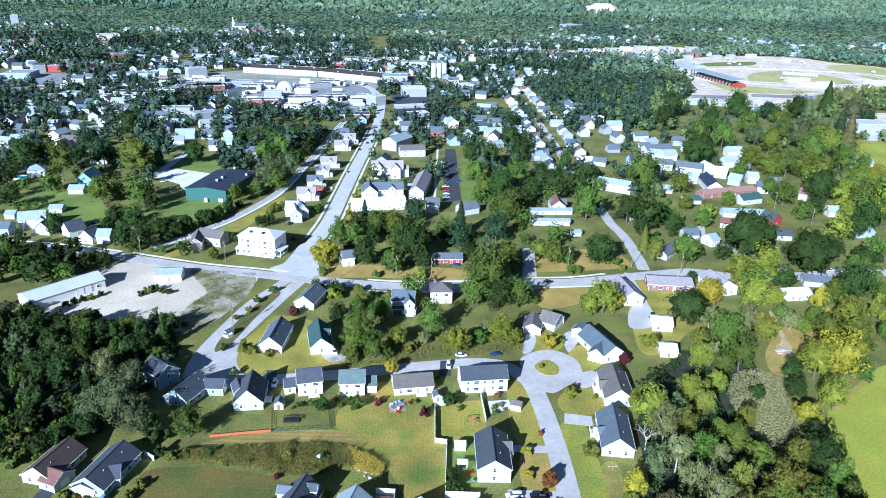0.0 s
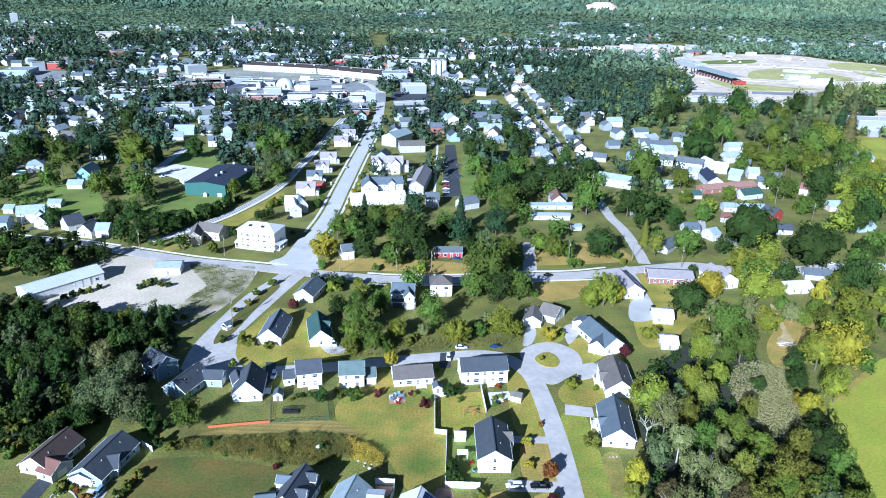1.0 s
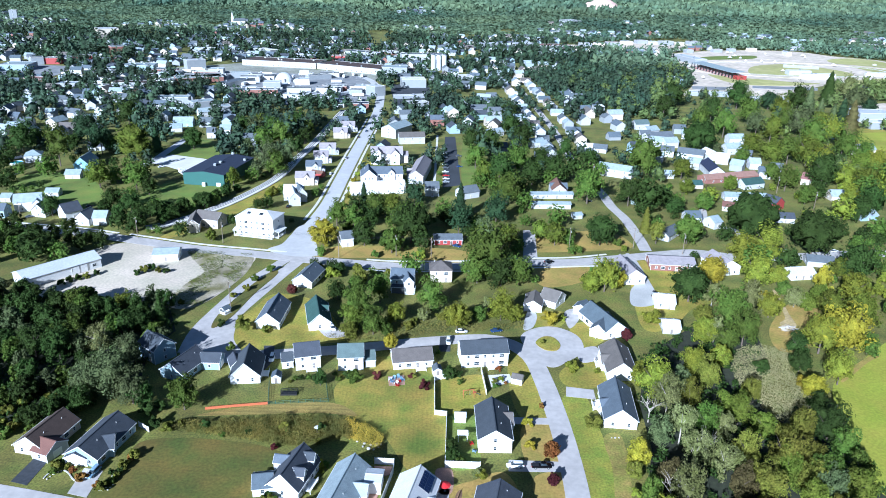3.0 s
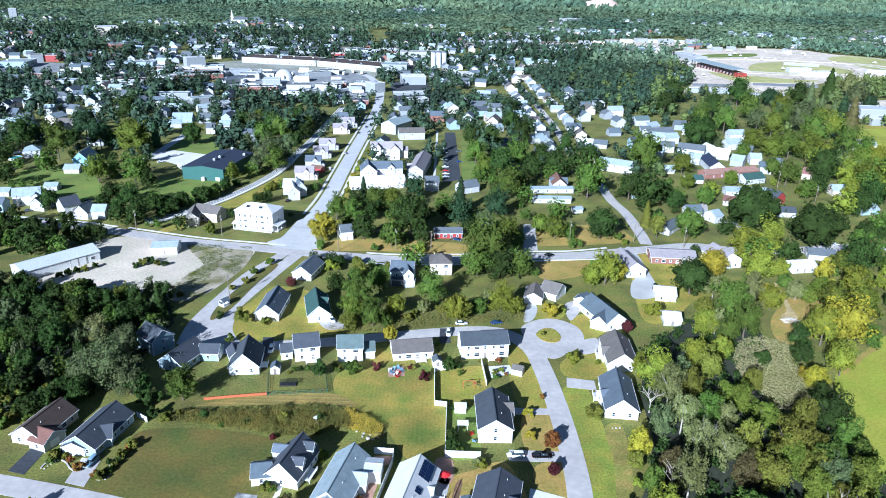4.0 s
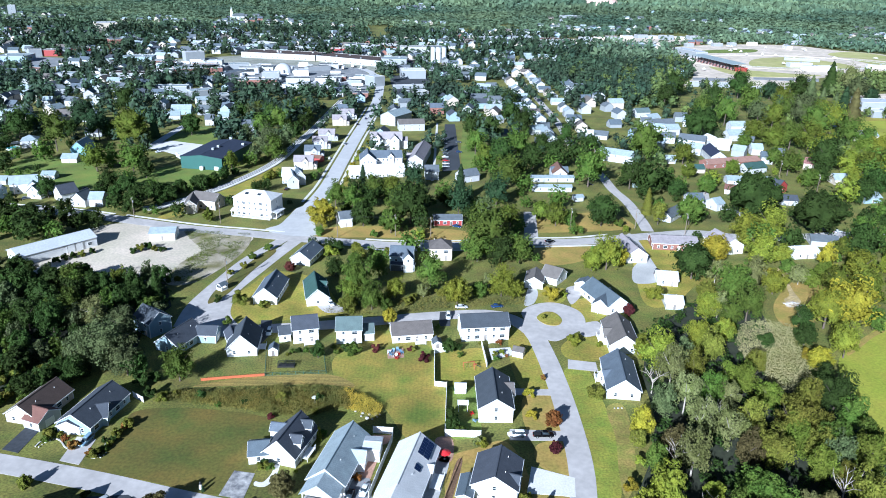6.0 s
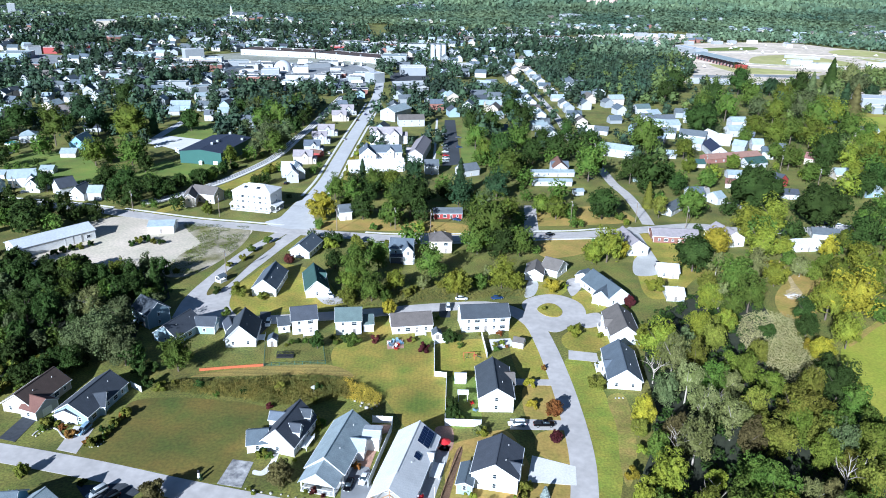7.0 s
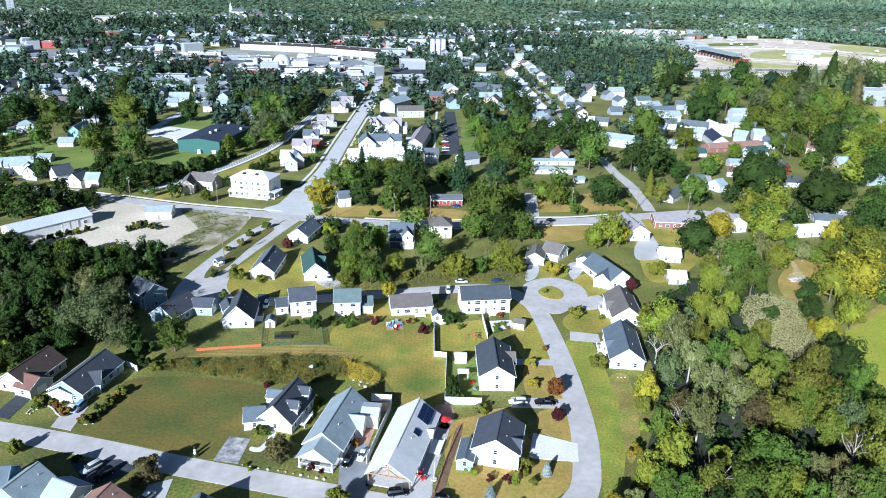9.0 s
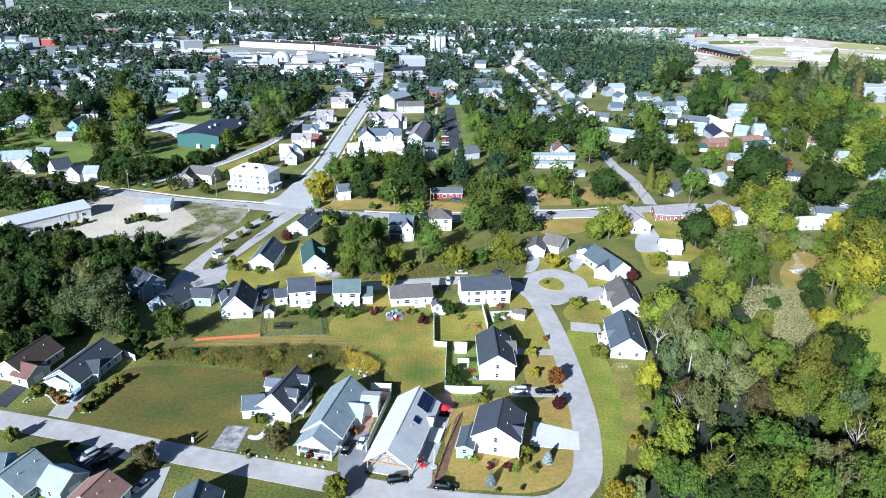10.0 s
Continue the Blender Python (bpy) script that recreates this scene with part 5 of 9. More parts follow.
patch("gravel_yard", [(-171.4, 266.2), (-164.1, 318.8), (-126.2, 321.1), (-91.9, 312.6), (-89, 296.4), (-104.8, 259.3), (-135.5, 260.3)], M_DIRT, "bare pale gravel yard with weeds", "yard", 0.04, clear=True)
patch("weedy_ground", [(-121.9, 315.3), (-107.5, 316.3), (-90.5, 312.6), (-87.7, 287.6), (-97.2, 257.1), (-108.8, 255.3), (-110.3, 275), (-106.4, 290), (-113.9, 301.8)], M_WEEDY, "weedy edge of the gravel yard", "grass", 0.05)

# ---- lawns and fields ----
patch("vacant_lawn", [(-85.4, 168), (-74.3, 170.6), (-56.6, 169.2), (-45.7, 165.8), (-40.6, 159.9), (-47, 140.2), (-51.9, 135.3), (-69.5, 139.4), (-88.6, 145), (-85.9, 158.2)], M_OLIVE, "large mown vacant lot with brownish patches", "lawn", clear=True)
patch("back_lawn", [(-32.8, 202.9), (-17.6, 205.6), (-1.5, 204.4), (-0.8, 185.9), (2.2, 183.3), (2, 160.2), (-6.9, 157.2), (-17, 175.4), (-31.4, 188)], M_STRIPED, "sunlit mown back lawn with mower tracks", "lawn", 0.035, clear=True)
patch("mown_strip", [(-73.5, 182), (-53.6, 188.4), (-33.4, 190), (-24.9, 183.2), (-35.9, 184.4), (-58.8, 182.7)], M_MOWN, "mown strip of dry straw-coloured grass", "lawn", 0.04, clear=True)
patch("corner_lawn", [(-75.1, 227.1), (-78.5, 242.3), (-74.9, 256.7), (-69, 269.5), (-49.2, 261.3), (-36.3, 234.1), (-37.6, 229.1), (-54.9, 225.8), (-67.9, 222.7)], M_LAWN, "mown lawn round the corner houses", "lawn", 0.03)
patch("front_lawn", [(25, 222.8), (30.6, 220.8), (33.2, 202), (34.5, 185.7), (25.9, 183.7), (23.2, 201.6)], M_LAWN, "mown lawn along the curving street", "lawn", 0.03, clear=True)
patch("front_lawn", [(25.6, 180.4), (35.6, 181.5), (35.7, 171.5), (35.1, 162.9), (25.3, 162.5)], M_DRY, "dry front lawn with shrubs", "lawn", 0.03, clear=True)
patch("front_lawn", [(26.9, 157.2), (34.5, 158.8), (35.2, 150), (34.9, 144.9), (26.5, 148.5)], M_DRY, "dry front lawn beside a drive", "lawn", 0.03, clear=True)
patch("front_lawn", [(2.7, 148.8), (10.6, 155.3), (18.9, 158.2), (23.3, 144.9), (22.6, 138.3), (33.5, 136.5), (28.8, 126.5), (20.9, 122.3), (11.2, 122.7), (3.9, 125.8)], M_DRY, "dry brown lawn round the corner house", "lawn", 0.02)
patch("verge", [(39.9, 195.5), (47.5, 197.0), (48.9, 178.2), (49.0, 160.7), (45.9, 141.2), (41.3, 126.9), (38.9, 120.6), (37.0, 120.5), (38.8, 136.7), (39.7, 155.1), (39.7, 174.7)], M_VERGE, "broad mown verge beside the street", "grass", 0.03, clear=True)
patch("verge_dry", [(49.1, 175), (54.3, 176.8), (53.9, 163.6), (50.5, 145.9), (46.2, 137), (46.3, 145.7), (48.7, 160.7)], M_VERGE_DRY, "dry brown grass at the edge of the wood", "grass", 0.035)
patch("front_lawn", [(41.4, 211.3), (48.8, 219.5), (55.2, 217.6), (56.8, 207.1), (51.2, 202.1), (42.4, 203.3)], M_LAWN, "small mown front lawn with a round shrub", "lawn", 0.03, clear=True)
patch("front_lawn", [(36.8, 248.7), (40, 257.5), (50.1, 258), (48.5, 248.3), (43.6, 243.7), (37.3, 244.4)], M_LAWN, "small mown front lawn", "lawn", 0.03, clear=True)
patch("front_lawn", [(50, 244), (57.4, 249.9), (64, 240.5), (56.7, 230.1), (50.9, 231.3)], M_LAWN, "mown front lawn inside the bend", "lawn", 0.03)
patch("dry_lot", [(43.2, 303.7), (67.9, 308.3), (63.3, 289.5), (44.6, 282.8)], M_DRY, "dry mown lot beside the cross street", "lawn", 0.03, clear=True)
patch("side_yard", [(89.1, 308.4), (100.8, 313.3), (120.6, 277.8), (104.2, 264.2), (89.8, 246.2), (78.9, 245.6), (82.1, 275.5)], M_LAWN, "sunlit yard between houses", "lawn", 0.03)
patch("clearing", [(129.1, 248.3), (149.1, 273), (161.1, 273.7), (158.6, 255.5), (136.8, 233.3), (125.2, 230.3)], M_DRY, "dry grassy clearing in the wood", "grass", 0.03, clear=True)
patch("field", [(133, 206.7), (150, 222.3), (175.7, 240.3), (185.5, 213.2), (136.1, 144.3), (119.3, 153.1), (118.6, 166.1), (124.4, 184.6)], M_FIELD, "bright green mown field beyond the trees", "field", 0.04, clear=True)
patch("school_field", [(-180.2, 395.4), (-173.5, 427.1), (-161.9, 424.4), (-133.5, 418.4), (-131.4, 388.6), (-146.4, 379.7), (-167.6, 376.4)], M_GREEN, "green playing field before the green hall", "field", 0.03, clear=True)
patch("school_lawn", [(-196.8, 496.1), (-198.8, 550.9), (-161.9, 523.8), (-166.6, 491)], M_GREEN, "green lawn beside the drive", "lawn", 0.03, clear=True)
patch("west_yards", [(-261.1, 405.5), (-266.7, 440.7), (-234.8, 443.3), (-202.6, 404.4), (-194.5, 379.3), (-217, 373), (-248.4, 401)], M_GREEN, "green back yards", "lawn", 0.03)
patch("verge_strip", [(-142.5, 331.2), (-127.3, 369.7), (-106.8, 432.2), (-100.7, 420.9), (-113, 375.3), (-131.8, 337.2)], M_LAWN, "grass slope beside the track bed", "grass", 0.035, clear=True)
patch("lot_lawn", [(14.8, 567.7), (21.9, 558.9), (22.8, 470.7), (19.1, 441.8), (11.7, 441.3)], M_GREEN, "mown lawn beside the car park", "lawn", 0.03, clear=True)
patch("south_verge", [(-60.4, 311), (-22.5, 311.8), (10, 308.3), (10.3, 323.4), (-26.4, 327), (-51.6, 325.5)], M_DRY, "dry front lawns along the cross street", "lawn", 0.02)
patch("north_verge", [(41.2, 323.8), (90.3, 330.3), (95.9, 341.9), (84.2, 357.2), (46, 342.7)], M_DRY, "dry front lawns along the cross street", "lawn", 0.02)
patch("avenue_verge", [(-59.3, 374.3), (-58.2, 398.9), (-56.4, 464.3), (-52.6, 525.3), (-51.6, 493.3), (-54.2, 420.9), (-55.8, 376.4)], M_LAWN, "planted strip along the avenue", "grass", 0.05)
patch("median", [(-86.4, 237.6), (-87.2, 250.2), (-82.1, 275.3), (-76.7, 292), (-73.3, 290), (-78.1, 269), (-81.8, 246.5)], M_OLIVE, "planted median between two streets", "grass", 0.18, clear=True)
patch("fairground", [(361.1, 1232.4), (423.4, 1310.7), (536.6, 1369.7), (643.6, 1372.8), (688.5, 1294.3), (738, 1240.5), (729.5, 1104.3), (638, 935), (552.9, 914.4), (497.7, 933.1), (437.2, 881.6), (396.7, 822.3), (345.7, 808.6), (333, 843.8), (272.6, 820.9), (311.1, 911), (344.8, 1042.1)], M_SAND, "pale sandy fairground", "ground", 0.1, clear=True)
patch("fairground_grass", [(468, 1116.9), (530.5, 1160.7), (562.8, 1152.8), (591.3, 1070.2), (561.7, 1021.2), (475.3, 997.5), (430.5, 1022.3)], M_FAIR_GRASS, "pale yellow-green grass inside the fairground track", "grass", 0.25)
patch("fairground_grass", [(634.6, 1221.9), (696.6, 1271.6), (728.6, 1223.9), (689.7, 1040.8), (634.4, 952.6), (547.9, 931.2), (551.1, 978.6), (625.2, 1041.8), (634.5, 1119.5)], M_FAIR_GRASS, "pale yellow-green grass beside the fairground track", "grass", 0.22)
patch("fairground_grass", [(364.7, 1012), (388.3, 994.5), (456.2, 955), (489.1, 945.7), (425.3, 918.4), (371.5, 928.7)], M_FAIR_GRASS, "dry grass before the grandstand", "grass", 0.24)
patch("fairground_grass", [(401.4, 1194.3), (442.6, 1247.8), (533.2, 1281.2), (512.8, 1229.7), (436, 1200.6)], M_GREEN, "green grass inside the track", "grass", 0.2)
patch("fairground_lot", [(387.1, 913), (466.6, 906.7), (455.7, 884.1), (378, 890.1)], M_LOT, "grey asphalt lane beside the fairground", "yard", 0.3, False)
patch("fairground_lot", [(304.5, 896.9), (351.8, 895), (334.9, 867.7), (298.3, 870.8)], M_LOT, "grey asphalt lane beside the fairground", "yard", 0.3, False)
patch("east_field", [(349.5, 654.4), (371.2, 652.6), (401.7, 639.1), (346.9, 544.4), (333.1, 565.5), (353.0, 617.8)], M_LAWN, "yellow-green mown field beyond the wood", "grass", 0.04, clear=True)
road("east_lane", [(356.5, 616.6), (362.5, 605.1), (369.0, 582.6)], 6.0, M_SANDPATH, "pale sandy lane across a field", 0.07, False)
patch("east_lot", [(437.5, 776.1), (487.3, 798.7), (530.8, 787.3), (454.8, 666.1), (409.4, 661.3), (398.2, 685)], M_SAND, "pale lot beyond the trees", "yard", 0.1, False, clear=True)
patch("east_meadow", [(351.8, 616.9), (395.4, 636.6), (434.2, 625), (384.9, 547.4), (353.1, 562.1)], M_FIELD, "bright dry meadow beyond the trees", "field", 0.08, clear=True)
patch("works_yard", [(-288.2, 939.9), (-108.7, 918.2), (-85.3, 842), (-78.2, 729.1), (-102.6, 716.9), (-113.2, 750.3), (-151.7, 704.9), (-207.9, 725.5), (-257, 790.9)], M_LOT, "grey works yards and lots", "yard", 0.06, False, clear=True)
patch("rail_yard", [(-366.9, 953.4), (-288.9, 1024), (-65.9, 924.8), (-69.5, 878.1), (-260.4, 919), (-334.3, 883.6)], M_RAILYARD, "pale grassy rail yard", "yard", 0.05, False, clear=True)
patch("warehouse_lot", [(-67.8, 856.9), (-20.7, 863.6), (-14.4, 736.9), (-51.2, 717.1)], M_DARK_ASPHALT, "dark asphalt lot beside a warehouse", "yard", 0.07, False, clear=True)
patch("shop_lots", [(-571.2, 919.5), (-550.5, 960.9), (-484.9, 949.9), (-469.7, 862.8), (-513.3, 821.4)], M_LOT, "grey lots before shops", "yard", 0.06, False, clear=True)
patch("shop_lots", [(38.1, 1294.6), (224.5, 1401.8), (378.1, 1501.1), (492.6, 1575.1), (520.4, 1445.3), (375.4, 1284), (206.7, 1284.8)], M_SAND, "pale lots before shops", "yard", 0.06, False, clear=True)
patch("back_yard", [(-34.3, 216.2), (-18.8, 219.7), (-2.4, 221.4), (-1.5, 205.2), (-17.6, 205.2), (-32.3, 202.1)], M_STRIPED, "mown back yard behind row houses", "lawn", 0.028)
patch("fenced_yard", [(-0.8, 203.6), (4.3, 206.3), (14.5, 208.4), (15.2, 196.3), (12.7, 186.5), (3.4, 185.4), (-0.5, 185.2)], M_LAWN, "mown lawn inside a white fence", "lawn", 0.028)
patch("fenced_yard", [(2.9, 183.4), (11.8, 184.4), (12, 170.5), (11.6, 160.9), (2.6, 160.8)], M_GREEN, "shaded garden inside a white fence", "lawn", 0.028)
patch("terrace", [(16.6, 208.5), (23.9, 209.7), (24.7, 204.8), (17.3, 201.3)], M_PALE_CONCRETE, "pale patio behind a house", "terrace", 0.06, False)
patch("garden_path", [(-44.2, 140.3), (-42.3, 140.1), (-41, 143.1), (-40.7, 147.7), (-39.6, 147.3), (-39.7, 141.8), (-41.3, 138.6), (-44, 138.8)], M_PALE_CONCRETE, "curved pale garden path to the door", "path", 0.05)
patch("terrace", [(-18.6, 149.7), (-15.1, 149.1), (-16.1, 142.2), (-18.9, 142.7)], M_DECK, "brick terrace beside the house", "terrace", 0.075, False)
patch("terrace", [(-17.5, 160), (-12.3, 159.9), (-12.6, 156.8), (-15.1, 155.1)], M_DECK, "brick terrace inside the tall fence", "terrace", 0.075, False)

# ---- drives ----
patch("driveway", [(24.4, 148.2), (34.8, 144.2), (33.9, 137.2), (22.2, 138.2)], M_PALE_CONCRETE, "bright concrete drive", "driveway", 0.07, False, clear=True)
patch("driveway", [(20.1, 163.9), (36, 163.5), (35.6, 159.1), (19.7, 159)], M_ASPHALT, "concrete drive beside a white house", "driveway", 0.07, False, clear=True)
patch("driveway", [(21.8, 184.5), (35.2, 184.4), (35.2, 181.1), (21.5, 180.9)], M_ASPHALT, "concrete drive", "driveway", 0.07, False, clear=True)
patch("driveway", [(-22.5, 142.1), (-20, 144.5), (-16, 141.3), (-14.7, 127), (-16.2, 120.6), (-20.4, 121.7)], M_LOT, "grey asphalt drive", "driveway", 0.07, clear=True)
patch("driveway", [(-5.3, 132.8), (0.5, 150), (3.4, 149.3), (-0.1, 131.4), (-1.2, 123.4), (-9.4, 122.4), (-9.8, 128.1)], M_CONCRETE, "pale concrete drive along the house", "driveway", 0.07, clear=True)
patch("driveway", [(-50.4, 144.1), (-45, 143.2), (-45.5, 133.9), (-51.6, 135.1)], M_PATCHED, "patched pale concrete drive", "driveway", 0.07, False, clear=True)
patch("driveway", [(-95.7, 156.4), (-90.2, 155.4), (-89.7, 145), (-95.3, 146.4)], M_ASPHALT, "grey asphalt drive", "driveway", 0.07, False, clear=True)
patch("driveway", [(-111.3, 159.9), (-106.9, 158.7), (-107.3, 149.1), (-112.3, 150.4)], M_DARK_ASPHALT, "dark asphalt drive", "driveway", 0.07, False, clear=True)
patch("driveway", [(-63.7, 225.3), (-59.8, 225.5), (-58.1, 214.2), (-59.8, 207.7)], M_DARK_ASPHALT, "dark asphalt drive", "driveway", 0.07, False, clear=True)
patch("driveway", [(-48.3, 244), (-39.3, 240.2), (-35.3, 234.2), (-42.2, 232.8)], M_ASPHALT, "grey asphalt drive", "driveway", 0.07, clear=True)
patch("driveway", [(42.2, 202.5), (51, 200.9), (50.7, 195.3), (41.3, 196.7)], M_ASPHALT, "concrete drive", "driveway", 0.07, False, clear=True)
patch("driveway", [(50.1, 226.4), (57.2, 230.2), (57.5, 222.2), (50.5, 218.3)], M_ASPHALT, "concrete drive", "driveway", 0.07, clear=True)
patch("driveway", [(35.9, 260.2), (38.5, 254.5), (35.8, 244.3), (31.9, 243)], M_CONCRETE, "pinkish concrete drive", "driveway", 0.07, clear=True)
patch("driveway", [(50.1, 258), (56.2, 261.4), (56, 254.3), (50, 244)], M_ASPHALT, "concrete drive", "driveway", 0.07, clear=True)
patch("driveway", [(0, 235.1), (3.9, 235.3), (3.8, 224.1), (-0.3, 223.9)], M_DARK_ASPHALT, "dark asphalt drive", "driveway", 0.07, False, clear=True)
patch("driveway", [(89.1, 321.1), (93, 321.3), (93.2, 293.1), (92.2, 274.5), (88, 266.3), (79.5, 265.9), (82, 279.9), (87.6, 292.7)], M_CONCRETE, "pale gravel yard drive", "driveway", 0.06, clear=True)
patch("driveway", [(42.7, 354.6), (48.9, 355), (46, 317.1), (39.1, 316.7)], M_ASPHALT, "grey asphalt drive", "driveway", 0.06, False, clear=True)
patch("driveway", [(-84.1, 133.4), (-73.0, 134.6), (-68.3, 131.9), (-70.2, 128.6), (-75.9, 124.7)], M_DARK_ASPHALT, "dark asphalt drive", "driveway", 0.07, False, clear=True)
patch("driveway", [(-63.0, 116.3), (-63.2, 126.2), (-58.5, 128.3), (-58.1, 123.8), (-57.3, 116.5)], M_CONCRETE, "grey concrete drive beside a house", "driveway", 0.07, False, clear=True)
patch("terrace", [(-0.3, 158.8), (4.1, 159), (4.1, 150.1), (0.5, 150)], M_DECK, "brick terrace behind the house", "terrace", 0.07, clear=True)

def barn_doors(home, u, v, w, h):
    """Two wide sliding leaves on a rail along a shed's long wall."""
    for k in (-1, 1):
        g = Geo().box(u + k * w / 4, v, h / 2 + 0.1, w / 2 - 0.06, 0.1, h)
        leaf = part("sliding_door", g, M_GARAGE, home, "pale sliding shed door")
        for x in (-1, 1):
            part("stile", Geo().box(u + k * w / 4 + x * (w / 4 - 0.12), v - 0.07, h / 2 + 0.1, 0.16, 0.05, h), M_STEEL, leaf)
    part("door_rail", Geo().box(u, v - 0.02, h + 0.2, w * 1.6, 0.16, 0.14), M_STEEL, home)


def front_porch(home, u0, u1, v, depth, height, bays, side=False):
    """A lean-to porch along a wall: floor, posts, a rail and a sloping roof."""
    a, b = (v - depth, v) if not side else (v - depth / 2, v + depth / 2)
    part("porch_floor", Geo().box((u0 + u1) / 2, (a + b) / 2, 0.2, u1 - u0, b - a, 0.4), M_CONCRETE, home)
    g = Geo()
    if side:
        g.slab([(u0, a - 0.3, height + 0.9), (u1 + 0.4, a - 0.3, height), (u1 + 0.4, b + 0.3, height), (u0, b + 0.3, height + 0.9)], 0.16)
    else:
        g.slab([(u0 - 0.4, a - 0.4, height), (u1 + 0.4, a - 0.4, height), (u1 + 0.4, b, height + 0.9), (u0 - 0.4, b, height + 0.9)], 0.16)
    part("porch_roof", g, ROOF["pale"], home)
    for k in range(bays + 1):
        f = k / bays
        x, y = (u1 - 0.15, a + 0.2 + (b - a - 0.4) * f) if side else (u0 + 0.2 + (u1 - u0 - 0.4) * f, a + 0.15)
        part("porch_post", Geo().box(x, y, height / 2 + 0.1, 0.22, 0.22, height - 0.2), M_TRIM, home)
    x, y, sx, sy = (u1 - 0.15, (a + b) / 2, 0.08, b - a - 0.4) if side else ((u0 + u1) / 2, a + 0.15, u1 - u0 - 0.4, 0.08)
    part("porch_rail", Geo().box(x, y, 1.3, sx, sy, 0.1).box(x, y, 0.62, sx, sy, 0.1), M_TRIM, home)


def skylight(home, u, v, z, tilt):
    ob = part("skylight", Geo().box(0, 0, 0.04, 2.2, 1.9, 0.16), M_TRIM, home)
    ob.matrix_basis = pose(u, v, z, tilt, 0, 0)
    part("pane", Geo().box(0, 0, 0.13, 2.0, 1.7, 0.04), M_GLASS, ob)


# ---- houses of the near streets ----
house(-111.5, 168.2, -102.4, 14.2, 9.5, 3, 6.2, "beige", "brown", [(5, 4.8, 82.6, 5.5, 7, 2.8, 4.8, "grey", "rust")], chimney=0)
house(-95.2, 165.9, -101.4, 16.8, 10, 3, 6.2, "bluegrey", "charcoal", [(1.1, 2.7, 117.5, 4.4, 7, 2.8, 5), (7.6, -1.4, 8.1, 3, 6, 2.7, 4.2, "white", "charcoal")])
dormer_house = house(-38.1, 153.1, -104.8, 13.2, 9, 3.2, 7.5, "white", "charcoal", [(4.7, -6.4, 115, 4.9, 6.5, 2.6, 4.6, "white", "slate"), (-3.3, -4.8, 96.5, 3.8, 3, 3.6, 5, "white", "slate"), (-4.5, 2.7, 98, 2.8, 2.4, 5.2, 6.6), (2.1, 2.9, 98.2, 2.7, 2.4, 5.2, 6.6)], label="white house with a steep charcoal roof and two dormers")
deck(dormer_house, 1.2, 5.6, 5, 1.8, 1.0)
grey_house = house(-24.2, 146.5, -102.5, 19.3, 9.5, 3.2, 7, "white", "bluegrey", [(-1.2, 3.3, 96.2, 6, 4.2, 3, 5), (-6.3, 6.6, 98.3, 4, 5, 3.9, 4.4, "white", "white")], label="white house with a light grey shingle roof and side rooms")
open_porch(grey_house, 9.7, 4.9, 8.6, 3.0, 6.0, M_VINYL, "bluegrey", True)
long_house = house(-6.6, 142.2, -102.9, 20, 10.2, 3.2, 6.8, "white", "pale", [(-2, 4.1, 93.9, 3, 3.2, 3.2, 3.9, "white", "pale")], label="long white house with a pale shingle roof")
open_porch(long_house, 10, 5.8, 10.2, 3.2, 6.8, M_WOOD, "pale")
deck(long_house, -0.5, 7.0, 5.5, 2.6)
solar(long_house, -6.2, 2.75, 0, -35.2, 5.3, 2, 6)
solar(long_house, 1.4, 2.6, 0, -35.2, 5.22, 1, 2)
house(15, 140.4, -101.2, 11.6, 10.8, 4.6, 7.8, "white", "charcoal", [(2.1, 4.1, 84.8, 2.9, 5, 4, 6), (4.8, -6.7, 0.7, 7.7, 3.6, 2.9, 3.6, "bluegrey", "slate")], label="tall white house with a dark grey roof at the corner")
house(-87.1, 120.7, -107.3, 8.5, 10, 3, 6.5, "bluegrey", "bluegrey", [(-2.4, 8.9, 84.3, 6.3, 7, 2.9, 5.2)])
house(-68.6, 115.4, -103, 7.8, 9.5, 3, 6, "white", "pink")
house(-47.6, 112.6, -84.7, 8.5, 9, 3, 6, "grey", "slate")
house(-93.1, 124, 8, 3, 8, 3, 6, "blue", "slate")
house(-98.5, 216.4, -37.5, 9.5, 8, 5.5, 8.6, "bluegrey", "charcoal")
house(-85.9, 207.1, -111, 12.5, 9, 3.2, 6.6, "bluegrey", "charcoal", [(-6.6, 6.1, 110.5, 6.7, 6, 3, 5)])
row_house = house(-64.3, 206.3, -83.5, 12.7, 9.4, 3.2, 7.8, "white", "charcoal", [(-4, -4.7, 18.5, 6.4, 4, 2.8, 4.4)])
deck(row_house, 1, 5.9, 3.6, 2.2, 0.5)
row_house = house(-45.8, 214, 14.9, 8.2, 8.5, 5.3, 8.2, "white", "charcoal", [(-6.8, 0.8, 0.3, 3.6, 6, 2.8, 4.6)])
deck(row_house, 1, -5.6, 3.6, 2.2, 0.5)
house(-30.6, 213.7, 5.9, 8.3, 8, 5.3, 8.2, "white", "sage", [(6.4, 0.8, 3.6, 3.3, 6.4, 3, 5)])
row_house = house(-9.8, 216.2, 10.3, 13.5, 8.8, 3, 5.6, "white", "taupe")
deck(row_house, 2.5, -5.8, 3.6, 2.2, 0.5)
row_house = house(15.1, 218.5, 7.9, 16.2, 8.8, 5.3, 8.2, "white", "charcoal")
deck(row_house, 2.5, -6.0, 3.6, 2.2, 0.5)
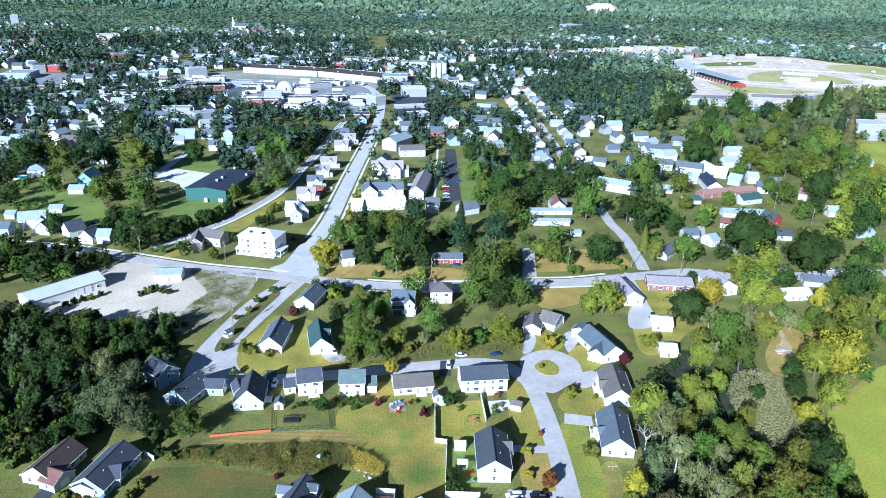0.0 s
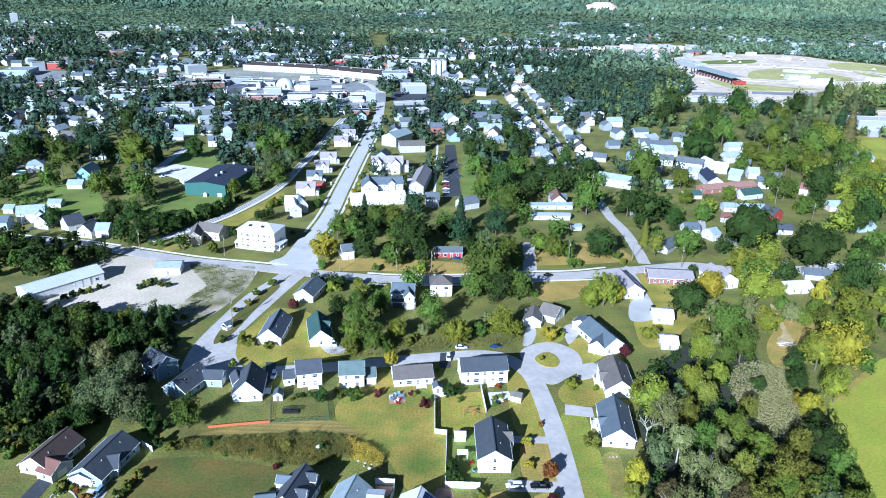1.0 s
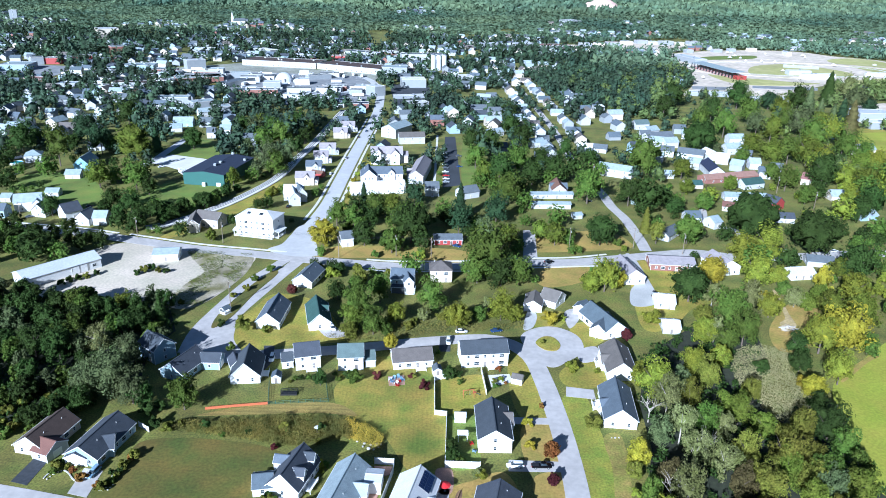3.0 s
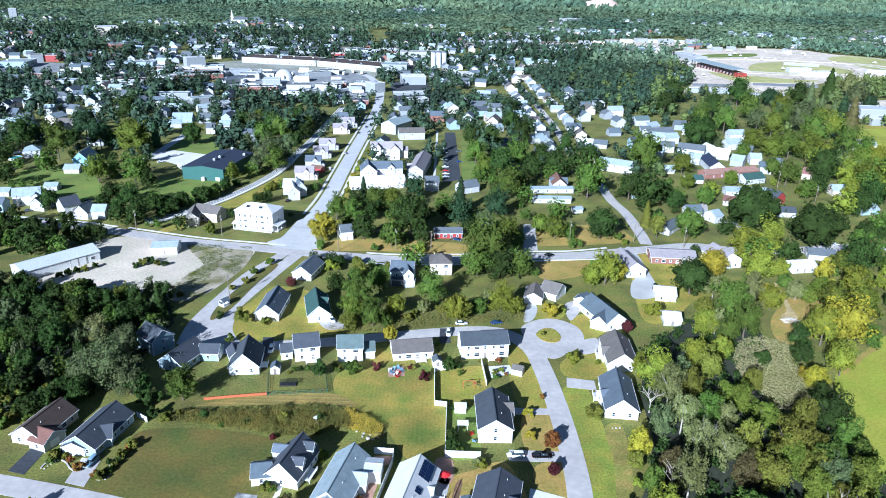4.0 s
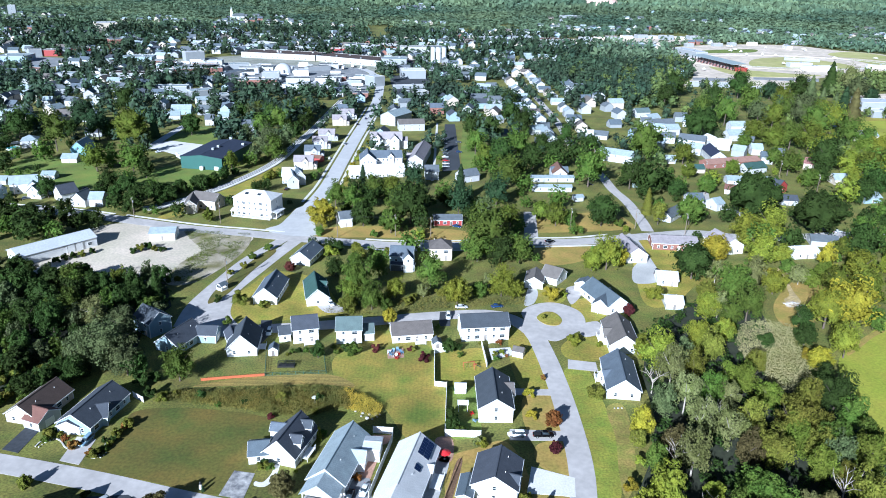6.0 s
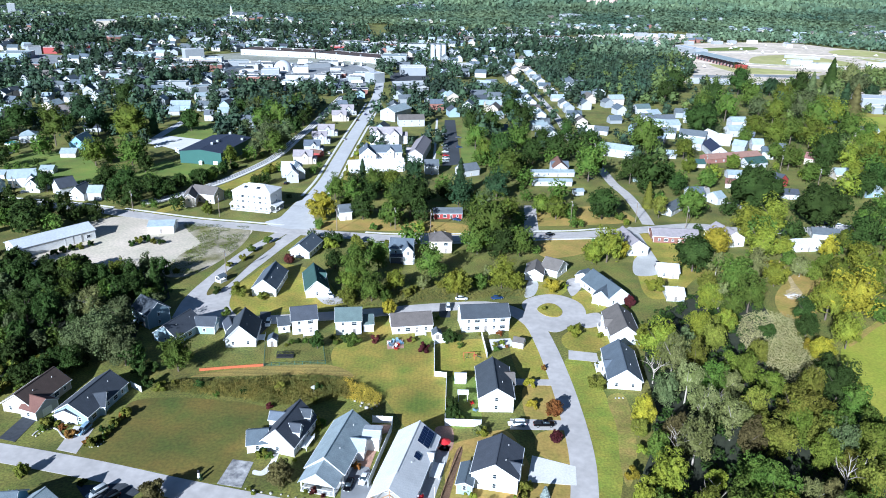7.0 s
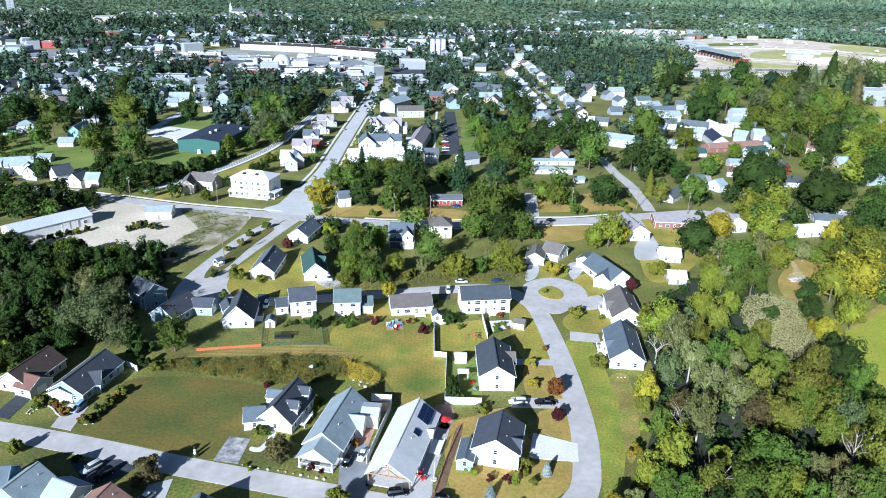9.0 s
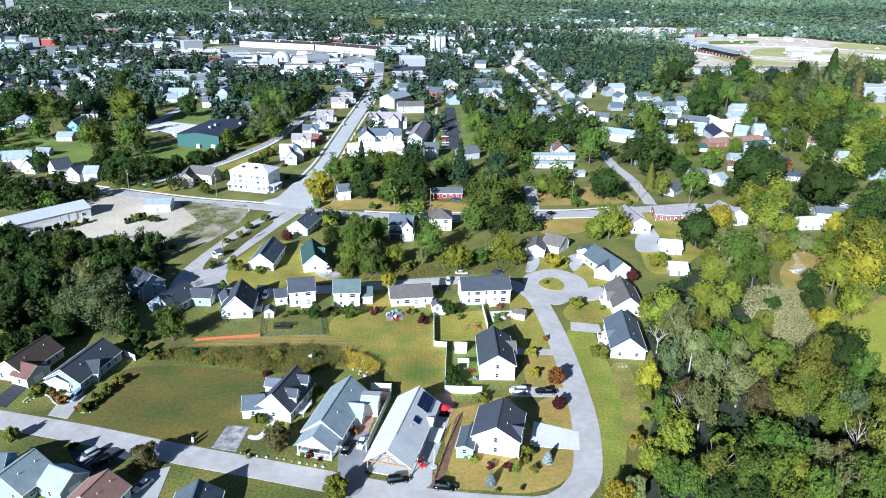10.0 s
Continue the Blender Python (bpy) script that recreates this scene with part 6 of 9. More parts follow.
house(16.2, 175.1, -88.8, 16.4, 9.4, 4.8, 7.8, "white", "charcoal", [(-3.2, 3.9, 91.4, 3.9, 6.5, 3.9, 5.8, "white", "taupe")])
bend_house = house(61.9, 215.8, -92, 17.4, 9.6, 3.3, 6.8, "white", "taupe", [(0, -4.3, 94.9, 3.2, 5.5, 2.8, 4.8)])
deck(bend_house, -1, -6.2, 4.4, 2.4, 0.6)
bend_house = house(55.9, 188.9, -95.2, 18.2, 9.6, 3.3, 6.8, "white", "slate", [(0.7, -3.9, 107.6, 3.6, 5, 2.8, 4.8)])
deck(bend_house, -1.5, -6.2, 4.4, 2.4, 0.6)
bend_house = house(62.9, 246, -69.4, 18.8, 9.6, 3.2, 6.8, "white", "slate", [(3.2, -2.1, 131.7, 12.2, 6, 3.2, 5.6), (-13.4, -0.8, 127.6, 5.3, 6, 3, 4.6)])
deck(bend_house, 5.5, -6.4, 4.4, 2.4, 0.6)
house(46.1, 266.3, -33.9, 7.3, 9, 3.2, 6.2, "white", "taupe", [(-4.7, -7.4, -67.3, 10.4, 7, 3, 5)])
reserve(43.8, 253.5, 4)
house(-65, 246.8, -92, 17.4, 8.8, 3.2, 6.8, "white", "slate")
house(-47.6, 246.4, -76, 17, 8.2, 3.3, 6.8, "white", "green", [(-0.3, 2.5, 71.2, 3.3, 2.4, 4.8, 6)])
house(-58, 283.2, -102.4, 14.3, 8.5, 3.2, 6.2, "white", "slate")
reserve(-55.4, 270.5, 7.9)
house(-16.5, 278.5, -4, 9.5, 8.5, 6, 9, "bluegrey", "slate", [(2.4, -2.9, -77.1, 8.7, 4, 6, 8.2, "white", "slate"), (0.8, -5, 0.4, 9.8, 2.6, 3, 3.6, "dark", "charcoal")], label="tall blue-grey house with white trim and a porch")
reserve(-15.8, 265.5, 5.2)
house(-0.5, 289.6, 3.7, 9.5, 9.5, 5.8, 8.4, "cream", "taupe", hip=True)
reserve(-0.5, 276.6, 5.2)
house(2.6, 334.3, 4.1, 13.8, 7.5, 2.9, 4.6, "red", "grey")
reserve(2.5, 321.3, 7.6)
reserve(2.4, 311.3, 7.6)
house(-47.9, 328.6, 20.5, 5.6, 7.5, 4.4, 7, "white", "grey")
reserve(-46, 315.7, 3.1)
house(92.8, 267.8, -8.7, 7.9, 9.5, 2.8, 4.6, "white", "white", label="white garage with a pale metal roof", name="garage")
reserve(88.6, 255.5, 4.3)
house(88.8, 245.2, -5.4, 6.3, 8, 2.6, 4.2, "grey", "white", label="grey shed with a pale metal roof", name="garage")
house(84, 296.3, -81, 18.4, 9.5, 3.8, 7, "white", "lilac")
reserve(80.4, 283.8, 9)
house(107.6, 309.2, -4.4, 20.4, 12, 3.2, 5, "brick", "lilac", label="low brick house with a pale grey shingle roof")
reserve(103.4, 296.9, 9)
house(130.1, 306.8, -74.5, 14.2, 11, 4.2, 7.4, "white", "lilac")
reserve(125, 294.8, 7.8)
house(163.9, 300.5, 10.2, 11.9, 8, 2.9, 4.8, "white", "white")
reserve(157.7, 289.1, 6.6)
corner_house = house(-93.8, 343.2, -13.4, 20.6, 12.6, 9.6, 12.3, "white", "pale", label="large white three-storey house on the street corner", hip=True, detail=2)
front_porch(corner_house, -10.6, 10.6, -6.3, 2.4, 3.1, 8)
front_porch(corner_house, 10.3, 13.0, -2.0, 8.4, 3.1, 2, True)
for u in (-4.2, 2.6):
    skylight(corner_house, u, -3.0, 10.98, 23.2)
reserve(-90.5, 329.5, 7)
reserve(-98.5, 331.5, 7)
house(-122.3, 352, -16.6, 13.7, 8.5, 4.8, 7.8, "beige", "taupe", [(-5.3, -6.1, -62.3, 15.7, 6, 4.6, 7)])
reserve(-118, 339.7, 7.5)
reserve(-114.7, 330.2, 7.5)
storage = house(-168.2, 284.7, 51, 32.3, 12, 4.2, 6.4, "white", "white", label="long white metal shed on the gravel yard", name="storage_shed", detail=0)
barn_doors(storage, 6.5, -6.1, 7.0, 3.4)
add_window(storage, "wide", 13, -6.05, 1.9, 0)
reserve(-161.6, 273.5, 9)
house(-128, 305.7, 7.7, 11.1, 8.5, 3.6, 5, "white", "bluegrey", label="small white workshop with a corrugated roof", name="workshop", detail=1)
reserve(-123, 293.7, 6.1)
sports_hall = house(-145.5, 446, 81, 45, 27, 7.6, 9.2, "green", "navy", label="large green metal hall with a dark low roof", name="sports_hall", detail=0)
for x, y in ((-145.6, 438), (-144.3, 445), (-132, 457.3), (-142.8, 468)):
    p = sports_hall.matrix_basis.inverted() @ Vector((x, y, 0))
    place("roof_unit", ROOF_UNIT_MESH, sports_hall, p.x, p.y, 9.15 - 1.6 * abs(p.y) / 13.5)
part("entrance_canopy", Geo().box(-13, 14.6, 1.5, 4.2, 2.2, 3.0).box(-13, 14.6, 3.08, 4.6, 2.6, 0.16), M_TRIM, sports_hall)
place("garage_door", GARAGE_MESH, sports_hall, -22.55, -9.5, 0.05, 90)
part("equipment_box", Geo().box(-23.6, -0.5, 1.1, 1.6, 2.0, 2.2).box(-23.6, -0.5, 2.3, 1.2, 1.4, 0.2), M_TRIM, sports_hall)

# ---- houses along the avenue ----
house(-88.5, 402, 4.3, 10.8, 9, 4.8, 8.5, "offwhite", "white", [(0.6, -7.5, -77.2, 15.8, 6, 5, 8), (3.5, -2.6, -70.3, 11.1, 6, 5, 9, "offwhite", "slate")])
reserve(-85.7, 389.3, 5.9)
reserve(-83.5, 379.5, 5.9)
house(-87.7, 433.3, 4.6, 11.6, 9, 5.2, 8, "beige", "lilac", [(6.9, 0, 90, 7.6, 2.2, 2.9, 3.5), (1.2, -2.6, 90, 4.6, 4, 5.2, 7.2)], detail=1)
reserve(-85.1, 420.6, 6.4)
reserve(-83.1, 410.8, 6.4)
house(-87.2, 461.4, 4.9, 10.1, 9, 5.2, 8, "grey", "slate", [(6.2, 0, 90, 7.6, 2.2, 2.9, 3.5), (1.2, -2.6, 90, 4.6, 4, 5.2, 7.2)], detail=1)
reserve(-84.8, 448.7, 5.6)
reserve(-83, 438.8, 5.6)
house(-86.8, 488.3, 5.2, 9.9, 9, 5.2, 8, "offwhite", "lilac", [(6.1, 0, 90, 7.6, 2.2, 2.9, 3.5), (1.2, -2.6, 90, 4.6, 4, 5.2, 7.2)], detail=1)
reserve(-84.5, 475.5, 5.4)
reserve(-82.7, 465.6, 5.4)
house(-86.1, 512.9, 5.4, 11.6, 9, 5.2, 8, "grey", "lilac", [(6.9, 0, 90, 7.6, 2.2, 2.9, 3.5), (1.2, -2.6, 90, 4.6, 4, 5.2, 7.2)], detail=1)
reserve(-83.9, 500.1, 6.4)
reserve(-82.3, 490.3, 6.4)
house(-84.6, 567.6, 5.9, 11, 9, 5.2, 8, "beige", "lilac", [(6.6, 0, 90, 7.6, 2.2, 2.9, 3.5), (1.2, -2.6, 90, 4.6, 4, 5.2, 7.2)], detail=1)
reserve(-82.7, 554.8, 6.1)
reserve(-81.2, 544.9, 6.1)
house(-81.9, 593.7, 6.1, 11.1, 9, 5.2, 8, "offwhite", "lilac", [(6.7, 0, 90, 7.6, 2.2, 2.9, 3.5), (1.2, -2.6, 90, 4.6, 4, 5.2, 7.2)], detail=1)
reserve(-80.1, 580.8, 6.1)
reserve(-78.7, 570.9, 6.1)
house(-82.7, 450.5, -22.4, 7.9, 5, 2.8, 4, "red", "rust", detail=0, name="porch_house", label="small red porch house on the avenue")
reserve(-80.4, 437.7, 4.3)
reserve(-78.6, 427.9, 4.3)
apartments = house(-38.2, 434.5, 8, 23, 10, 8.5, 12.0, "white", "slate", [(-9.6, -3.2, -90, 15, 9.6, 8.5, 12.6), (4.6, -3.4, -90, 5.4, 3.6, 9.4, 11.2), (9.4, 5.4, 90, 6, 6, 6.0, 8.4)], label="white three-storey apartment house with a slate roof and a dormer", detail=2)
front_porch(apartments, -4.4, 10.8, -5.0, 2.2, 3.0, 5)
for u in (-11.8, -9.6, -7.4):
    for z in (4.3, 7.0):
        add_window(apartments, "small", u, -10.75, z, 0)
house(-40.8, 418.5, 15, 33, 10, 5.0, 6.9, "white", "pale", [(13, -2.5, -90, 7, 5, 4.2, 6.0)], label="long white lower wing of flats with a pale roof", detail=1)
reserve(-36, 408, 9)
reserve(-46, 404, 9)
gabled_flats = house(-41, 491.5, 7, 22, 9, 7.5, 11.4, "white", "lilac", [(-6.2, -3.4, -90, 9, 7, 7.5, 11.0), (5.6, -3.8, -90, 8, 6.4, 7.3, 10.4), (12, 1.0, 0, 6, 7, 5.4, 7.6)], label="white town house with two front gables", detail=1)
front_porch(gabled_flats, -2.4, 2.2, -4.5, 2.0, 2.9, 2)
reserve(-41, 478, 9)
reserve(-40.2, 468, 8)
house(-39.9, 580.1, 61.6, 25.4, 14, 7.6, 11, "grey", "bluegrey", detail=1)
reserve(-39, 567.2, 9)
reserve(-38.3, 557.2, 9)
house(-26.6, 554.7, 11.1, 20.1, 11, 5.6, 8.4, "grey", "taupe", detail=1)
reserve(-26, 541.7, 9)
reserve(-25.5, 531.7, 9)
house(-16.1, 457.8, -96, 41.4, 10, 5.6, 9, "offwhite", "lilac", [(7.8, -1.6, 87.3, 10.8, 6, 4.6, 6.6)], detail=1)
reserve(-15.6, 444.8, 9)
reserve(-15.3, 434.8, 9)
house(-7.3, 416.6, 4.4, 8.2, 10, 5.4, 8, "offwhite", "grey", detail=1)
reserve(-7.1, 403.6, 4.5)
reserve(-6.9, 393.6, 4.5)
house(14.4, 412.8, 30.9, 11.8, 8.5, 4, 7, "offwhite", "grey", detail=1)
reserve(13.9, 399.8, 6.5)
reserve(13.6, 389.9, 6.5)

# ---- houses of the east side ----
house(70.7, 424, -90.8, 15.8, 8.5, 4.6, 8, "offwhite", "rust", [(-1.5, 0.5, 95.2, 10.5, 6, 4, 6.4, "offwhite", "slate")], detail=1)
reserve(68.6, 411.1, 8.7)
reserve(67, 401.3, 8.7)
house(65.7, 415.1, 4.2, 25.9, 5.4, 2.9, 3.7, "offwhite", "bluegrey", detail=1, label="long white mobile home on its lot", name="mobile_home")
reserve(63.7, 402.2, 9)
reserve(62.1, 392.4, 9)
house(62.7, 395.1, 1.5, 22.6, 5.4, 2.9, 3.7, "offwhite", "bluegrey", detail=1, label="long white mobile home on its lot", name="mobile_home")
reserve(60.7, 382.3, 9)
reserve(59.1, 372.4, 9)
house(74.9, 377.3, 13.2, 5, 4.5, 2.5, 3.4, "offwhite", "bluegrey", detail=0, label="small white shed beside the lane", name="garage")
reserve(72.3, 364.5, 2.7)
reserve(70.4, 354.7, 2.7)
house(117.2, 469, -30.1, 23.7, 10, 5.4, 8, "offwhite", "bluegrey", detail=1)
reserve(114, 456.4, 9)
reserve(111.6, 446.7, 9)
house(119.4, 537.7, -20.6, 11.4, 8, 3.4, 6, "offwhite", "grey", detail=1)
reserve(116.6, 525, 6.3)
reserve(114.5, 515.2, 6.3)
house(71.4, 550.1, 23.4, 11.5, 8, 4.4, 7, "offwhite", "bluegrey", detail=1)
reserve(69.7, 537.2, 6.3)
reserve(68.4, 527.3, 6.3)
house(73.5, 512.5, -7.4, 14.2, 8, 3, 5, "grey", "grey", detail=1)
reserve(71.7, 499.7, 7.8)
reserve(70.3, 489.8, 7.8)
house(39.9, 586.2, 39.9, 18, 8, 3.4, 6, "offwhite", "bluegrey", detail=1)
reserve(39, 573.2, 9)
reserve(38.3, 563.3, 9)
house(67.5, 646, 6.5, 11.3, 8, 4.6, 7.5, "offwhite", "bluegrey", detail=1)
reserve(66.1, 633, 6.2)
reserve(65.1, 623.1, 6.2)
house(173.5, 629.5, 15.9, 13.3, 9, 5, 8, "offwhite", "sage", detail=1)
reserve(170, 616.9, 7.3)
reserve(167.4, 607.3, 7.3)
house(175.1, 602.1, 33.7, 13.3, 9, 5, 8, "offwhite", "bluegrey", detail=1)
reserve(171.5, 589.6, 7.3)
reserve(168.7, 580, 7.3)
house(175.1, 578.7, 19.7, 24.5, 10, 5, 8, "offwhite", "grey", detail=1)
reserve(171.3, 566.3, 9)
reserve(168.4, 556.7, 9)
house(179.2, 559.3, 14.6, 11.3, 9, 5, 8, "offwhite", "bluegrey", detail=1)
reserve(175.3, 546.9, 6.2)
reserve(172.2, 537.4, 6.2)
house(152.3, 467.6, -6.3, 6.3, 7, 2.8, 5, "offwhite", "bluegrey", detail=1)
reserve(148.2, 455.3, 3.5)
reserve(145.1, 445.8, 3.5)
house(184.3, 521.1, -25.7, 18.8, 10, 5, 8, "offwhite", "grey", detail=1)
reserve(179.9, 508.8, 9)
reserve(176.6, 499.4, 9)
house(185.4, 478.9, -94.3, 25.6, 10, 5, 8.5, "offwhite", "navy", detail=1)
reserve(180.7, 466.8, 9)
reserve(177.1, 457.5, 9)
house(191.5, 464.1, 19.2, 41.9, 10, 3.2, 5.2, "brick", "pink", detail=1)
reserve(186.5, 452.1, 9)
reserve(182.7, 442.9, 9)
house(199.7, 447.7, 22.1, 15.9, 9, 3.6, 6.4, "offwhite", "green", detail=1)
reserve(194.4, 435.8, 8.7)
reserve(190.4, 426.7, 8.7)
house(223, 543, 12.9, 13, 9, 5, 8, "offwhite", "bluegrey", detail=1)
reserve(218.1, 531, 7.2)
reserve(214.3, 521.7, 7.2)
house(238.3, 577.9, 5.7, 12.8, 9, 5, 8, "offwhite", "bluegrey", detail=1)
reserve(233.3, 565.9, 7.1)
reserve(229.5, 556.7, 7.1)
house(161.2, 444.8, 4.5, 11, 8, 2.8, 4.8, "beige", "green", detail=1)
reserve(156.8, 432.6, 6)
reserve(153.4, 423.2, 6)
house(185, 418.9, -3.2, 25.3, 8, 3, 4.8, "offwhite", "bluegrey", detail=1)
reserve(179.7, 407, 9)
reserve(175.7, 397.8, 9)
house(196, 404.2, -56.7, 8.9, 9.5, 4.2, 7.6, "red", "charcoal", detail=1)
reserve(190.3, 392.5, 4.9)
reserve(186, 383.5, 4.9)
house(247.2, 424.8, 0.2, 15.5, 9, 3.4, 6.2, "beige", "bluegrey", detail=1)
reserve(240.6, 413.6, 8.5)
reserve(235.6, 404.9, 8.5)
house(139.4, 377.9, 3.9, 8.3, 8, 3, 5.6, "offwhite", "slate", detail=1)
reserve(134.9, 365.7, 4.6)
reserve(131.4, 356.3, 4.6)
house(147.6, 367.5, 28.3, 5.7, 8, 4, 6.4, "offwhite", "bluegrey", detail=1)
reserve(142.8, 355.4, 3.1)
reserve(139.1, 346.1, 3.1)
house(241.9, 388.3, 13.3, 11.1, 9, 3, 5.4, "bluegrey", "bluegrey", detail=1)
reserve(235, 377.3, 6.1)
reserve(229.7, 368.8, 6.1)
house(241.7, 458.7, -37, 5.2, 8, 4.4, 7.4, "beige", "pink", detail=1)
reserve(235.6, 447.2, 2.8)
reserve(231, 438.3, 2.8)
house(222, 497.7, -5.7, 7.5, 8, 4.6, 7.6, "offwhite", "bluegrey", detail=1)
reserve(216.7, 485.8, 4.1)
reserve(212.6, 476.7, 4.1)
house(232.2, 484.3, -15.3, 7.7, 8, 4.6, 7.6, "offwhite", "grey", detail=1)
reserve(226.6, 472.6, 4.2)
reserve(222.2, 463.6, 4.2)
house(167.7, 398.8, -21.1, 6.4, 8, 3, 5, "offwhite", "rust", detail=1)
reserve(162.6, 386.8, 3.5)
reserve(158.7, 377.6, 3.5)
house(192.2, 380.3, -6.5, 9.7, 8, 3, 5, "offwhite", "charcoal", detail=1)
reserve(186.4, 368.7, 5.3)
reserve(181.8, 359.8, 5.3)
house(118.3, 349.8, 50.5, 15, 7, 3, 5.4, "offwhite", "grey", detail=1)
reserve(114.2, 337.5, 8.3)
reserve(111, 328, 8.3)
house(180.9, 316, -12.3, 11.9, 8, 2.8, 4.6, "grey", "grey", detail=1)
reserve(174.4, 304.7, 6.5)
house(171.9, 562.2, -18.7, 13.3, 9, 4.8, 7.6, "offwhite", "bluegrey", detail=0)
reserve(168.1, 549.7, 7.3)
reserve(165.2, 540.2, 7.3)
house(168.6, 529.7, -13.4, 10, 9, 4.8, 7.6, "offwhite", "grey", detail=0)
reserve(164.7, 517.3, 5.5)
reserve(161.6, 507.8, 5.5)
house(205, 592.9, -15.9, 10.6, 9, 4.8, 7.6, "offwhite", "bluegrey", detail=0)
reserve(200.7, 580.6, 5.8)
reserve(197.5, 571.2, 5.8)
house(203.3, 613.6, -6.3, 9.8, 9, 4.8, 7.6, "dim_white", "grey", detail=0)
reserve(199.2, 601.2, 5.4)
reserve(196.1, 591.7, 5.4)
house(178.5, 494.7, -34.3, 8.9, 9, 4.8, 7.6, "offwhite", "bluegrey", detail=0)
reserve(174.1, 482.5, 4.9)
reserve(170.7, 473.1, 4.9)
house(204.3, 510.4, -25.6, 8.7, 9, 4.8, 7.6, "offwhite", "pale", detail=0)
reserve(199.5, 498.3, 4.8)
reserve(195.8, 489, 4.8)
house(156.1, 510.9, -24.7, 9, 9, 4.8, 7.6, "dim_white", "bluegrey", detail=0)
reserve(152.3, 498.5, 4.9)
reserve(149.4, 488.9, 4.9)
house(219.4, 473.2, -15.8, 7.2, 9, 4.8, 7.6, "offwhite", "slate", detail=0)
reserve(214, 461.4, 3.9)
reserve(209.8, 452.4, 3.9)
house(226, 522.2, -29.5, 8, 9, 4.8, 7.6, "offwhite", "grey", detail=0)
reserve(220.9, 510.3, 4.4)
reserve(216.9, 501.1, 4.4)
house(198.4, 522.3, -80.2, 12.7, 9, 4.8, 7.6, "offwhite", "pale", detail=0)
reserve(193.7, 510.1, 7)
reserve(190.2, 500.8, 7)
house(207.9, 491.2, -35.1, 8.5, 9, 4.8, 7.6, "dim_white", "bluegrey", detail=0)
reserve(202.9, 479.2, 4.7)
reserve(199, 470, 4.7)
house(166.4, 586.8, 5.8, 9, 9, 4.8, 7.6, "offwhite", "grey", detail=0)
reserve(162.9, 574.3, 4.9)
reserve(160.1, 564.7, 4.9)
house(108.5, 514.6, 89.4, 14, 8.5, 4.2, 7, "offwhite", "bluegrey", detail=0)
house(78.5, 514.9, 89.4, 13, 8.5, 5.2, 8, "grey", "slate", detail=0)
house(108.8, 539.6, 179.4, 12, 8.5, 3.2, 6, "dim_white", "pale", detail=0)
house(78.8, 539.9, 89.4, 11, 8.5, 4.2, 7, "dim_white", "bluegrey", detail=0)
house(109, 564.6, 89.4, 10, 8.5, 5.2, 8, "beige", "taupe", detail=0)
house(79, 564.9, 179.4, 9, 8.5, 3.2, 6, "offwhite", "grey", detail=0)
house(109.3, 589.6, 89.4, 14, 8.5, 4.2, 7, "offwhite", "slate", detail=0)
house(79.3, 589.9, 89.4, 13, 8.5, 5.2, 8, "offwhite", "bluegrey", detail=0)
house(109.1, 600.8, 181.2, 12, 8.5, 3.2, 6, "grey", "slate", detail=0)
house(79.1, 600.1, 91.2, 11, 8.5, 4.2, 7, "dim_white", "pale", detail=0)
house(108.5, 625.8, 91.2, 10, 8.5, 5.2, 8, "dim_white", "bluegrey", detail=0)
house(78.5, 625.1, 181.2, 9, 8.5, 3.2, 6, "beige", "taupe", detail=0)
house(108, 650.8, 91.2, 14, 8.5, 4.2, 7, "offwhite", "grey", detail=0)
house(78, 650.1, 91.2, 13, 8.5, 5.2, 8, "offwhite", "slate", detail=0)
house(107.1, 684.5, 182.4, 12, 8.5, 3.2, 6, "offwhite", "bluegrey", detail=0)
house(77.1, 683.2, 92.4, 11, 8.5, 4.2, 7, "grey", "slate", detail=0)
house(106, 709.5, 92.4, 10, 8.5, 5.2, 8, "dim_white", "pale", detail=0)
house(76, 708.2, 182.4, 9, 8.5, 3.2, 6, "dim_white", "bluegrey", detail=0)
house(105, 734.4, 92.4, 14, 8.5, 4.2, 7, "beige", "taupe", detail=0)
house(75, 733.2, 92.4, 13, 8.5, 5.2, 8, "offwhite", "grey", detail=0)
house(103.9, 759.4, 182.4, 12, 8.5, 3.2, 6, "offwhite", "slate", detail=0)
house(73.9, 758.1, 92.4, 11, 8.5, 4.2, 7, "offwhite", "bluegrey", detail=0)
house(102.8, 784.4, 92.4, 10, 8.5, 5.2, 8, "grey", "slate", detail=0)
house(72.8, 783.1, 182.4, 9, 8.5, 3.2, 6, "dim_white", "pale", detail=0)
house(101.8, 809.4, 92.4, 14, 8.5, 4.2, 7, "dim_white", "bluegrey", detail=0)
house(71.8, 808.1, 92.4, 13, 8.5, 5.2, 8, "beige", "taupe", detail=0)
house(101.3, 820.8, 182.5, 12, 8.5, 3.2, 6, "offwhite", "grey", detail=0)
house(71.3, 819.5, 92.5, 11, 8.5, 4.2, 7, "offwhite", "slate", detail=0)
house(100.2, 845.8, 92.5, 10, 8.5, 5.2, 8, "offwhite", "bluegrey", detail=0)
house(70.2, 844.5, 182.5, 9, 8.5, 3.2, 6, "grey", "slate", detail=0)
house(99.1, 870.8, 92.5, 14, 8.5, 4.2, 7, "dim_white", "pale", detail=0)
house(69.1, 869.4, 92.5, 13, 8.5, 5.2, 8, "dim_white", "bluegrey", detail=0)
house(98, 895.7, 182.5, 12, 8.5, 3.2, 6, "beige", "taupe", detail=0)
house(68, 894.4, 92.5, 11, 8.5, 4.2, 7, "offwhite", "grey", detail=0)

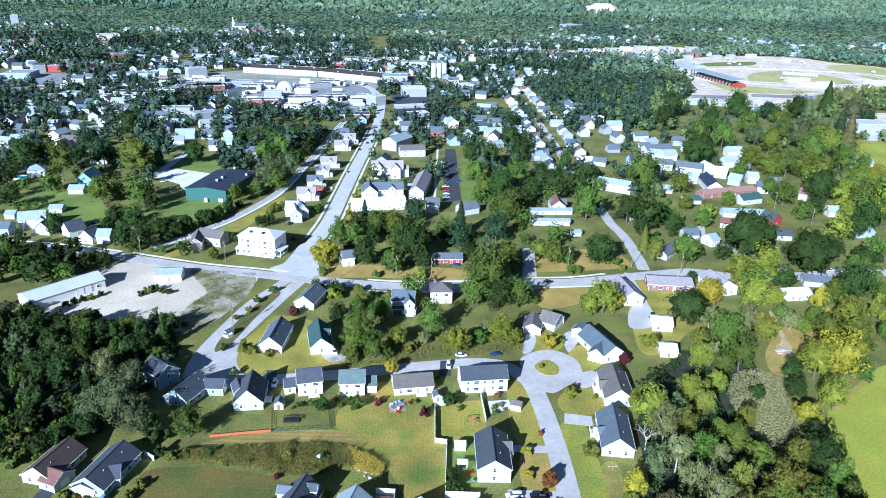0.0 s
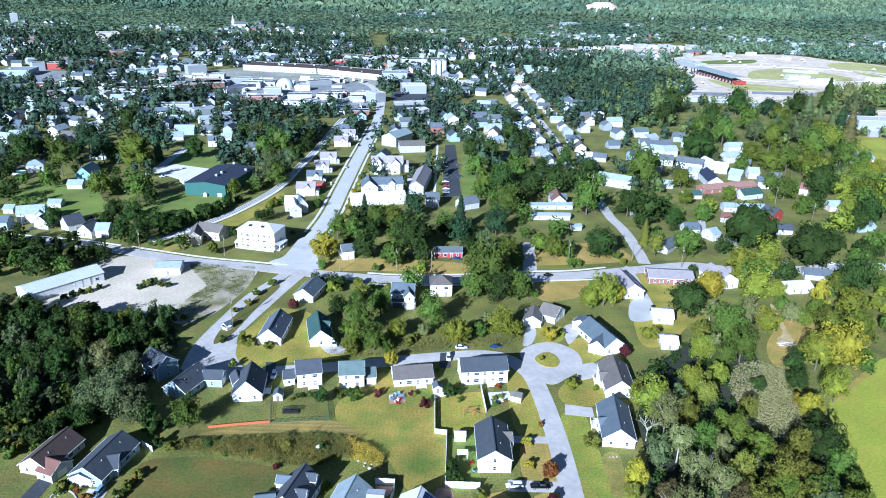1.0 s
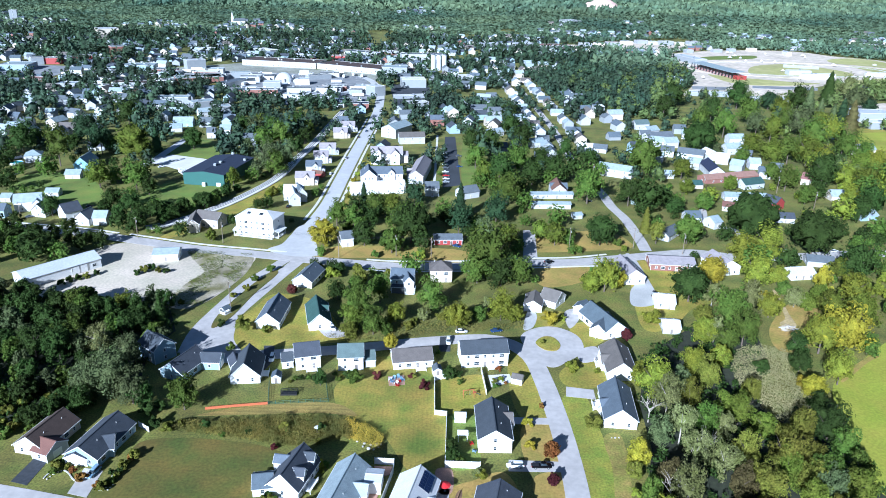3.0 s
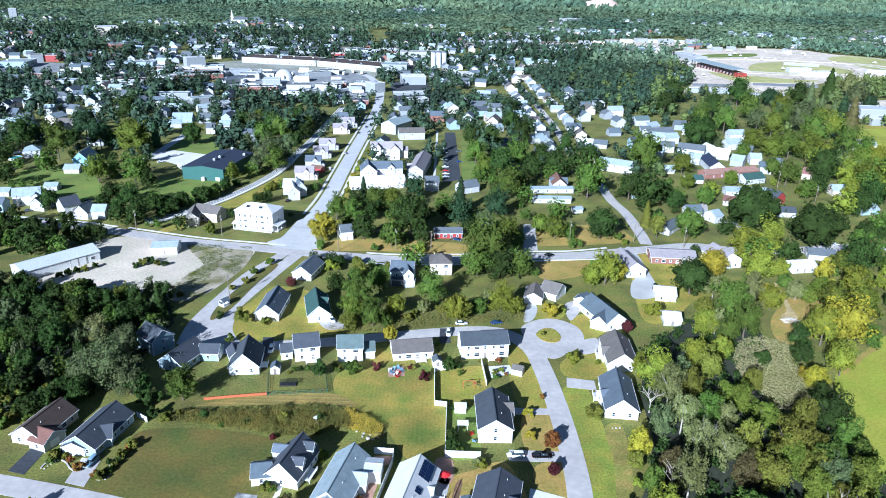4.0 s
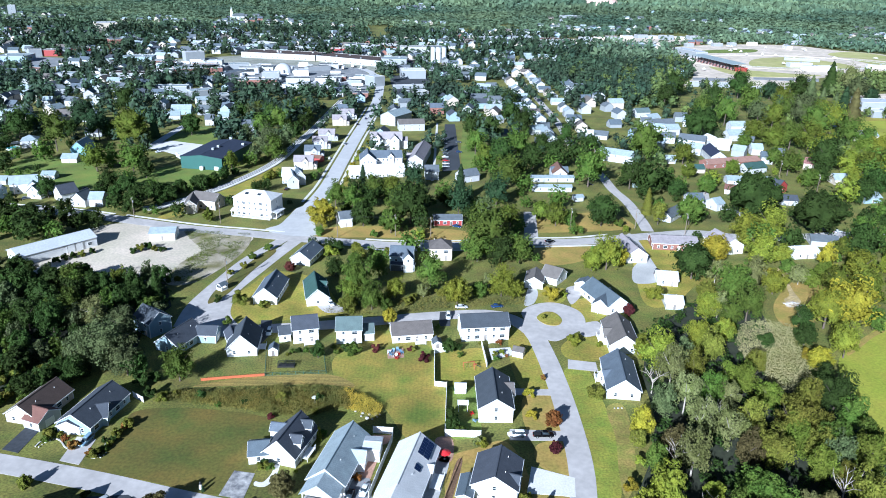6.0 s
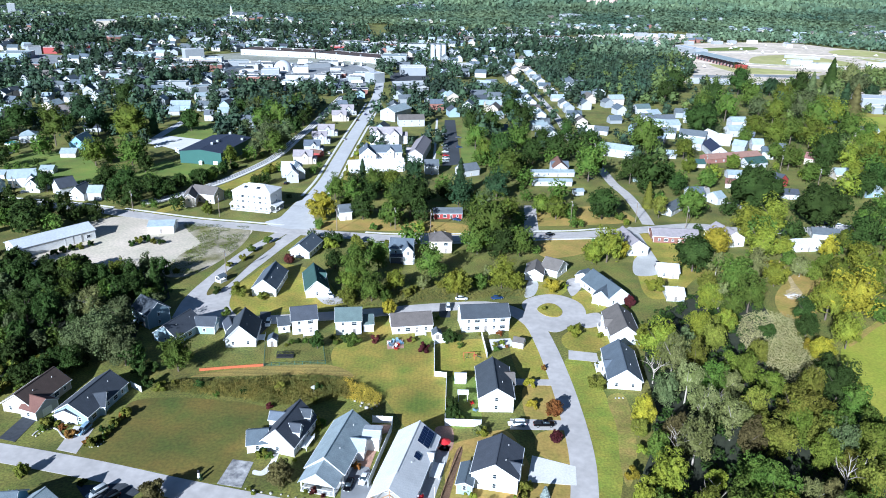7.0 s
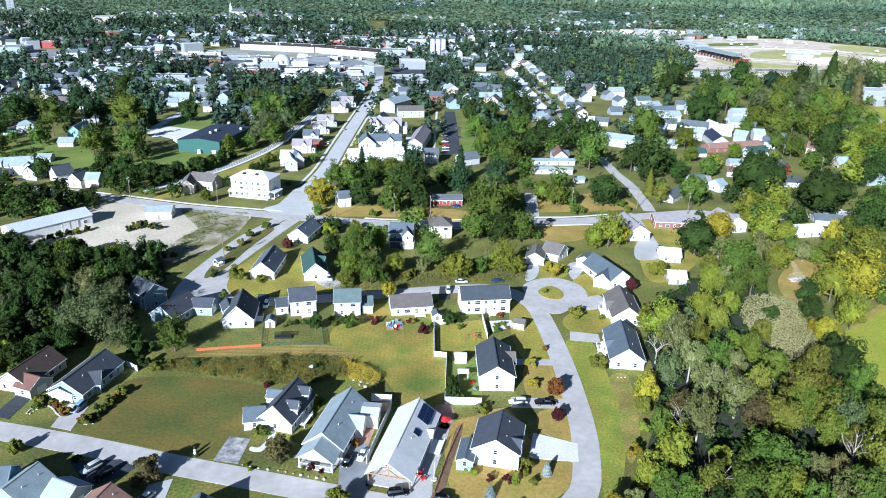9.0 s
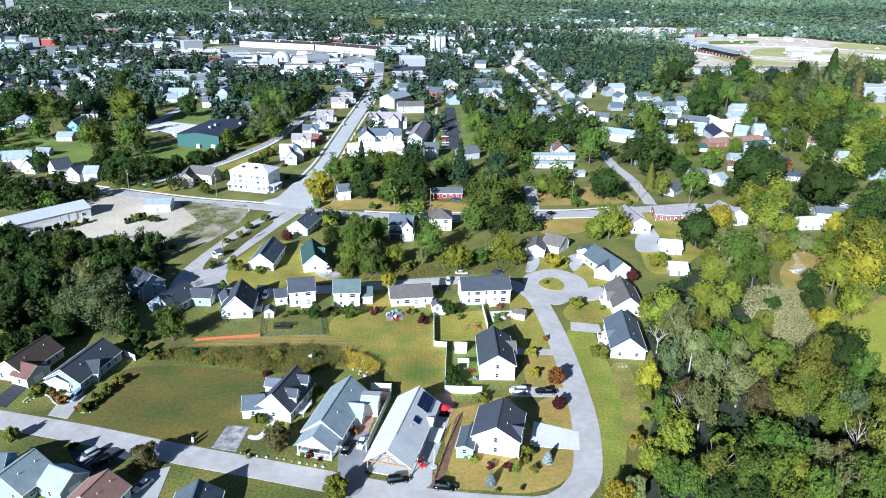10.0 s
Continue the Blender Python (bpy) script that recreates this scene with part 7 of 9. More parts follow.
# ---- houses of the west side ----
house(-228.5, 371.7, 19.9, 13.6, 9, 5.6, 9, "white", "bluegrey", [(4.6, -3.6, -90, 5, 5, 4.6, 6.8)], detail=1)
reserve(-221.7, 360.6, 5.5)
reserve(-216.5, 352.1, 5.5)
house(-216.2, 362.7, 84, 9, 7.6, 3.8, 7.4, "white", "slate", detail=1)
reserve(-209.6, 351.5, 2.7)
reserve(-204.4, 343, 2.7)
house(-200.3, 360, 52, 9, 8.5, 4.2, 8.2, "white", "charcoal", detail=1)
reserve(-196, 352.6, 3.3)
reserve(-191.1, 343.9, 3.3)
house(-187, 350.9, 80, 8.5, 8, 4.0, 7.6, "white", "grey", detail=1)
reserve(-181.9, 341.5, 3.4)
reserve(-177.2, 332.6, 3.4)
house(-179.2, 351.4, 3.9, 6.8, 8, 4.4, 7, "offwhite", "bluegrey", detail=1)
reserve(-173.3, 339.8, 3.7)
reserve(-168.8, 330.9, 3.7)
house(-228.8, 397.6, 4.3, 7.3, 6, 2.8, 4.4, "offwhite", "bluegrey", detail=1)
reserve(-222.3, 386.4, 4)
reserve(-217.3, 377.7, 4)
house(-235.3, 435.9, 4.7, 9.3, 8, 3, 5.2, "beige", "bluegrey", detail=1)
reserve(-229.2, 424.5, 5.1)
reserve(-224.4, 415.7, 5.1)
house(-254.8, 509.3, 13.7, 11.1, 9, 3.4, 6, "offwhite", "charcoal", detail=1)
reserve(-249, 497.7, 6.1)
reserve(-244.5, 488.7, 6.1)
house(-302.2, 599.3, 36.6, 8.6, 9, 5, 8, "offwhite", "bluegrey", detail=1)
reserve(-296.3, 587.7, 4.7)
reserve(-291.8, 578.8, 4.7)
house(-346.6, 578.6, 6.3, 13.8, 10, 5, 8.4, "offwhite", "grey", detail=1)
reserve(-339.9, 567.5, 7.6)
reserve(-334.8, 558.9, 7.6)
house(-345.8, 563.8, 6.1, 10, 9, 4.6, 7.4, "offwhite", "bluegrey", detail=1)
reserve(-339, 552.7, 5.5)
reserve(-333.8, 544.2, 5.5)
house(-348.3, 552.4, -14.8, 10.7, 9, 5, 8, "offwhite", "bluegrey", detail=1)
reserve(-341.3, 541.4, 5.9)
reserve(-336, 533, 5.9)
house(-222.1, 598.5, 6.3, 16, 9, 4.4, 7.6, "bluegrey", "bluegrey", detail=1)
reserve(-217.5, 586.3, 8.8)
reserve(-214.1, 576.9, 8.8)
house(-222.1, 576.2, 15.7, 11.9, 9, 3.6, 6.4, "offwhite", "bluegrey", detail=1)
reserve(-217.5, 564.1, 6.6)
reserve(-213.9, 554.7, 6.6)
house(-185.4, 557.2, 5.9, 6.7, 8, 5, 8, "offwhite", "grey", detail=1)
reserve(-181.3, 544.9, 3.7)
reserve(-178.1, 535.4, 3.7)
house(-177.6, 568.3, 6, 8.2, 8, 5, 8, "offwhite", "bluegrey", detail=1)
reserve(-173.7, 555.9, 4.5)
reserve(-170.7, 546.4, 4.5)
house(-248.7, 385.6, 4.2, 5.5, 7, 2.8, 4.4, "offwhite", "bluegrey", detail=1)
reserve(-241.7, 374.6, 3)
reserve(-236.2, 366.2, 3)
house(-236.1, 359.2, 4, 5.1, 8, 4.4, 7, "bluegrey", "slate", detail=1)
reserve(-229, 348.4, 2.8)
reserve(-223.5, 340, 2.8)
house(-346.6, 621.2, 6.7, 7.7, 9, 5, 8, "offwhite", "bluegrey", detail=1)
reserve(-340.3, 609.8, 4.2)
reserve(-335.4, 601.1, 4.2)
house(-327.8, 623.4, -24.3, 18.9, 9, 5, 8, "offwhite", "grey", detail=1)
reserve(-321.8, 611.9, 9)
reserve(-317.1, 603.1, 9)
house(-218.1, 638.9, 34.5, 10.4, 9, 5, 8, "offwhite", "bluegrey", detail=1)
reserve(-213.9, 626.6, 5.7)
reserve(-210.7, 617.1, 5.7)
house(-281.2, 473, 21.2, 10.2, 10, 5.2, 7.8, "offwhite", "bluegrey", hip=True, detail=1)
reserve(-274.6, 461.9, 5.6)
reserve(-269.5, 453.3, 5.6)
house(-238.8, 459.1, -86.6, 16.5, 9.5, 4.6, 9, "blue", "bluegrey", detail=1, label="light blue barn-like house with grey roof", name="barn")
reserve(-232.8, 447.5, 9)
reserve(-228.1, 438.7, 9)
pool(-288.8, 464.4, 4.0)

# ---- works and large buildings ----
# The white mill is sided in grey: its shadow is put into the colour.
hall(-225.2, 1010.5, -12.4, 108.2, 40, 7, "grey", "brown", "long white mill building with a brown flat roof", bands=1)
hall(-102.4, 964.8, -27.1, 143.1, 40, 7, "grey", "brown", "long white mill building with a brown flat roof", bands=1)
hall(-65.2, 918.4, 0.1, 31.2, 26, 13, "dim_white", "bluegrey", "white works hall with a pale blue roof")
hall(-36.1, 1053.2, 10.8, 60.7, 18, 15, "grey", "grey", "tall grey mill with rows of windows", bands=4)
hall(-39.1, 845.1, 8.4, 28.3, 24, 9, "dim_white", "pale", "white warehouse beside a dark lot")
hall(-194.7, 804.4, 8.2, 19.1, 16, 8, "dim_white", "white", "white storage building in a works yard")
hall(-168.8, 843.6, 8.4, 16.9, 12, 6, "cream", "white", "small cream office building in a yard")
hall(-76.6, 777.8, 40.8, 13.4, 18, 10, "dim_white", "white", "white feed store building beside the avenue")
hall(-83.6, 698.8, 6.9, 15.9, 12, 5, "brick", "navy", "small brick shop with a dark roof")
hall(-339.4, 792.2, -0.1, 53.4, 16, 6, "dim_white", "brown", "long low building with a brown roof", bands=1)
hall(-392.2, 924.2, 9.6, 40, 26, 8, "bluegrey", "bluegrey", "blue-grey works hall with a flat roof")
hall(-333.2, 959.6, 37.7, 24.7, 14, 11, "dim_white", "white", "white process building beside the rails")
hall(-294.8, 888.4, 9, 28.7, 14, 6, "brick", "pale", "low brick works building with pale roof")
hall(-286.4, 849.6, 20.6, 41.4, 30, 7, "brick", "grey", "wide brick works hall with a grey roof")
hall(-262.4, 688, 7.2, 29.3, 13, 9, "dim_white", "bluegrey", "white apartment row with many windows", bands=2)
hall(-405.6, 769, 8.1, 19.3, 16, 7, "dim_white", "bluegrey", "white town building with a blue-grey roof")
hall(-495.4, 993.6, 30.5, 18.1, 18, 9, "red", "taupe", "red brick town building with flat roof")
hall(-527.9, 973.9, 10.4, 18.9, 16, 8, "red", "taupe", "red and white shop building downtown")
hall(-545, 964.9, 34.3, 14.6, 16, 9, "dim_white", "grey", "white shop building beside a road")
hall(-542, 915.5, 9.7, 33.9, 34, 7, "bluegrey", "bluegrey", "wide blue-grey market hall with flat roof")
hall(-490.2, 1084.1, 36.3, 18.1, 20, 13, "brick", "slate", "tall brick town building with slate roof")
hall(-454.7, 804.6, -14.9, 30.5, 16, 6, "brick", "pink", "brick shop with a pinkish roof")
hall(-959.4, 1639.2, 21.4, 15.3, 14, 26, "dim_white", "white", "tall white apartment tower on the hillside", bands=8)
hall(-625.1, 1352.1, 34.7, 35.4, 30, 16, "cream", "white", "large cream public building on the hill", bands=2)
hall(-253.4, 887.7, 20.2, 24.1, 14, 6, "dim_white", "bluegrey", "white building in a works yard")
hall(76.9, 1311, 24.3, 45.1, 30, 8, "dim_white", "white", "white store building beside pale lots")
hall(135.6, 1327.4, 38.8, 42.6, 30, 8, "dim_white", "white", "white store building beside pale lots")
hall(188.4, 1311.9, 12.2, 60.1, 30, 8, "dim_white", "pink", "white store building with a pinkish front")
hall(258.6, 1379.7, 12.5, 20.3, 18, 6, "dim_white", "white", "low white store building beside pale lots")
hall(289.6, 1405.8, 12.6, 16.2, 16, 5, "cream", "taupe", "low cream store building beside pale lots")
hall(315, 1403.9, 12.7, 23.1, 20, 7, "dim_white", "pink", "low white store building beside pale lots")
hall(350.3, 1442.5, 12.8, 19.1, 18, 6, "cream", "white", "low cream store building beside pale lots")
hall(385.8, 1471.8, 13, 22.1, 16, 6, "dim_white", "grey", "low white store building beside pale lots")
hall(407.8, 1463.8, 12.8, 14.7, 14, 5, "grey", "white", "low grey store building beside pale lots")
hall(429.6, 1450.3, 12.8, 24.3, 18, 7, "dim_white", "white", "low white store building beside pale lots")
hall(457.2, 1453, 12.7, 17.1, 14, 5, "cream", "pale", "low cream store building beside pale lots")
hall(489.7, 1473.2, 12.8, 22.4, 16, 6, "dim_white", "taupe", "low white store building beside pale lots")
hall(508.3, 1442.9, 12.5, 19.6, 14, 5, "dim_white", "white", "low white store building beside pale lots")
hall(275, 1304.5, 11.8, 17.1, 14, 5, "dim_white", "pink", "low white store building beside pale lots")
hall(310, 1324.6, 11.8, 13.1, 12, 4.5, "cream", "white", "low cream store building beside pale lots")
hall(337, 1308.3, 11.7, 19.5, 14, 5, "dim_white", "slate", "low white store building beside pale lots")
hall(368.5, 1322.9, 11.8, 13.2, 12, 5, "dim_white", "white", "low white store building beside pale lots")
hall(399.2, 1320.1, 11.7, 15.4, 12, 5, "cream", "pink", "low cream store building beside pale lots")
hall(430, 1308.4, 11.5, 13.2, 12, 5, "dim_white", "white", "low white store building beside pale lots")
hall(486.7, 1328, 11.6, 18, 10, 5, "dim_white", "pink", "low white store building beside pale lots")
hall(519.1, 1343.9, 11.7, 13.7, 10, 5, "dim_white", "white", "low white store building beside pale lots")
hall(563.7, 1362.5, 11.8, 16.3, 10, 5, "cream", "white", "low cream store building beside pale lots")
hall(795.2, 1454.7, 12.2, 23.1, 16, 6, "dim_white", "white", "low white store building beside pale lots")
hall(868.4, 1491.8, 12.3, 29.3, 16, 6, "cream", "white", "low cream store building beside pale lots")
hall(792.2, 1411.1, 11.8, 14.9, 12, 5, "dim_white", "pale", "low white store building beside pale lots")
hall(659.2, 1395.5, 11.9, 26.6, 16, 6, "dim_white", "white", "low white store building beside pale lots")
hall(708.6, 1434.4, 12.1, 17.5, 14, 5, "cream", "white", "low cream store building beside pale lots")
hall(172.8, 1193.1, 11.1, 43.2, 20, 7, "dim_white", "white", "low white building among dark trees")
hall(15.2, 890.4, 16.6, 32.6, 24, 7, "dim_white", "pale", "low white building among dark trees")
hall(385.5, 1163.3, -78.7, 72.2, 20, 8, "dim_white", "white", "white exhibition hall at the fairground")
hall(416.4, 697.6, -3.2, 31.9, 24, 8, "dim_white", "white", "white hall beyond the trees")
hall(358.8, 796.5, -2.7, 40, 10, 4, "dim_white", "white", "low white stable row at the fairground")
hall(304.2, 824.6, -5.2, 50.4, 12, 4, "dim_white", "white", "low white stable row at the fairground")
hall(406.4, 657.7, 6.1, 33.5, 14, 6, "dim_white", "pale", "low white hall beyond the trees")
hall(539.7, 1111.8, -20.9, 49.4, 6, 3.5, "dim_white", "slate", "long low stable row beside the track")
hall(274.4, 931.4, 2.5, 44, 14, 6, "dim_white", "white", "low white building among dark trees")
hall(317.5, 1932.7, 42.4, 46.6, 40, 14, "dim_white", "white", "large white building on the far slope")
hall(-288.1, 838.4, 27.7, 51.6, 26, 7, "brick", "bluegrey", "wide brick works hall with a blue-grey roof")
hall(-240.9, 829.4, 67.5, 57.6, 14, 5, "grey", "slate", "long grey loading shed with a dark roof")
hall(-188.4, 773.8, 30.1, 18.7, 10, 4, "bluegrey", "bluegrey", "low blue-grey works shed")
hall(-157.5, 888.4, 35.8, 30.5, 10, 5, "dim_white", "grey", "low white yard building")
hall(-128.8, 805, 19.9, 18.5, 12, 5, "brick", "taupe", "small brick yard building")
hall(-119.8, 755.6, -5.4, 15.2, 12, 5, "dim_white", "bluegrey", "low white yard building")
hall(-114.1, 1110.4, -21.1, 26.7, 20, 9, "dim_white", "white", "white works hall with a pale roof")
hall(-79.1, 1117.9, -53.8, 55.6, 24, 9, "brick", "pale", "brick works hall with a pale roof")
hall(-134.8, 1125.9, -25.5, 36.7, 24, 9, "dim_white", "slate", "white works hall with a slate roof")
hall(-157.8, 1069.3, -1.2, 32.4, 12, 8, "red", "pink", "low red works building")
hall(-368.1, 1122.3, -4.8, 26.7, 16, 9, "dim_white", "white", "white building beside the rails")
hall(-291.7, 1075.6, -20.2, 26.5, 12, 7, "bluegrey", "slate", "dark shed beside the rails")
hall(-277.2, 1125.9, -42.1, 37.5, 14, 9, "dim_white", "pale", "white building beside the rails")
hall(-210.5, 1074.5, -39, 35.6, 12, 8, "dim_white", "white", "white building beside the mill")
hall(-230.7, 673.5, 38.4, 21.7, 14, 8, "dim_white", "bluegrey", "large grey-roofed town house")
hall(-205, 651.3, 29.5, 13.8, 12, 8, "dim_white", "bluegrey", "white town building with a blue-grey roof")
hall(-38.4, 763.8, 18.5, 35, 8, 3, "dim_white", "white", "long white storage row")
hall(-28.4, 700.6, 23.4, 20.8, 12, 7, "dim_white", "pale", "white building beside a dark lot")
trailer(-169.5, 445.5, 128)
trailer(-150.7, 765.7, 60)
trailer(-143.6, 759.8, 60)
trailer(-136.5, 753.9, 60)
trailer(-142.9, 743.2, 60)
trailer(-115.3, 756.7, 60)
trailer(-111.5, 763.9, 60)
trailer(-108.9, 771.1, 60)
trailer(-194.8, 766.8, 60)
trailer(-188.1, 764.2, 60)
trailer(-181.4, 761.7, 60)
GRANDSTAND = (382.5, 1032, -80.9, 116)
DOME = (-193.5, 860)
SILOS = (-10.9, 995.6)
STEEPLE = (-476.2, 1691.2)
QUARRY = (500.8, 2478.7)
works_clutter([(-260.9, 894.9), (-171.6, 948.3), (-106.2, 928.3), (-81.7, 734.9), (-130.6, 713.5), (-207.6, 735)])
works_clutter([(-469.7, 862.8), (-345.7, 956.9), (-260.9, 894.9), (-298.5, 767.1), (-409.6, 770)])
race_track(512.3, 1099.2)
fair_clutter([(442, 1305.7), (652.9, 1393.5), (715, 1199.9), (586.7, 865.7), (483.4, 863.7), (283.7, 815)])
grandstand(*GRANDSTAND)
dome(*DOME, 11)
silos(*SILOS)
church(*STEEPLE)
gravel_pit(*QUARRY)

# ---- vehicles ----
car(21.7, 160.9, -177.8, "white", "suv")
car(29, 160.9, 2.2, "black", "pickup")
car(-20.4, 135.2, -98, "black", "car")
car(-17.1, 137.4, -101, "white", "car")
car(-7.8, 124.8, 13.7, "black", "suv", "standing at the kerb")
car(2.3, 122.8, -6, "black", "suv", "standing at the kerb")
car(-92, 154.1, -100.9, "blue", "suv")
car(-77.8, 130.7, -126.3, "silver", "suv")
car(-74.1, 128.6, -125.9, "black", "suv")
car(-61.9, 121.4, -114.8, "white", "car")
car(-58.5, 215.8, -86.4, "white", "suv")
car(-41, 239, -62.7, "white", "van")
car(3.1, 230.7, -88.6, "white", "suv")
car(8, 238.7, 3.1, "white", "car", "parked on the street")
car(21.3, 240, 14.2, "navy", "car", "parked on the street")
car(50.6, 310.4, 11, "black", "car", "driving lane of the cross street")
car(7.2, 328.2, -26.4, "navy", "car")
car(117.2, 318.1, 11.9, "black", "car", "standing in the street")
car(-88.4, 384.7, 79, "black", "car", "parked on the avenue")
car(91.3, 276.5, 68.3, "black", "pickup")
car(-0.7, 532.8, 5.2, "white", "car", "parked in the car park")
car(-0.6, 519.3, 5.1, "silver", "car", "parked in the car park")
car(-0.1, 506.4, 5, "white", "car", "parked in the car park")
car(0.5, 486.7, 4.8, "white", "car", "parked in the car park")
car(0.9, 478, 4.7, "grey", "car", "parked in the car park")
car(0.9, 466.9, 4.6, "white", "car", "parked in the car park")
car(1.4, 457.6, 4.6, "red", "car", "parked in the car park")
car(1.4, 449.8, 4.5, "white", "car", "parked in the car park")
car(1.4, 442.3, 4.4, "silver", "car", "parked in the car park")
car(10.4, 512.1, 5, "grey", "car", "parked in the car park")
car(10.4, 481.7, 4.8, "navy", "car", "parked in the car park")
car(-66.2, 591.6, 87.6, "navy", "car", "parked along the avenue")
car(-70.3, 567.8, 91, "black", "car", "parked along the avenue")
car(-64, 600.4, 89.5, "white", "car", "parked along the avenue")
car(-71, 498.7, 90.1, "silver", "car", "parked along the avenue")
car(-75.3, 456.1, 89.7, "white", "car", "parked along the avenue")
car(-190.7, 463.5, 41.5, "white", "car")
car(-198.3, 377.3, 36.8, "black", "car")
car(-178.4, 357.5, 34.6, "red", "car")
car(-173.2, 356.1, 34.3, "white", "car")
car(-221, 357.4, 36.6, "grey", "car")
car(87.2, 407.5, 28.1, "black", "car")
car(172, 331.5, 22.1, "silver", "car")
car(190.8, 334.8, 21.9, "grey", "car")
car(197.1, 332.9, 21.7, "white", "car")
car(153.9, 302.2, 21, "red", "car")
car(154.5, 297.3, 20.7, "white", "car")

# ---- fences and yard things ----
fence([(2.9, 206.2), (-1.5, 204.4), (-1.1, 184.9), (2.6, 184.3)])
fence([(2.6, 184), (2.2, 160.2)])
fence([(2.2, 160), (11.9, 159.8)], 2.3)
pergola(7.3, 172.7, 0)
fence([(-17.3, 160.8), (-11.9, 160.5), (-11.9, 157), (-15.8, 134.9)], 2.2)
fence([(14.3, 211.3), (15.4, 196.6)])
fence([(-71.9, 184.8), (-63.3, 186.6), (-53.6, 188.4)], 0.95, M_ORANGE, "orange plastic snow fence at a garden edge")
fence([(-53.4, 188.4), (-34.9, 190.7), (-37.5, 201.9)], 1.2, M_GREENMESH, "low green wire garden fence", False)
fence([(-53.4, 188.4), (-56, 201)], 1.2, M_GREENMESH, "low green wire garden fence", False)
fence([(0, 125.6), (2.7, 137.6), (6.2, 150.2)], 0.7, M_WOOD, "low wooden garden rail along a mulch bed", False)
patch("mulch_bed", [(-1.3, 124.1), (0, 126.6), (2.7, 137.6), (5.2, 149.4), (6.8, 149.7), (4.4, 137.2), (2.2, 126.1), (1, 121.7)], M_MULCH, "brown mulch bed between a drive and a lawn", "garden bed", 0.045)
fence([(-305.2, 468.7), (-294, 479.9), (-280.7, 466.5)], 1.8)
fence([(-276, 419.2), (-275.5, 433.7), (-274, 444)], 1.8)
umbrella(2.2, 150.5)
swing_set(9.6, 195.6, 10)
shed(-0.8, 208.9, -80, 3.4, 3, 2.2, 3.2)
shed(26.2, 204.5, -20, 3.6, 3, 2.2, 3.2, "white", "taupe")
shed(-53.8, 202.3, -85, 3.4, 3, 2.3, 3.3, "white", "slate")
shed(6.7, 182.2, 0, 3.4, 2.6, 2.1, 2.9, "white", "white")
kiosk(-84.9, 250.3, 60)
pole(-84.6, 256.2, 90)
pole(-108.4, 326.3, 90)
pole(-48.9, 310.6, 90)
pole(-5.2, 311.1, 90)
pole(95.6, 331.6, 90)
pole(63.2, 329.4, 90)
pole(-22, 314, 90)
pole(118.3, 324.8, 90)
pole(-221.5, 350.3, 90)
pole(-152.3, 330.6, 90)
pole(163.6, 431.3, 90)
pole(212, 434.9, 90)
pole(220.4, 403, 90)
pole(98.8, 456.8, 90)
pole(88.2, 574.8, 90)
wires([(-108.4, 326.3), (-48.9, 310.6), (-22, 314), (-5.2, 311.1), (63.2, 329.4), (95.6, 331.6), (118.3, 324.8)])
stones([(-44.3, 133.5), (-40.4, 132.4), (-35.7, 131.8), (-30.3, 130.4), (-24.8, 129.2)])
stones([(-103.2, 151.5), (-102.6, 153.6), (-101.2, 154.9)])
stones([(-87.2, 148.4), (-85.6, 148), (-85.1, 150)], 0.25)
stones([(-23.3, 170.6), (-19.2, 169.2), (-16.4, 169.4), (-18.2, 167), (-21.4, 168.3)], 0.5, "heap of pale stones at the end of the weeds")
stones([(0.9, 124.2), (3, 123.5), (5.4, 122.9)], 0.3)
stones([(51.5, 175.1), (53.6, 175.2)], 0.3)
wheelie_bin(-14.9, 127.4, 10, PAINTS["navy"])
garden_chair(-3.4, 131.2, 200, M_REDCLOTH, "red wooden garden chair on the drive")
garden_chair(-2.6, 129.7, 120, M_REDCLOTH, "red wooden garden chair on the drive")
garden_cage(-48.1, 194.5, 3)
garden_chair(-15.2, 204.5, 250, PAINTS["blue"], "light blue garden chair on the lawn")
garden_chair(-13.6, 205.4, 290, PAINTS["blue"], "light blue garden chair on the lawn")
garden_chair(9.8, 170.4, 20, PAINTS["red"], "red play chair behind the house")
garden_chair(10.6, 167, 60, PAINTS["blue"], "blue play chair behind the house")
fence([(-88.6, 175.5), (-84.6, 172.9)])
garden_chair(-15.5, 202.5, 330, PAINTS["blue"], "light blue plastic play chair on a patio")
garden_chair(-14.2, 201.4, 229, PAINTS["white"], "white plastic play chair on a patio")
garden_chair(-13.2, 203, 91, PAINTS["red"], "red plastic play chair on a patio")
garden_chair(-16.4, 204.1, 182, PAINTS["white"], "white plastic play chair on a patio")
garden_chair(-12.2, 203.9, 313, PAINTS["blue"], "light blue plastic play chair on a patio")
garden_chair(-13.6, 200.3, 340, PAINTS["red"], "red plastic play chair on a patio")
patch("terrace", [(-17.3, 206.4), (-11.9, 207.5), (-11.2, 201.5), (-16.5, 200.5)], M_DECK, "small paved patio behind a row house", "terrace", 0.06, False)

edging([(-104.3, 151.7), (-104.2, 153.3), (-103.7, 154.3), (-103.4, 155.6)])
edging([(-100.6, 155.2), (-98.9, 154.2), (-96.8, 152.0), (-94.9, 150.8)])
edging([(-88.6, 148.1), (-86.9, 147.7), (-86.5, 149.9), (-86.8, 153.9)])
bird_bath(-35.6, 174.6)
flagpole(-0.1, 130.0, 4.5)
ornament(-56.5, 137.2)
hot_tub(-2.2, 143.1, -13)
tree(-8.5, 205.6, 1, "olive", "bush")
tree(20.3, 211.6, 0.8, "rust", "bush")
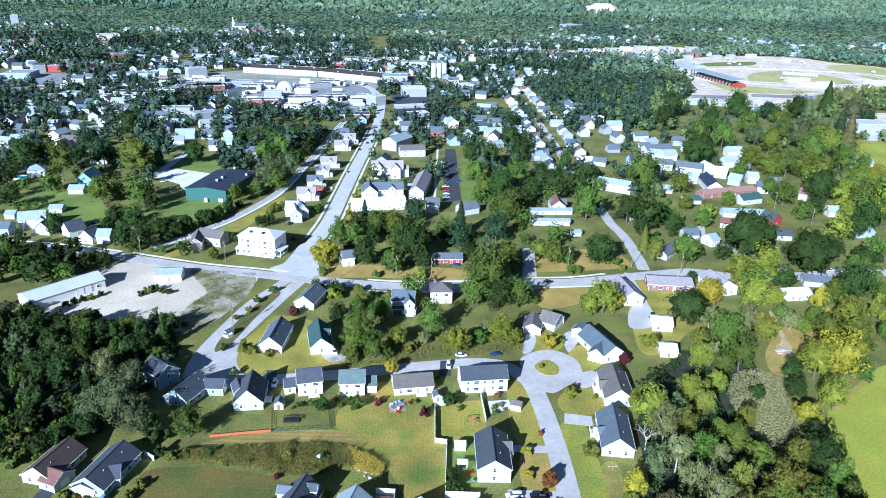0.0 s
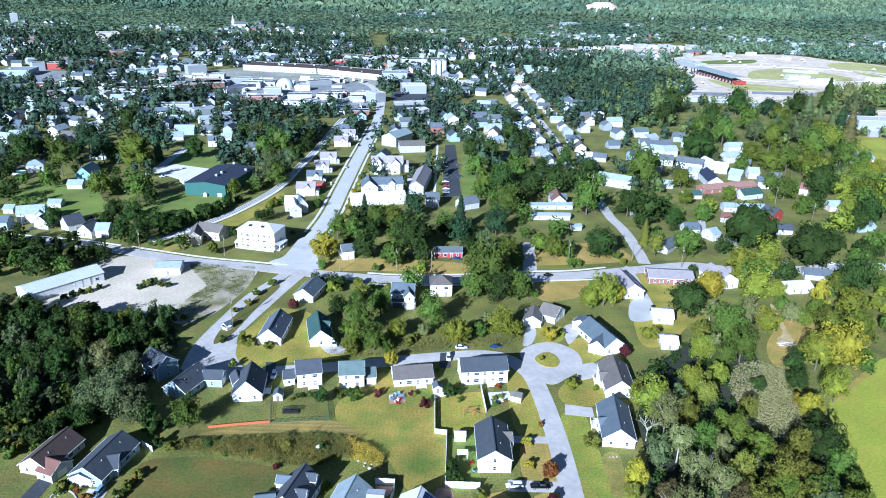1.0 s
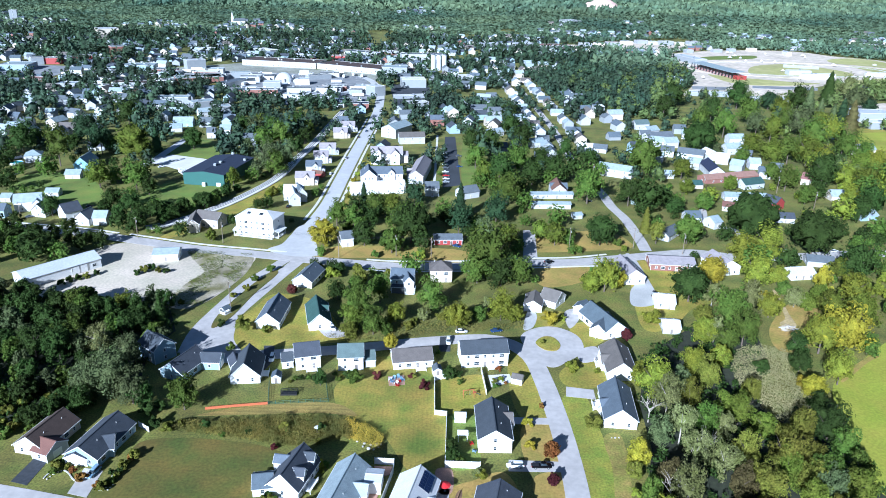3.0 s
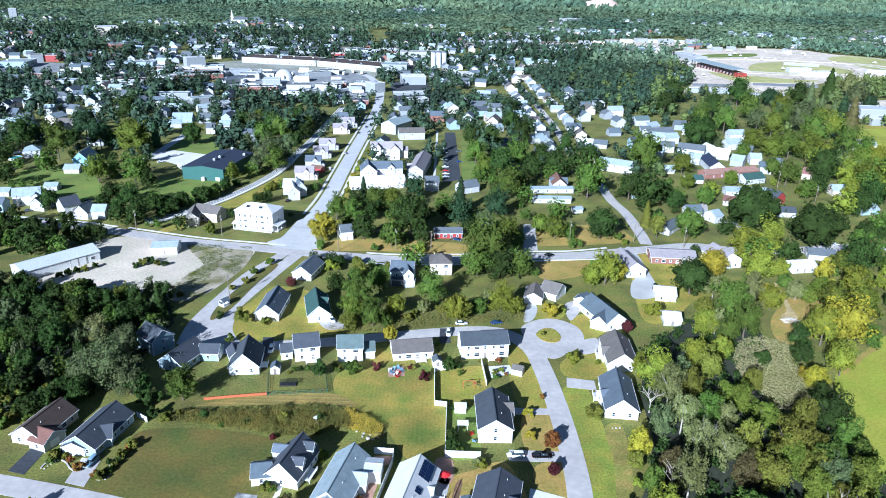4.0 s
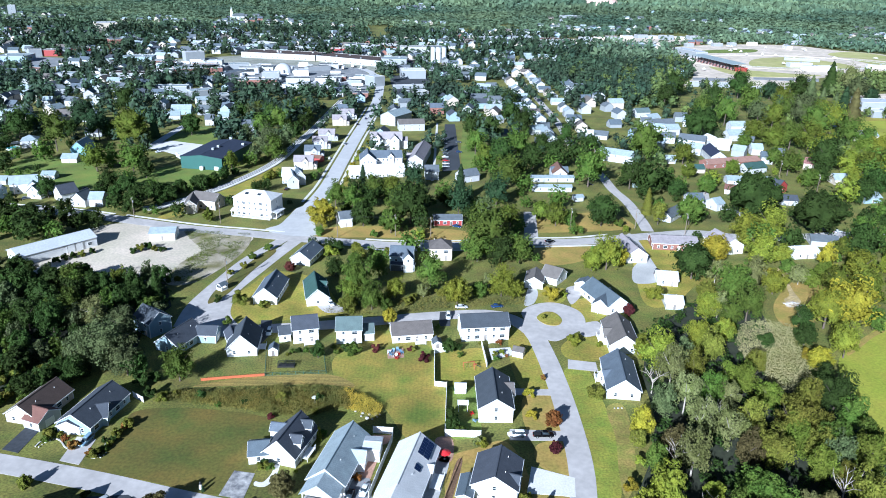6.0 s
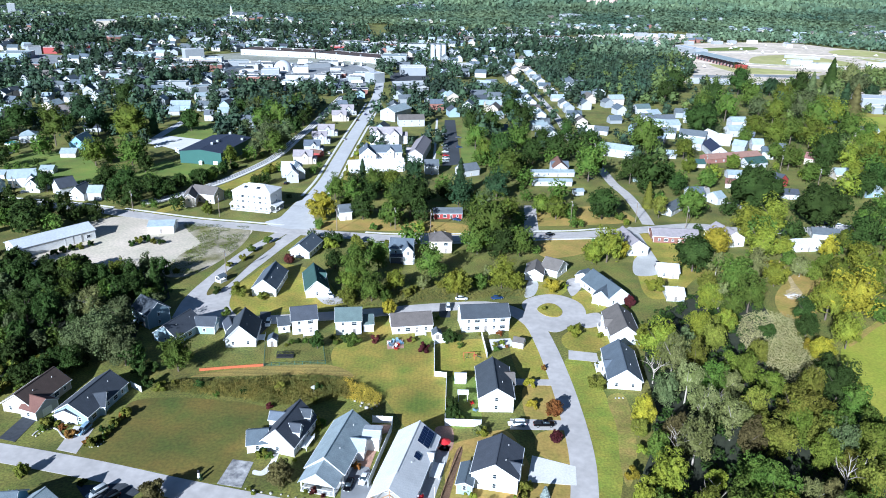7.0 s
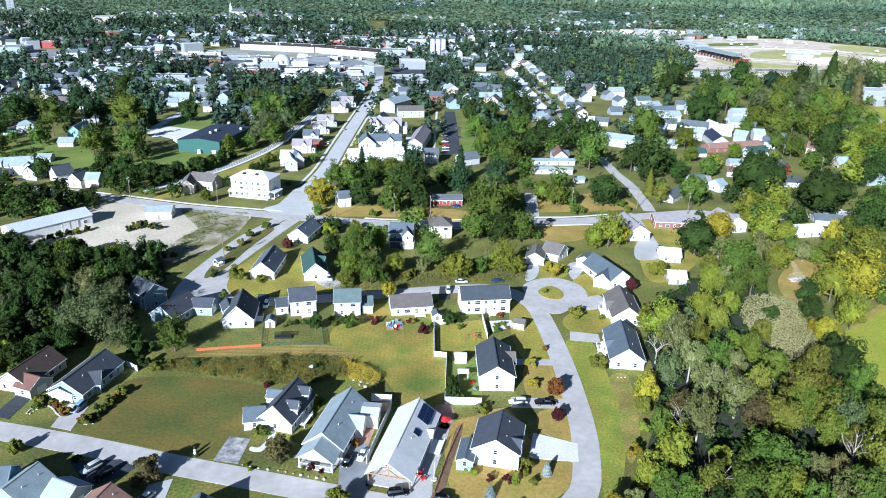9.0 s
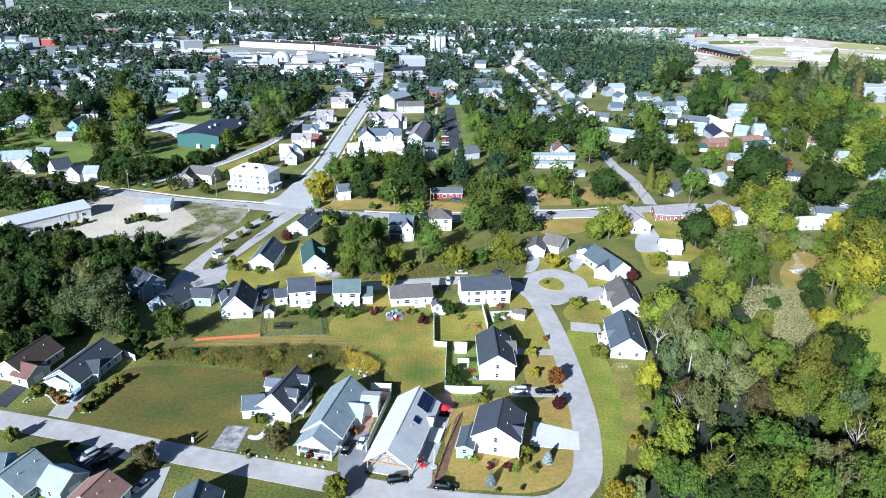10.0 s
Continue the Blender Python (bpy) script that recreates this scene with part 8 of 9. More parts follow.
tree(13.7, 211.3, 0.6, "olive", "bush")
tree(59.2, 186.8, 1.2, "maroon", "bush")

tree(-47.8, 203.0, 1, "green", "bush")
tree(-45.8, 203.1, 1, "dark", "bush")
tree(-43.5, 203.6, 1, "green", "bush")
tree(-41.4, 203.7, 1, "dark", "bush")
tree(-49.2, 201.3, 0.5, "olive", "bush")
tree(-34.8, 205.6, 1, "green", "bush")
tree(-32.8, 205.7, 0.5, "olive", "bush")
tree(-20.8, 205.1, 1.5, "maroon", "bush")

# ---- single trees ----
tree(18.5, 203.9, 1, "olive", "bush")
tree(20.7, 205.3, 1, "light", "bush")
tree(22.1, 203.5, 0.5, "rust", "bush")
tree(18.6, 200.8, 1, "green", "bush")
tree(6.5, 207.3, 1.5, "dark", "bush")
tree(7, 202.8, 1, "green", "bush")
tree(5, 182.5, 1, "dark", "bush")
tree(-19.2, 141.6, 1, "rust", "bush")
tree(-30.7, 205.2, 1.5, "dark", "bush")
tree(-9.4, 205.5, 1, "maroon", "bush")
tree(10.4, 214.1, 0.5, "maroon", "bush")
tree(12.9, 214.7, 0.5, "rust", "bush")
tree(-33.6, 202.7, 1, "green", "bush")
tree(-31.1, 156.7, 0.5, "light", "bush")
tree(-30.6, 159.2, 1, "green", "bush")
tree(-39.0, 200.0, 2, "dark", "tall")
tree(-27.8, 202.9, 2.5, "green", "bush")
tree(-5, 198.8, 2, "maroon", "bush")
tree(-73.8, 236.1, 3.5, "olive", "bush")
tree(-65.1, 235.3, 2, "olive", "bush")
tree(3.9, 168.1, 1.5, "dark", "tall")
tree(4.2, 162.5, 2, "dark", "round")
tree(6.2, 161.7, 1.5, "green", "bush")
tree(-38.9, 148.8, 1, "olive", "bush")
tree(11.4, 156.8, 1.5, "silver", "bush")
tree(10.4, 156.5, 1, "silver", "bush")
tree(12.1, 156.3, 1.5, "light", "bush")
tree(31.3, 153.8, 1.5, "maroon", "round")
tree(32.3, 165.8, 2.5, "rust", "round")
tree(26.7, 169.2, 1.5, "yellow", "bush")
tree(27.1, 180.2, 1.5, "yellow", "bush")
tree(32.5, 190, 1, "rust", "bush")
tree(12.7, 130, 1, "maroon", "bush")
tree(16.5, 129.7, 1, "maroon", "bush")
tree(18.2, 129.3, 1, "light", "spruce")
tree(21.2, 134.6, 1.5, "olive", "bush")
tree(22.2, 129.2, 1, "olive", "bush")
tree(-36.5, 135.2, 3, "umber", "round")
tree(-20.5, 145.5, 1, "rust", "bush")
tree(-64.2, 127.7, 3.5, "umber", "bush")
tree(-20.5, 119.3, 2.5, "light", "round")
tree(-31.6, 158.2, 1, "light", "spruce")
tree(-46.5, 166.5, 1, "maroon", "bush")
tree(-94.1, 151.4, 1.5, "rust", "bush")
tree(-87.1, 148, 1.5, "olive", "bush")
tree(-85.1, 156.6, 1.5, "olive", "bush")
tree(-87.2, 154.1, 1, "dark", "bush")
tree(-83.9, 160.7, 1.5, "olive", "bush")
tree(-102.9, 155.8, 1.5, "olive", "bush")
tree(-55.7, 136.3, 0.5, "needle", "spruce")
tree(-82.6, 133.6, 1, "dark", "bush")
tree(-98.1, 136.2, 1.5, "olive", "round")
tree(45.6, 212.7, 2.5, "light", "bush")
tree(46.5, 179.2, 2.5, "olive", "bush")
tree(42.3, 246.5, 3.5, "yellow", "bush")
tree(47.8, 250.9, 1.5, "light", "bush")
tree(61.7, 195.5, 1.5, "green", "bush")
tree(69.9, 235.9, 2, "maroon", "round")
tree(58.6, 183.2, 1.5, "maroon", "bush")
tree(53.9, 211.4, 1, "light", "bush")
tree(3.4, 205.7, 2, "dark", "round")
tree(-0.5, 221.9, 1, "green", "bush")
tree(-74.3, 221.6, 2, "green", "bush")
tree(-43.3, 144.5, 1.5, "olive", "bush")
tree(37.8, 231.6, 1, "olive", "bush")
tree(-81.2, 281.5, 2, "green", "bush")
tree(-82.2, 271.7, 1.5, "olive", "bush")
tree(-86, 265, 1.5, "olive", "bush")
tree(-76.8, 292.7, 2, "green", "bush")
tree(-83.2, 239.6, 1.5, "dark", "bush")
tree(25.7, 132.6, 1.5, "blue", "spruce", grow=0.68)
tree(12.3, 124.6, 1.5, "blue", "spruce", grow=0.66)
tree(-12.4, 240.7, 2, "olive", "bush")
tree(63.9, 277.4, 4, "light", "round")
tree(111.2, 213.8, 3, "dark", "bush")
tree(-55.9, 503.6, 1.5, "light", "bush", 1)
tree(-56.4, 485.3, 1.5, "yellow", "bush", 1)
tree(-57, 469.9, 2, "olive", "bush", 1)
tree(-57.2, 452.5, 2, "light", "bush", 1)
tree(-57.4, 436.2, 2, "yellow", "bush", 1)
tree(-57.4, 418.9, 2, "light", "bush", 1)
tree(-57.6, 404.7, 2, "olive", "bush", 1)
tree(-57.9, 387.3, 2, "light", "bush", 1)
tree(-58.6, 374.1, 2, "green", "bush", 1)
tree(-40.2, 503.8, 2, "light", "bush", 1)
tree(-34.8, 486, 2, "green", "bush", 1)
tree(-29.6, 478.9, 1.5, "olive", "bush", 1)
tree(-84.7, 163, 1, "olive", "bush")
tree(-84.8, 160.4, 1, "rust", "bush")
tree(-84.9, 158, 1, "olive", "bush")
tree(-85.2, 155.3, 1, "dark", "bush")
tree(-85.3, 153, 1, "olive", "bush")
tree(-85.7, 150.8, 1, "green", "bush")
tree(-100.2, 156.3, 1, "olive", "bush")
tree(-98, 154.8, 1, "rust", "bush")
tree(-102.7, 153.8, 1, "green", "bush")
tree(-88.7, 148.9, 1, "rust", "bush")
tree(-86.9, 149.6, 1, "dark", "bush")
tree(-102.3, 158.1, 1, "dark", "bush")
tree(-42.1, 131.6, 0.5, "light", "bush")
tree(-43.5, 133.2, 0.5, "olive", "bush")
tree(-26, 131.4, 0.5, "maroon", "bush")
tree(-28.4, 132.6, 1, "maroon", "bush")
tree(-30.2, 132.7, 0.5, "olive", "bush")
tree(-43.4, 146.5, 1, "dark", "bush")
tree(-41.6, 144.8, 1, "green", "bush")
tree(-35, 143.9, 0.5, "light", "bush")
tree(13.6, 122.3, 0.5, "olive", "bush")
tree(19.1, 123.4, 0.5, "dark", "bush")
tree(10.6, 136.7, 1, "olive", "bush")
tree(8.8, 131.7, 1, "light", "bush")
tree(7.2, 133.8, 1, "olive", "bush")
tree(20.7, 132.5, 1, "olive", "bush")
tree(22.3, 136.2, 1, "light", "bush")
tree(-113.2, 183.8, 3.5, "dark", "oak")
tree(-88.5, 181.1, 2.5, "dark", "bush")
tree(-83.5, 175.4, 2, "dark", "bush")
tree(-79.2, 173.7, 2, "olive", "bush")
tree(-115.4, 178.4, 3.5, "dark", "oak")
tree(-119.3, 174.2, 3.5, "dark", "oak")
tree(-85.5, 183.8, 2, "dark", "bush")
tree(-264.3, 588.4, 11, "dark", "oak", 1)
tree(58.2, 657.9, 7.5, "dark", "round", 1, grove=True)
tree(69.5, 196.5, 6, "light", "oak", grow=1.0)
tree(66.5, 204.5, 3.5, "light", "oak", grow=1.0)
tree(82.4, 248.1, 4, "light", "bush")
tree(86.3, 209.6, 4.5, "light", "oak")
tree(87.9, 202.5, 4, "olive", "oak")
tree(97.8, 217.2, 3.5, "light", "round")
tree(70.7, 186.9, 4.5, "silver", "open")
tree(78.0, 200.1, 3.5, "sage", "tall")
tree(78.3, 188.8, 4, "olive", "open")
tree(88.7, 188.0, 3, "moss", "oak")
tree(91.7, 183.2, 4.5, "moss", "oak")
tree(100.2, 195.4, 3.5, "olive", "oak")
tree(64.3, 170.9, 4, "sage", "oak")
tree(70.7, 173.1, 4.5, "silver", "open")
tree(78.2, 174.3, 4, "green", "open")
tree(83.5, 174.4, 3.5, "silver", "tall")
tree(70.8, 160.7, 4.5, "silver", "open")
tree(77.5, 156.4, 5, "silver", "open")
tree(85.1, 161.6, 3.5, "olive", "open")
tree(83.1, 154.2, 3.5, "olive", "oak")
tree(96.6, 177.4, 3.5, "moss", "round")
tree(102.4, 175.8, 2.5, "olive", "round")
tree(106.7, 174.2, 4, "olive", "oak")
tree(94.7, 158.7, 5, "olive", "oak")
tree(103.6, 161.6, 4, "olive", "oak")
tree(105.0, 155.4, 4, "green", "oak")
tree(114.6, 174.7, 5.5, "dark", "oak")
tree(119.9, 191.5, 3, "dark", "tall")
tree(122.1, 198.8, 4.5, "yellow", "round")
tree(122.0, 204.9, 3, "yellow", "bush")
tree(134.7, 207.5, 5, "light", "oak")
tree(115.9, 167.5, 4, "green", "oak")
tree(114.9, 157.4, 3.5, "green", "oak")
tree(55.8, 161.2, 3.5, "yellow", "tall")
tree(53.6, 157.0, 2.5, "olive", "open")
tree(61.0, 152.0, 3.5, "umber", "open")
tree(64.2, 145.7, 4.5, "silver", "oak")
tree(55.7, 146.9, 3, "green", "oak")
tree(52.8, 149.9, 1.5, "light", "bush")
tree(54.5, 134.2, 4.5, "light", "oak")
tree(48.0, 140.1, 2, "yellow", "bush")
tree(47.3, 128.4, 3, "light", "oak")
tree(50.3, 124.6, 3, "green", "oak")
tree(52.7, 119.9, 3.5, "green", "open")
tree(59.4, 123.8, 4, "olive", "open")
tree(66.8, 136.8, 2.5, "light", "round")
tree(74.1, 133.5, 4.5, "green", "oak")
tree(77.4, 129.7, 5, "green", "oak")
tree(66.2, 122.6, 4.5, "green", "oak")
tree(72.2, 122.7, 4.5, "moss", "oak")
tree(77.6, 124.0, 3.5, "light", "oak")
tree(79.0, 148.7, 3.5, "umber", "open")
tree(86.2, 149.6, 5, "olive", "oak")
tree(94.2, 155.2, 4, "moss", "oak")
tree(99.4, 152.8, 4, "olive", "oak")
tree(96.1, 144.9, 3.5, "moss", "oak")
tree(103.0, 148.7, 4, "sage", "oak")
tree(101.2, 142.2, 3, "olive", "open")
tree(108.5, 147.5, 4.5, "moss", "oak")
tree(85.2, 129.2, 3.5, "silver", "tall")
tree(89.4, 128.3, 3, "umber", "open")
tree(86.9, 121.1, 3.5, "silver", "oak")
tree(91.6, 120.3, 4.5, "green", "oak")
tree(100.6, 133.8, 5, "olive", "oak")
tree(79.5, 117.7, 3.5, "green", "oak")
tree(38.4, 118.4, 3, "yellow", "oak")
tree(42.6, 120.7, 2.5, "silver", "open")
tree(66.2, 116.6, 3, "dark", "oak")
tree(58.6, 117.2, 3, "dark", "oak")
tree(72.8, 115.9, 3.5, "moss", "oak")
tree(85.2, 114.5, 3.5, "green", "oak")
snag(64.4, 183.5, 9, 1163)
snag(60.2, 146.9, 11, 1205)
snag(75.8, 166.3, 10, 1268)
snag(61.6, 125.2, 11, 1270)
snag(97.1, 136.1, 12, 1512)
tree(-58.6, 325.6, 6.5, "yellow", "round", 1)
tree(-56.3, 355.0, 5.5, "green", "tall", 1)
tree(-45.4, 387.0, 4.5, "needle", "spruce", 1)
tree(-39.0, 356.3, 5.5, "dark", "oak", 1)
tree(-46.8, 349.3, 5.5, "green", "tall", 1)
tree(-38.6, 326.6, 5.5, "dark", "round", 1)
tree(-24.4, 318.0, 5.5, "green", "round", 1)
tree(-37.5, 377.3, 6, "green", "oak", 1)
tree(-28.3, 378.1, 6, "moss", "oak", 1)
tree(-15.9, 333.0, 9.5, "dark", "round", 1)
tree(-16.7, 393.6, 6.5, "needle", "oak", 1)
tree(-23.3, 348.9, 7, "green", "oak", 1)
tree(9.4, 369.9, 6, "needle", "spruce", 1)
tree(8.2, 346.2, 7.5, "needle", "oak", 1)
tree(2.0, 359.9, 5, "dark", "oak", 1)
tree(-49.8, 348.5, 3.5, "green", "bush", 1)
tree(35.3, 440.8, 10, "dark", "oak", 1)
tree(48.7, 471.6, 9.5, "green", "oak", 1)
tree(56.9, 442.3, 8, "dark", "oak", 1)
tree(37.2, 397.0, 9, "green", "oak", 1)
tree(28.7, 364.1, 8, "needle", "oak", 1)
tree(59.0, 538.5, 10.5, "dark", "oak", 1)
tree(67.7, 485.8, 7, "dark", "oak", 1)
tree(74.4, 463.0, 8, "dark", "oak", 1)
tree(87.6, 507.7, 6.5, "dark", "tall", 1)
tree(34.2, 515.1, 10, "dark", "oak", 1)
tree(54.3, 584.3, 9.5, "dark", "oak", 1)
tree(21.5, 478.9, 8, "green", "oak", 1)
tree(20.5, 532.1, 8, "dark", "oak", 1)
tree(26.7, 442.0, 6.5, "moss", "oak", 1)
tree(103.2, 490.8, 7, "dark", "oak", 1)
tree(85.4, 404.0, 10, "green", "oak", 1)
tree(79.4, 335.0, 8, "dark", "round", 1)
tree(133.5, 465.9, 13, "green", "oak", 1)
tree(109.2, 401.3, 8, "dark", "oak", 1)
tree(114.1, 406.3, 3, "blue", "spruce", 1)
tree(107.7, 356.0, 4.5, "olive", "spruce", 1)
tree(108.9, 338.9, 4.5, "olive", "tall", 1)
tree(124.7, 339.6, 7, "green", "round", 1)
tree(130.9, 407.4, 5.5, "dark", "round", 1)
tree(132.4, 387.4, 5.5, "dark", "round", 1)
tree(159.7, 463.6, 7.5, "moss", "oak", 1)
tree(56.4, 333.3, 5.5, "moss", "round", 1)
tree(50.3, 341.5, 5, "moss", "round", 1)
tree(64.3, 338.0, 3.5, "green", "round", 1)
tree(70.3, 278.7, 6.5, "light", "oak", 1)
tree(76.5, 283.8, 4, "yellow", "round", 1)
tree(87.6, 333.8, 2.5, "green", "bush", 1)
tree(235.2, 741.3, 14, "dark", "oak", 1)
tree(315.0, 953.9, 7.5, "green", "oak", 1)
tree(228.3, 631.3, 10, "green", "oak", 1)
tree(248.9, 666.7, 11, "dark", "oak", 1)
tree(236.3, 598.8, 11.5, "green", "oak", 1)
tree(195.7, 539.4, 13, "dark", "round", 1)
tree(301.5, 741.2, 13.5, "dark", "oak", 1)
tree(280.3, 657.1, 12, "green", "oak", 1)
tree(334.3, 740.9, 10, "needle", "round", 1)
tree(269.7, 612.5, 9, "sage", "oak", 1)
tree(332.0, 711.0, 9.5, "moss", "oak", 1)
tree(269.5, 583.0, 9.5, "moss", "tall", 1)
tree(305.3, 634.4, 10.5, "green", "oak", 1)
tree(234.6, 536.4, 9, "moss", "oak", 1)
tree(304.5, 604.5, 12.5, "sage", "oak", 1)
tree(332.0, 633.6, 9.5, "moss", "oak", 1)
tree(363.3, 739.5, 12.5, "dark", "oak", 1)
tree(368.4, 725.9, 9.9, "sage", "spruce", 1, grow=0.8)
tree(423.0, 796.5, 12.1, "dark", "spruce", 1, grow=0.8)
tree(364.5, 693.6, 8.2, "sage", "spruce", 1, grow=0.8)
tree(360.1, 661.3, 8.2, "sage", "spruce", 1, grow=0.8)
tree(359.3, 645.1, 9.9, "needle", "spruce", 1, grow=0.8)
tree(356.1, 622.5, 11.0, "umber", "spruce", 1, grow=0.8)
tree(453.8, 815.6, 13, "silver", "oak", 1)
tree(418.4, 733.4, 13, "sage", "oak", 1)
tree(425.6, 718.5, 8.5, "needle", "round", 1)
tree(286.7, 547.7, 13.5, "green", "oak", 1)
tree(313.7, 574.4, 12, "light", "oak", 1)
tree(301.0, 529.3, 12, "green", "oak", 1)
tree(240.5, 513.4, 10, "moss", "oak", 1)
tree(252.8, 513.0, 10, "green", "oak", 1)
tree(262.8, 505.3, 10.5, "moss", "oak", 1)
tree(272.6, 499.8, 8.5, "light", "oak", 1)
tree(309.5, 514.6, 8.5, "green", "oak", 1)
tree(308.4, 495.7, 8, "light", "oak", 1)
tree(218.2, 511.3, 5.5, "green", "oak", 1)
tree(207.7, 532.2, 4.5, "sage", "oak", 1)
tree(219.3, 440.3, 8.5, "green", "oak", 1)
tree(247.5, 450.8, 10.5, "dark", "oak", 1)
tree(219.1, 412.3, 6.5, "green", "oak", 1)
tree(231.3, 421.7, 6, "dark", "oak", 1)
tree(262.3, 449.1, 8.5, "light", "oak", 1)
tree(268.1, 436.6, 9, "moss", "oak", 1)
tree(247.8, 393.2, 8.5, "dark", "oak", 1)
tree(235.8, 382.1, 6.5, "dark", "oak", 1)
tree(158.4, 346.2, 13, "dark", "round", 1)
tree(182.5, 327.5, 12.5, "dark", "round", 1)
tree(151.9, 395.1, 5, "green", "round", 1)
tree(152.3, 428.5, 5, "moss", "round", 1)
tree(183.1, 438.3, 4.5, "moss", "round", 1)
tree(208.6, 680.8, 10.5, "dark", "oak", 1)
tree(221.8, 467.4, 5.5, "green", "round", 1)
tree(246.8, 413.7, 5.5, "light", "oak", 1)
tree(293.5, 489.5, 7.5, "moss", "oak", 1)
tree(-257.1, 460.7, 9.5, "green", "tall", 1)
tree(-297.8, 489.3, 10, "dark", "oak", 1)
tree(-298.4, 509.3, 8, "dark", "oak", 1)
tree(-264.2, 515.5, 12, "needle", "oak", 1)
tree(-245.1, 495.7, 10, "needle", "oak", 1)
tree(-269.5, 503.5, 6, "dark", "oak", 1)
tree(-239.2, 499.9, 7, "dark", "oak", 1)
tree(-215.2, 481.4, 11.5, "moss", "round", 1)
tree(-210.1, 507.1, 6, "needle", "spruce", 1)
tree(-206.8, 482.1, 5.5, "dark", "oak", 1)
tree(-209.1, 414.1, 8, "moss", "oak", 1)
tree(-184.4, 408.1, 8.5, "green", "oak", 1)
tree(-174.7, 402.2, 5, "dark", "oak", 1)
tree(-182.3, 372.5, 6, "dark", "oak", 1)
tree(-170.2, 366.4, 6.5, "dark", "oak", 1)
tree(-156.2, 340.1, 6, "dark", "oak", 1)
tree(-168.8, 349.0, 5, "dark", "oak", 1)
tree(-185.4, 368.4, 3.5, "dark", "round", 1)
tree(-210.5, 360.7, 5.5, "dark", "oak", 1)
tree(-144.4, 373.6, 3.5, "dark", "round", 1)
tree(-134.9, 380.3, 4, "dark", "round", 1)
tree(-131.0, 387.4, 3, "green", "round", 1)
tree(-148.9, 363.1, 4.5, "dark", "oak", 1)
tree(-152.9, 358.3, 4.5, "dark", "oak", 1)
tree(-114.6, 328.3, 2.5, "moss", "tall", 1)
tree(141.8, 311.4, 8, "light", "oak", 1)
tree(155.0, 315.8, 8.5, "light", "oak", 1)
tree(138.5, 287.6, 7, "light", "oak", 1)
tree(104.1, 270.8, 8.5, "dark", "round", 1)
tree(119.8, 289.8, 6, "yellow", "round", 1)
tree(150.0, 290.5, 4, "light", "round", 1)
tree(147.7, 278.8, 3.5, "green", "round", 1)
tree(147.1, 267.6, 4, "silver", "round", 1)
tree(151.2, 264.9, 4, "moss", "round", 1)
tree(167.9, 286.5, 4, "yellow", "tall", 1)
tree(159.9, 272.9, 3.5, "moss", "round", 1)
tree(156.9, 258.1, 5, "moss", "round", 1)
tree(182.3, 299.9, 4.5, "moss", "round", 1)
tree(188.3, 297.7, 9.5, "dark", "oak", 1)
tree(173.6, 272.2, 7, "light", "oak", 1)
tree(167.4, 254.0, 6.5, "moss", "oak", 1)
tree(112.2, 266.3, 4, "silver", "tall", 1)
tree(114.5, 252.1, 7, "green", "oak", 1)
tree(125.6, 260.9, 5, "silver", "tall", 1)
tree(132.3, 257.5, 5.5, "light", "round", 1)
tree(103.4, 251.7, 3.5, "olive", "round", 1)
tree(98.1, 234.5, 4.5, "light", "round")
tree(102.4, 235.6, 4, "silver", "tall")
tree(112.2, 233.2, 6.5, "green", "oak")
tree(105.1, 229.6, 4.5, "green", "oak")
tree(138.5, 228.6, 8, "light", "oak", 1)
tree(146.6, 227.1, 10, "yellow", "oak", 1)
tree(128.9, 225.7, 4, "dark", "oak")
tree(125.5, 215.8, 3.5, "dark", "round")
tree(98.3, 218.2, 4, "light", "round")
tree(-31.7, 245.0, 6.5, "green", "tall")
tree(-25.1, 263.1, 5, "green", "tall", 1)
tree(-42.9, 265.3, 4, "dark", "oak", 1)
tree(-33.1, 242.2, 4.5, "moss", "oak")
tree(-25.2, 235.8, 5, "green", "oak")
tree(-17.3, 245.3, 4, "light", "oak")
tree(-33.7, 233.5, 3, "olive", "oak")
tree(-20.5, 235.8, 2.5, "green", "oak")
tree(-3.9, 256.6, 6, "green", "oak")
tree(-6.6, 247.7, 2.5, "silver", "oak")
tree(-17.9, 225.7, 2.5, "yellow", "round")
tree(-62.7, 269.6, 2, "maroon", "round", 1)
tree(-46.1, 292.9, 2.5, "dark", "round", 1)
tree(6.4, 242.0, 5.5, "light", "round")
tree(1.1, 247.5, 3, "olive", "bush")
tree(15.1, 247.9, 3, "green", "round")
tree(19.1, 257.3, 2.5, "silver", "open")
tree(23.6, 249.6, 5.5, "light", "oak")
tree(28.8, 248.6, 3.5, "light", "round")
tree(21.0, 289.8, 11, "green", "oak", 1)
tree(15.6, 284.7, 7, "green", "oak", 1)
tree(26.0, 281.9, 7, "dark", "oak", 1)
tree(33.8, 283.2, 6, "green", "oak", 1)
tree(33.6, 329.6, 6, "moss", "oak", 1)
tree(20.8, 333.8, 5.5, "sage", "tall", 1)
tree(-10.3, 244.2, 2, "olive", "bush")
tree(-103.4, 191.5, 8.5, "sage", "oak")
tree(-109.2, 188.2, 6.5, "sage", "oak")
tree(-95.2, 187.3, 5.5, "sage", "oak")
tree(-118.4, 216.3, 5.5, "silver", "open")
tree(-105.6, 209.4, 5.5, "sage", "open")
tree(-91.6, 186.4, 3.5, "dark", "oak")
tree(-109.5, 182.7, 3.5, "dark", "oak")
tree(-78.2, 184.6, 5, "green", "oak")
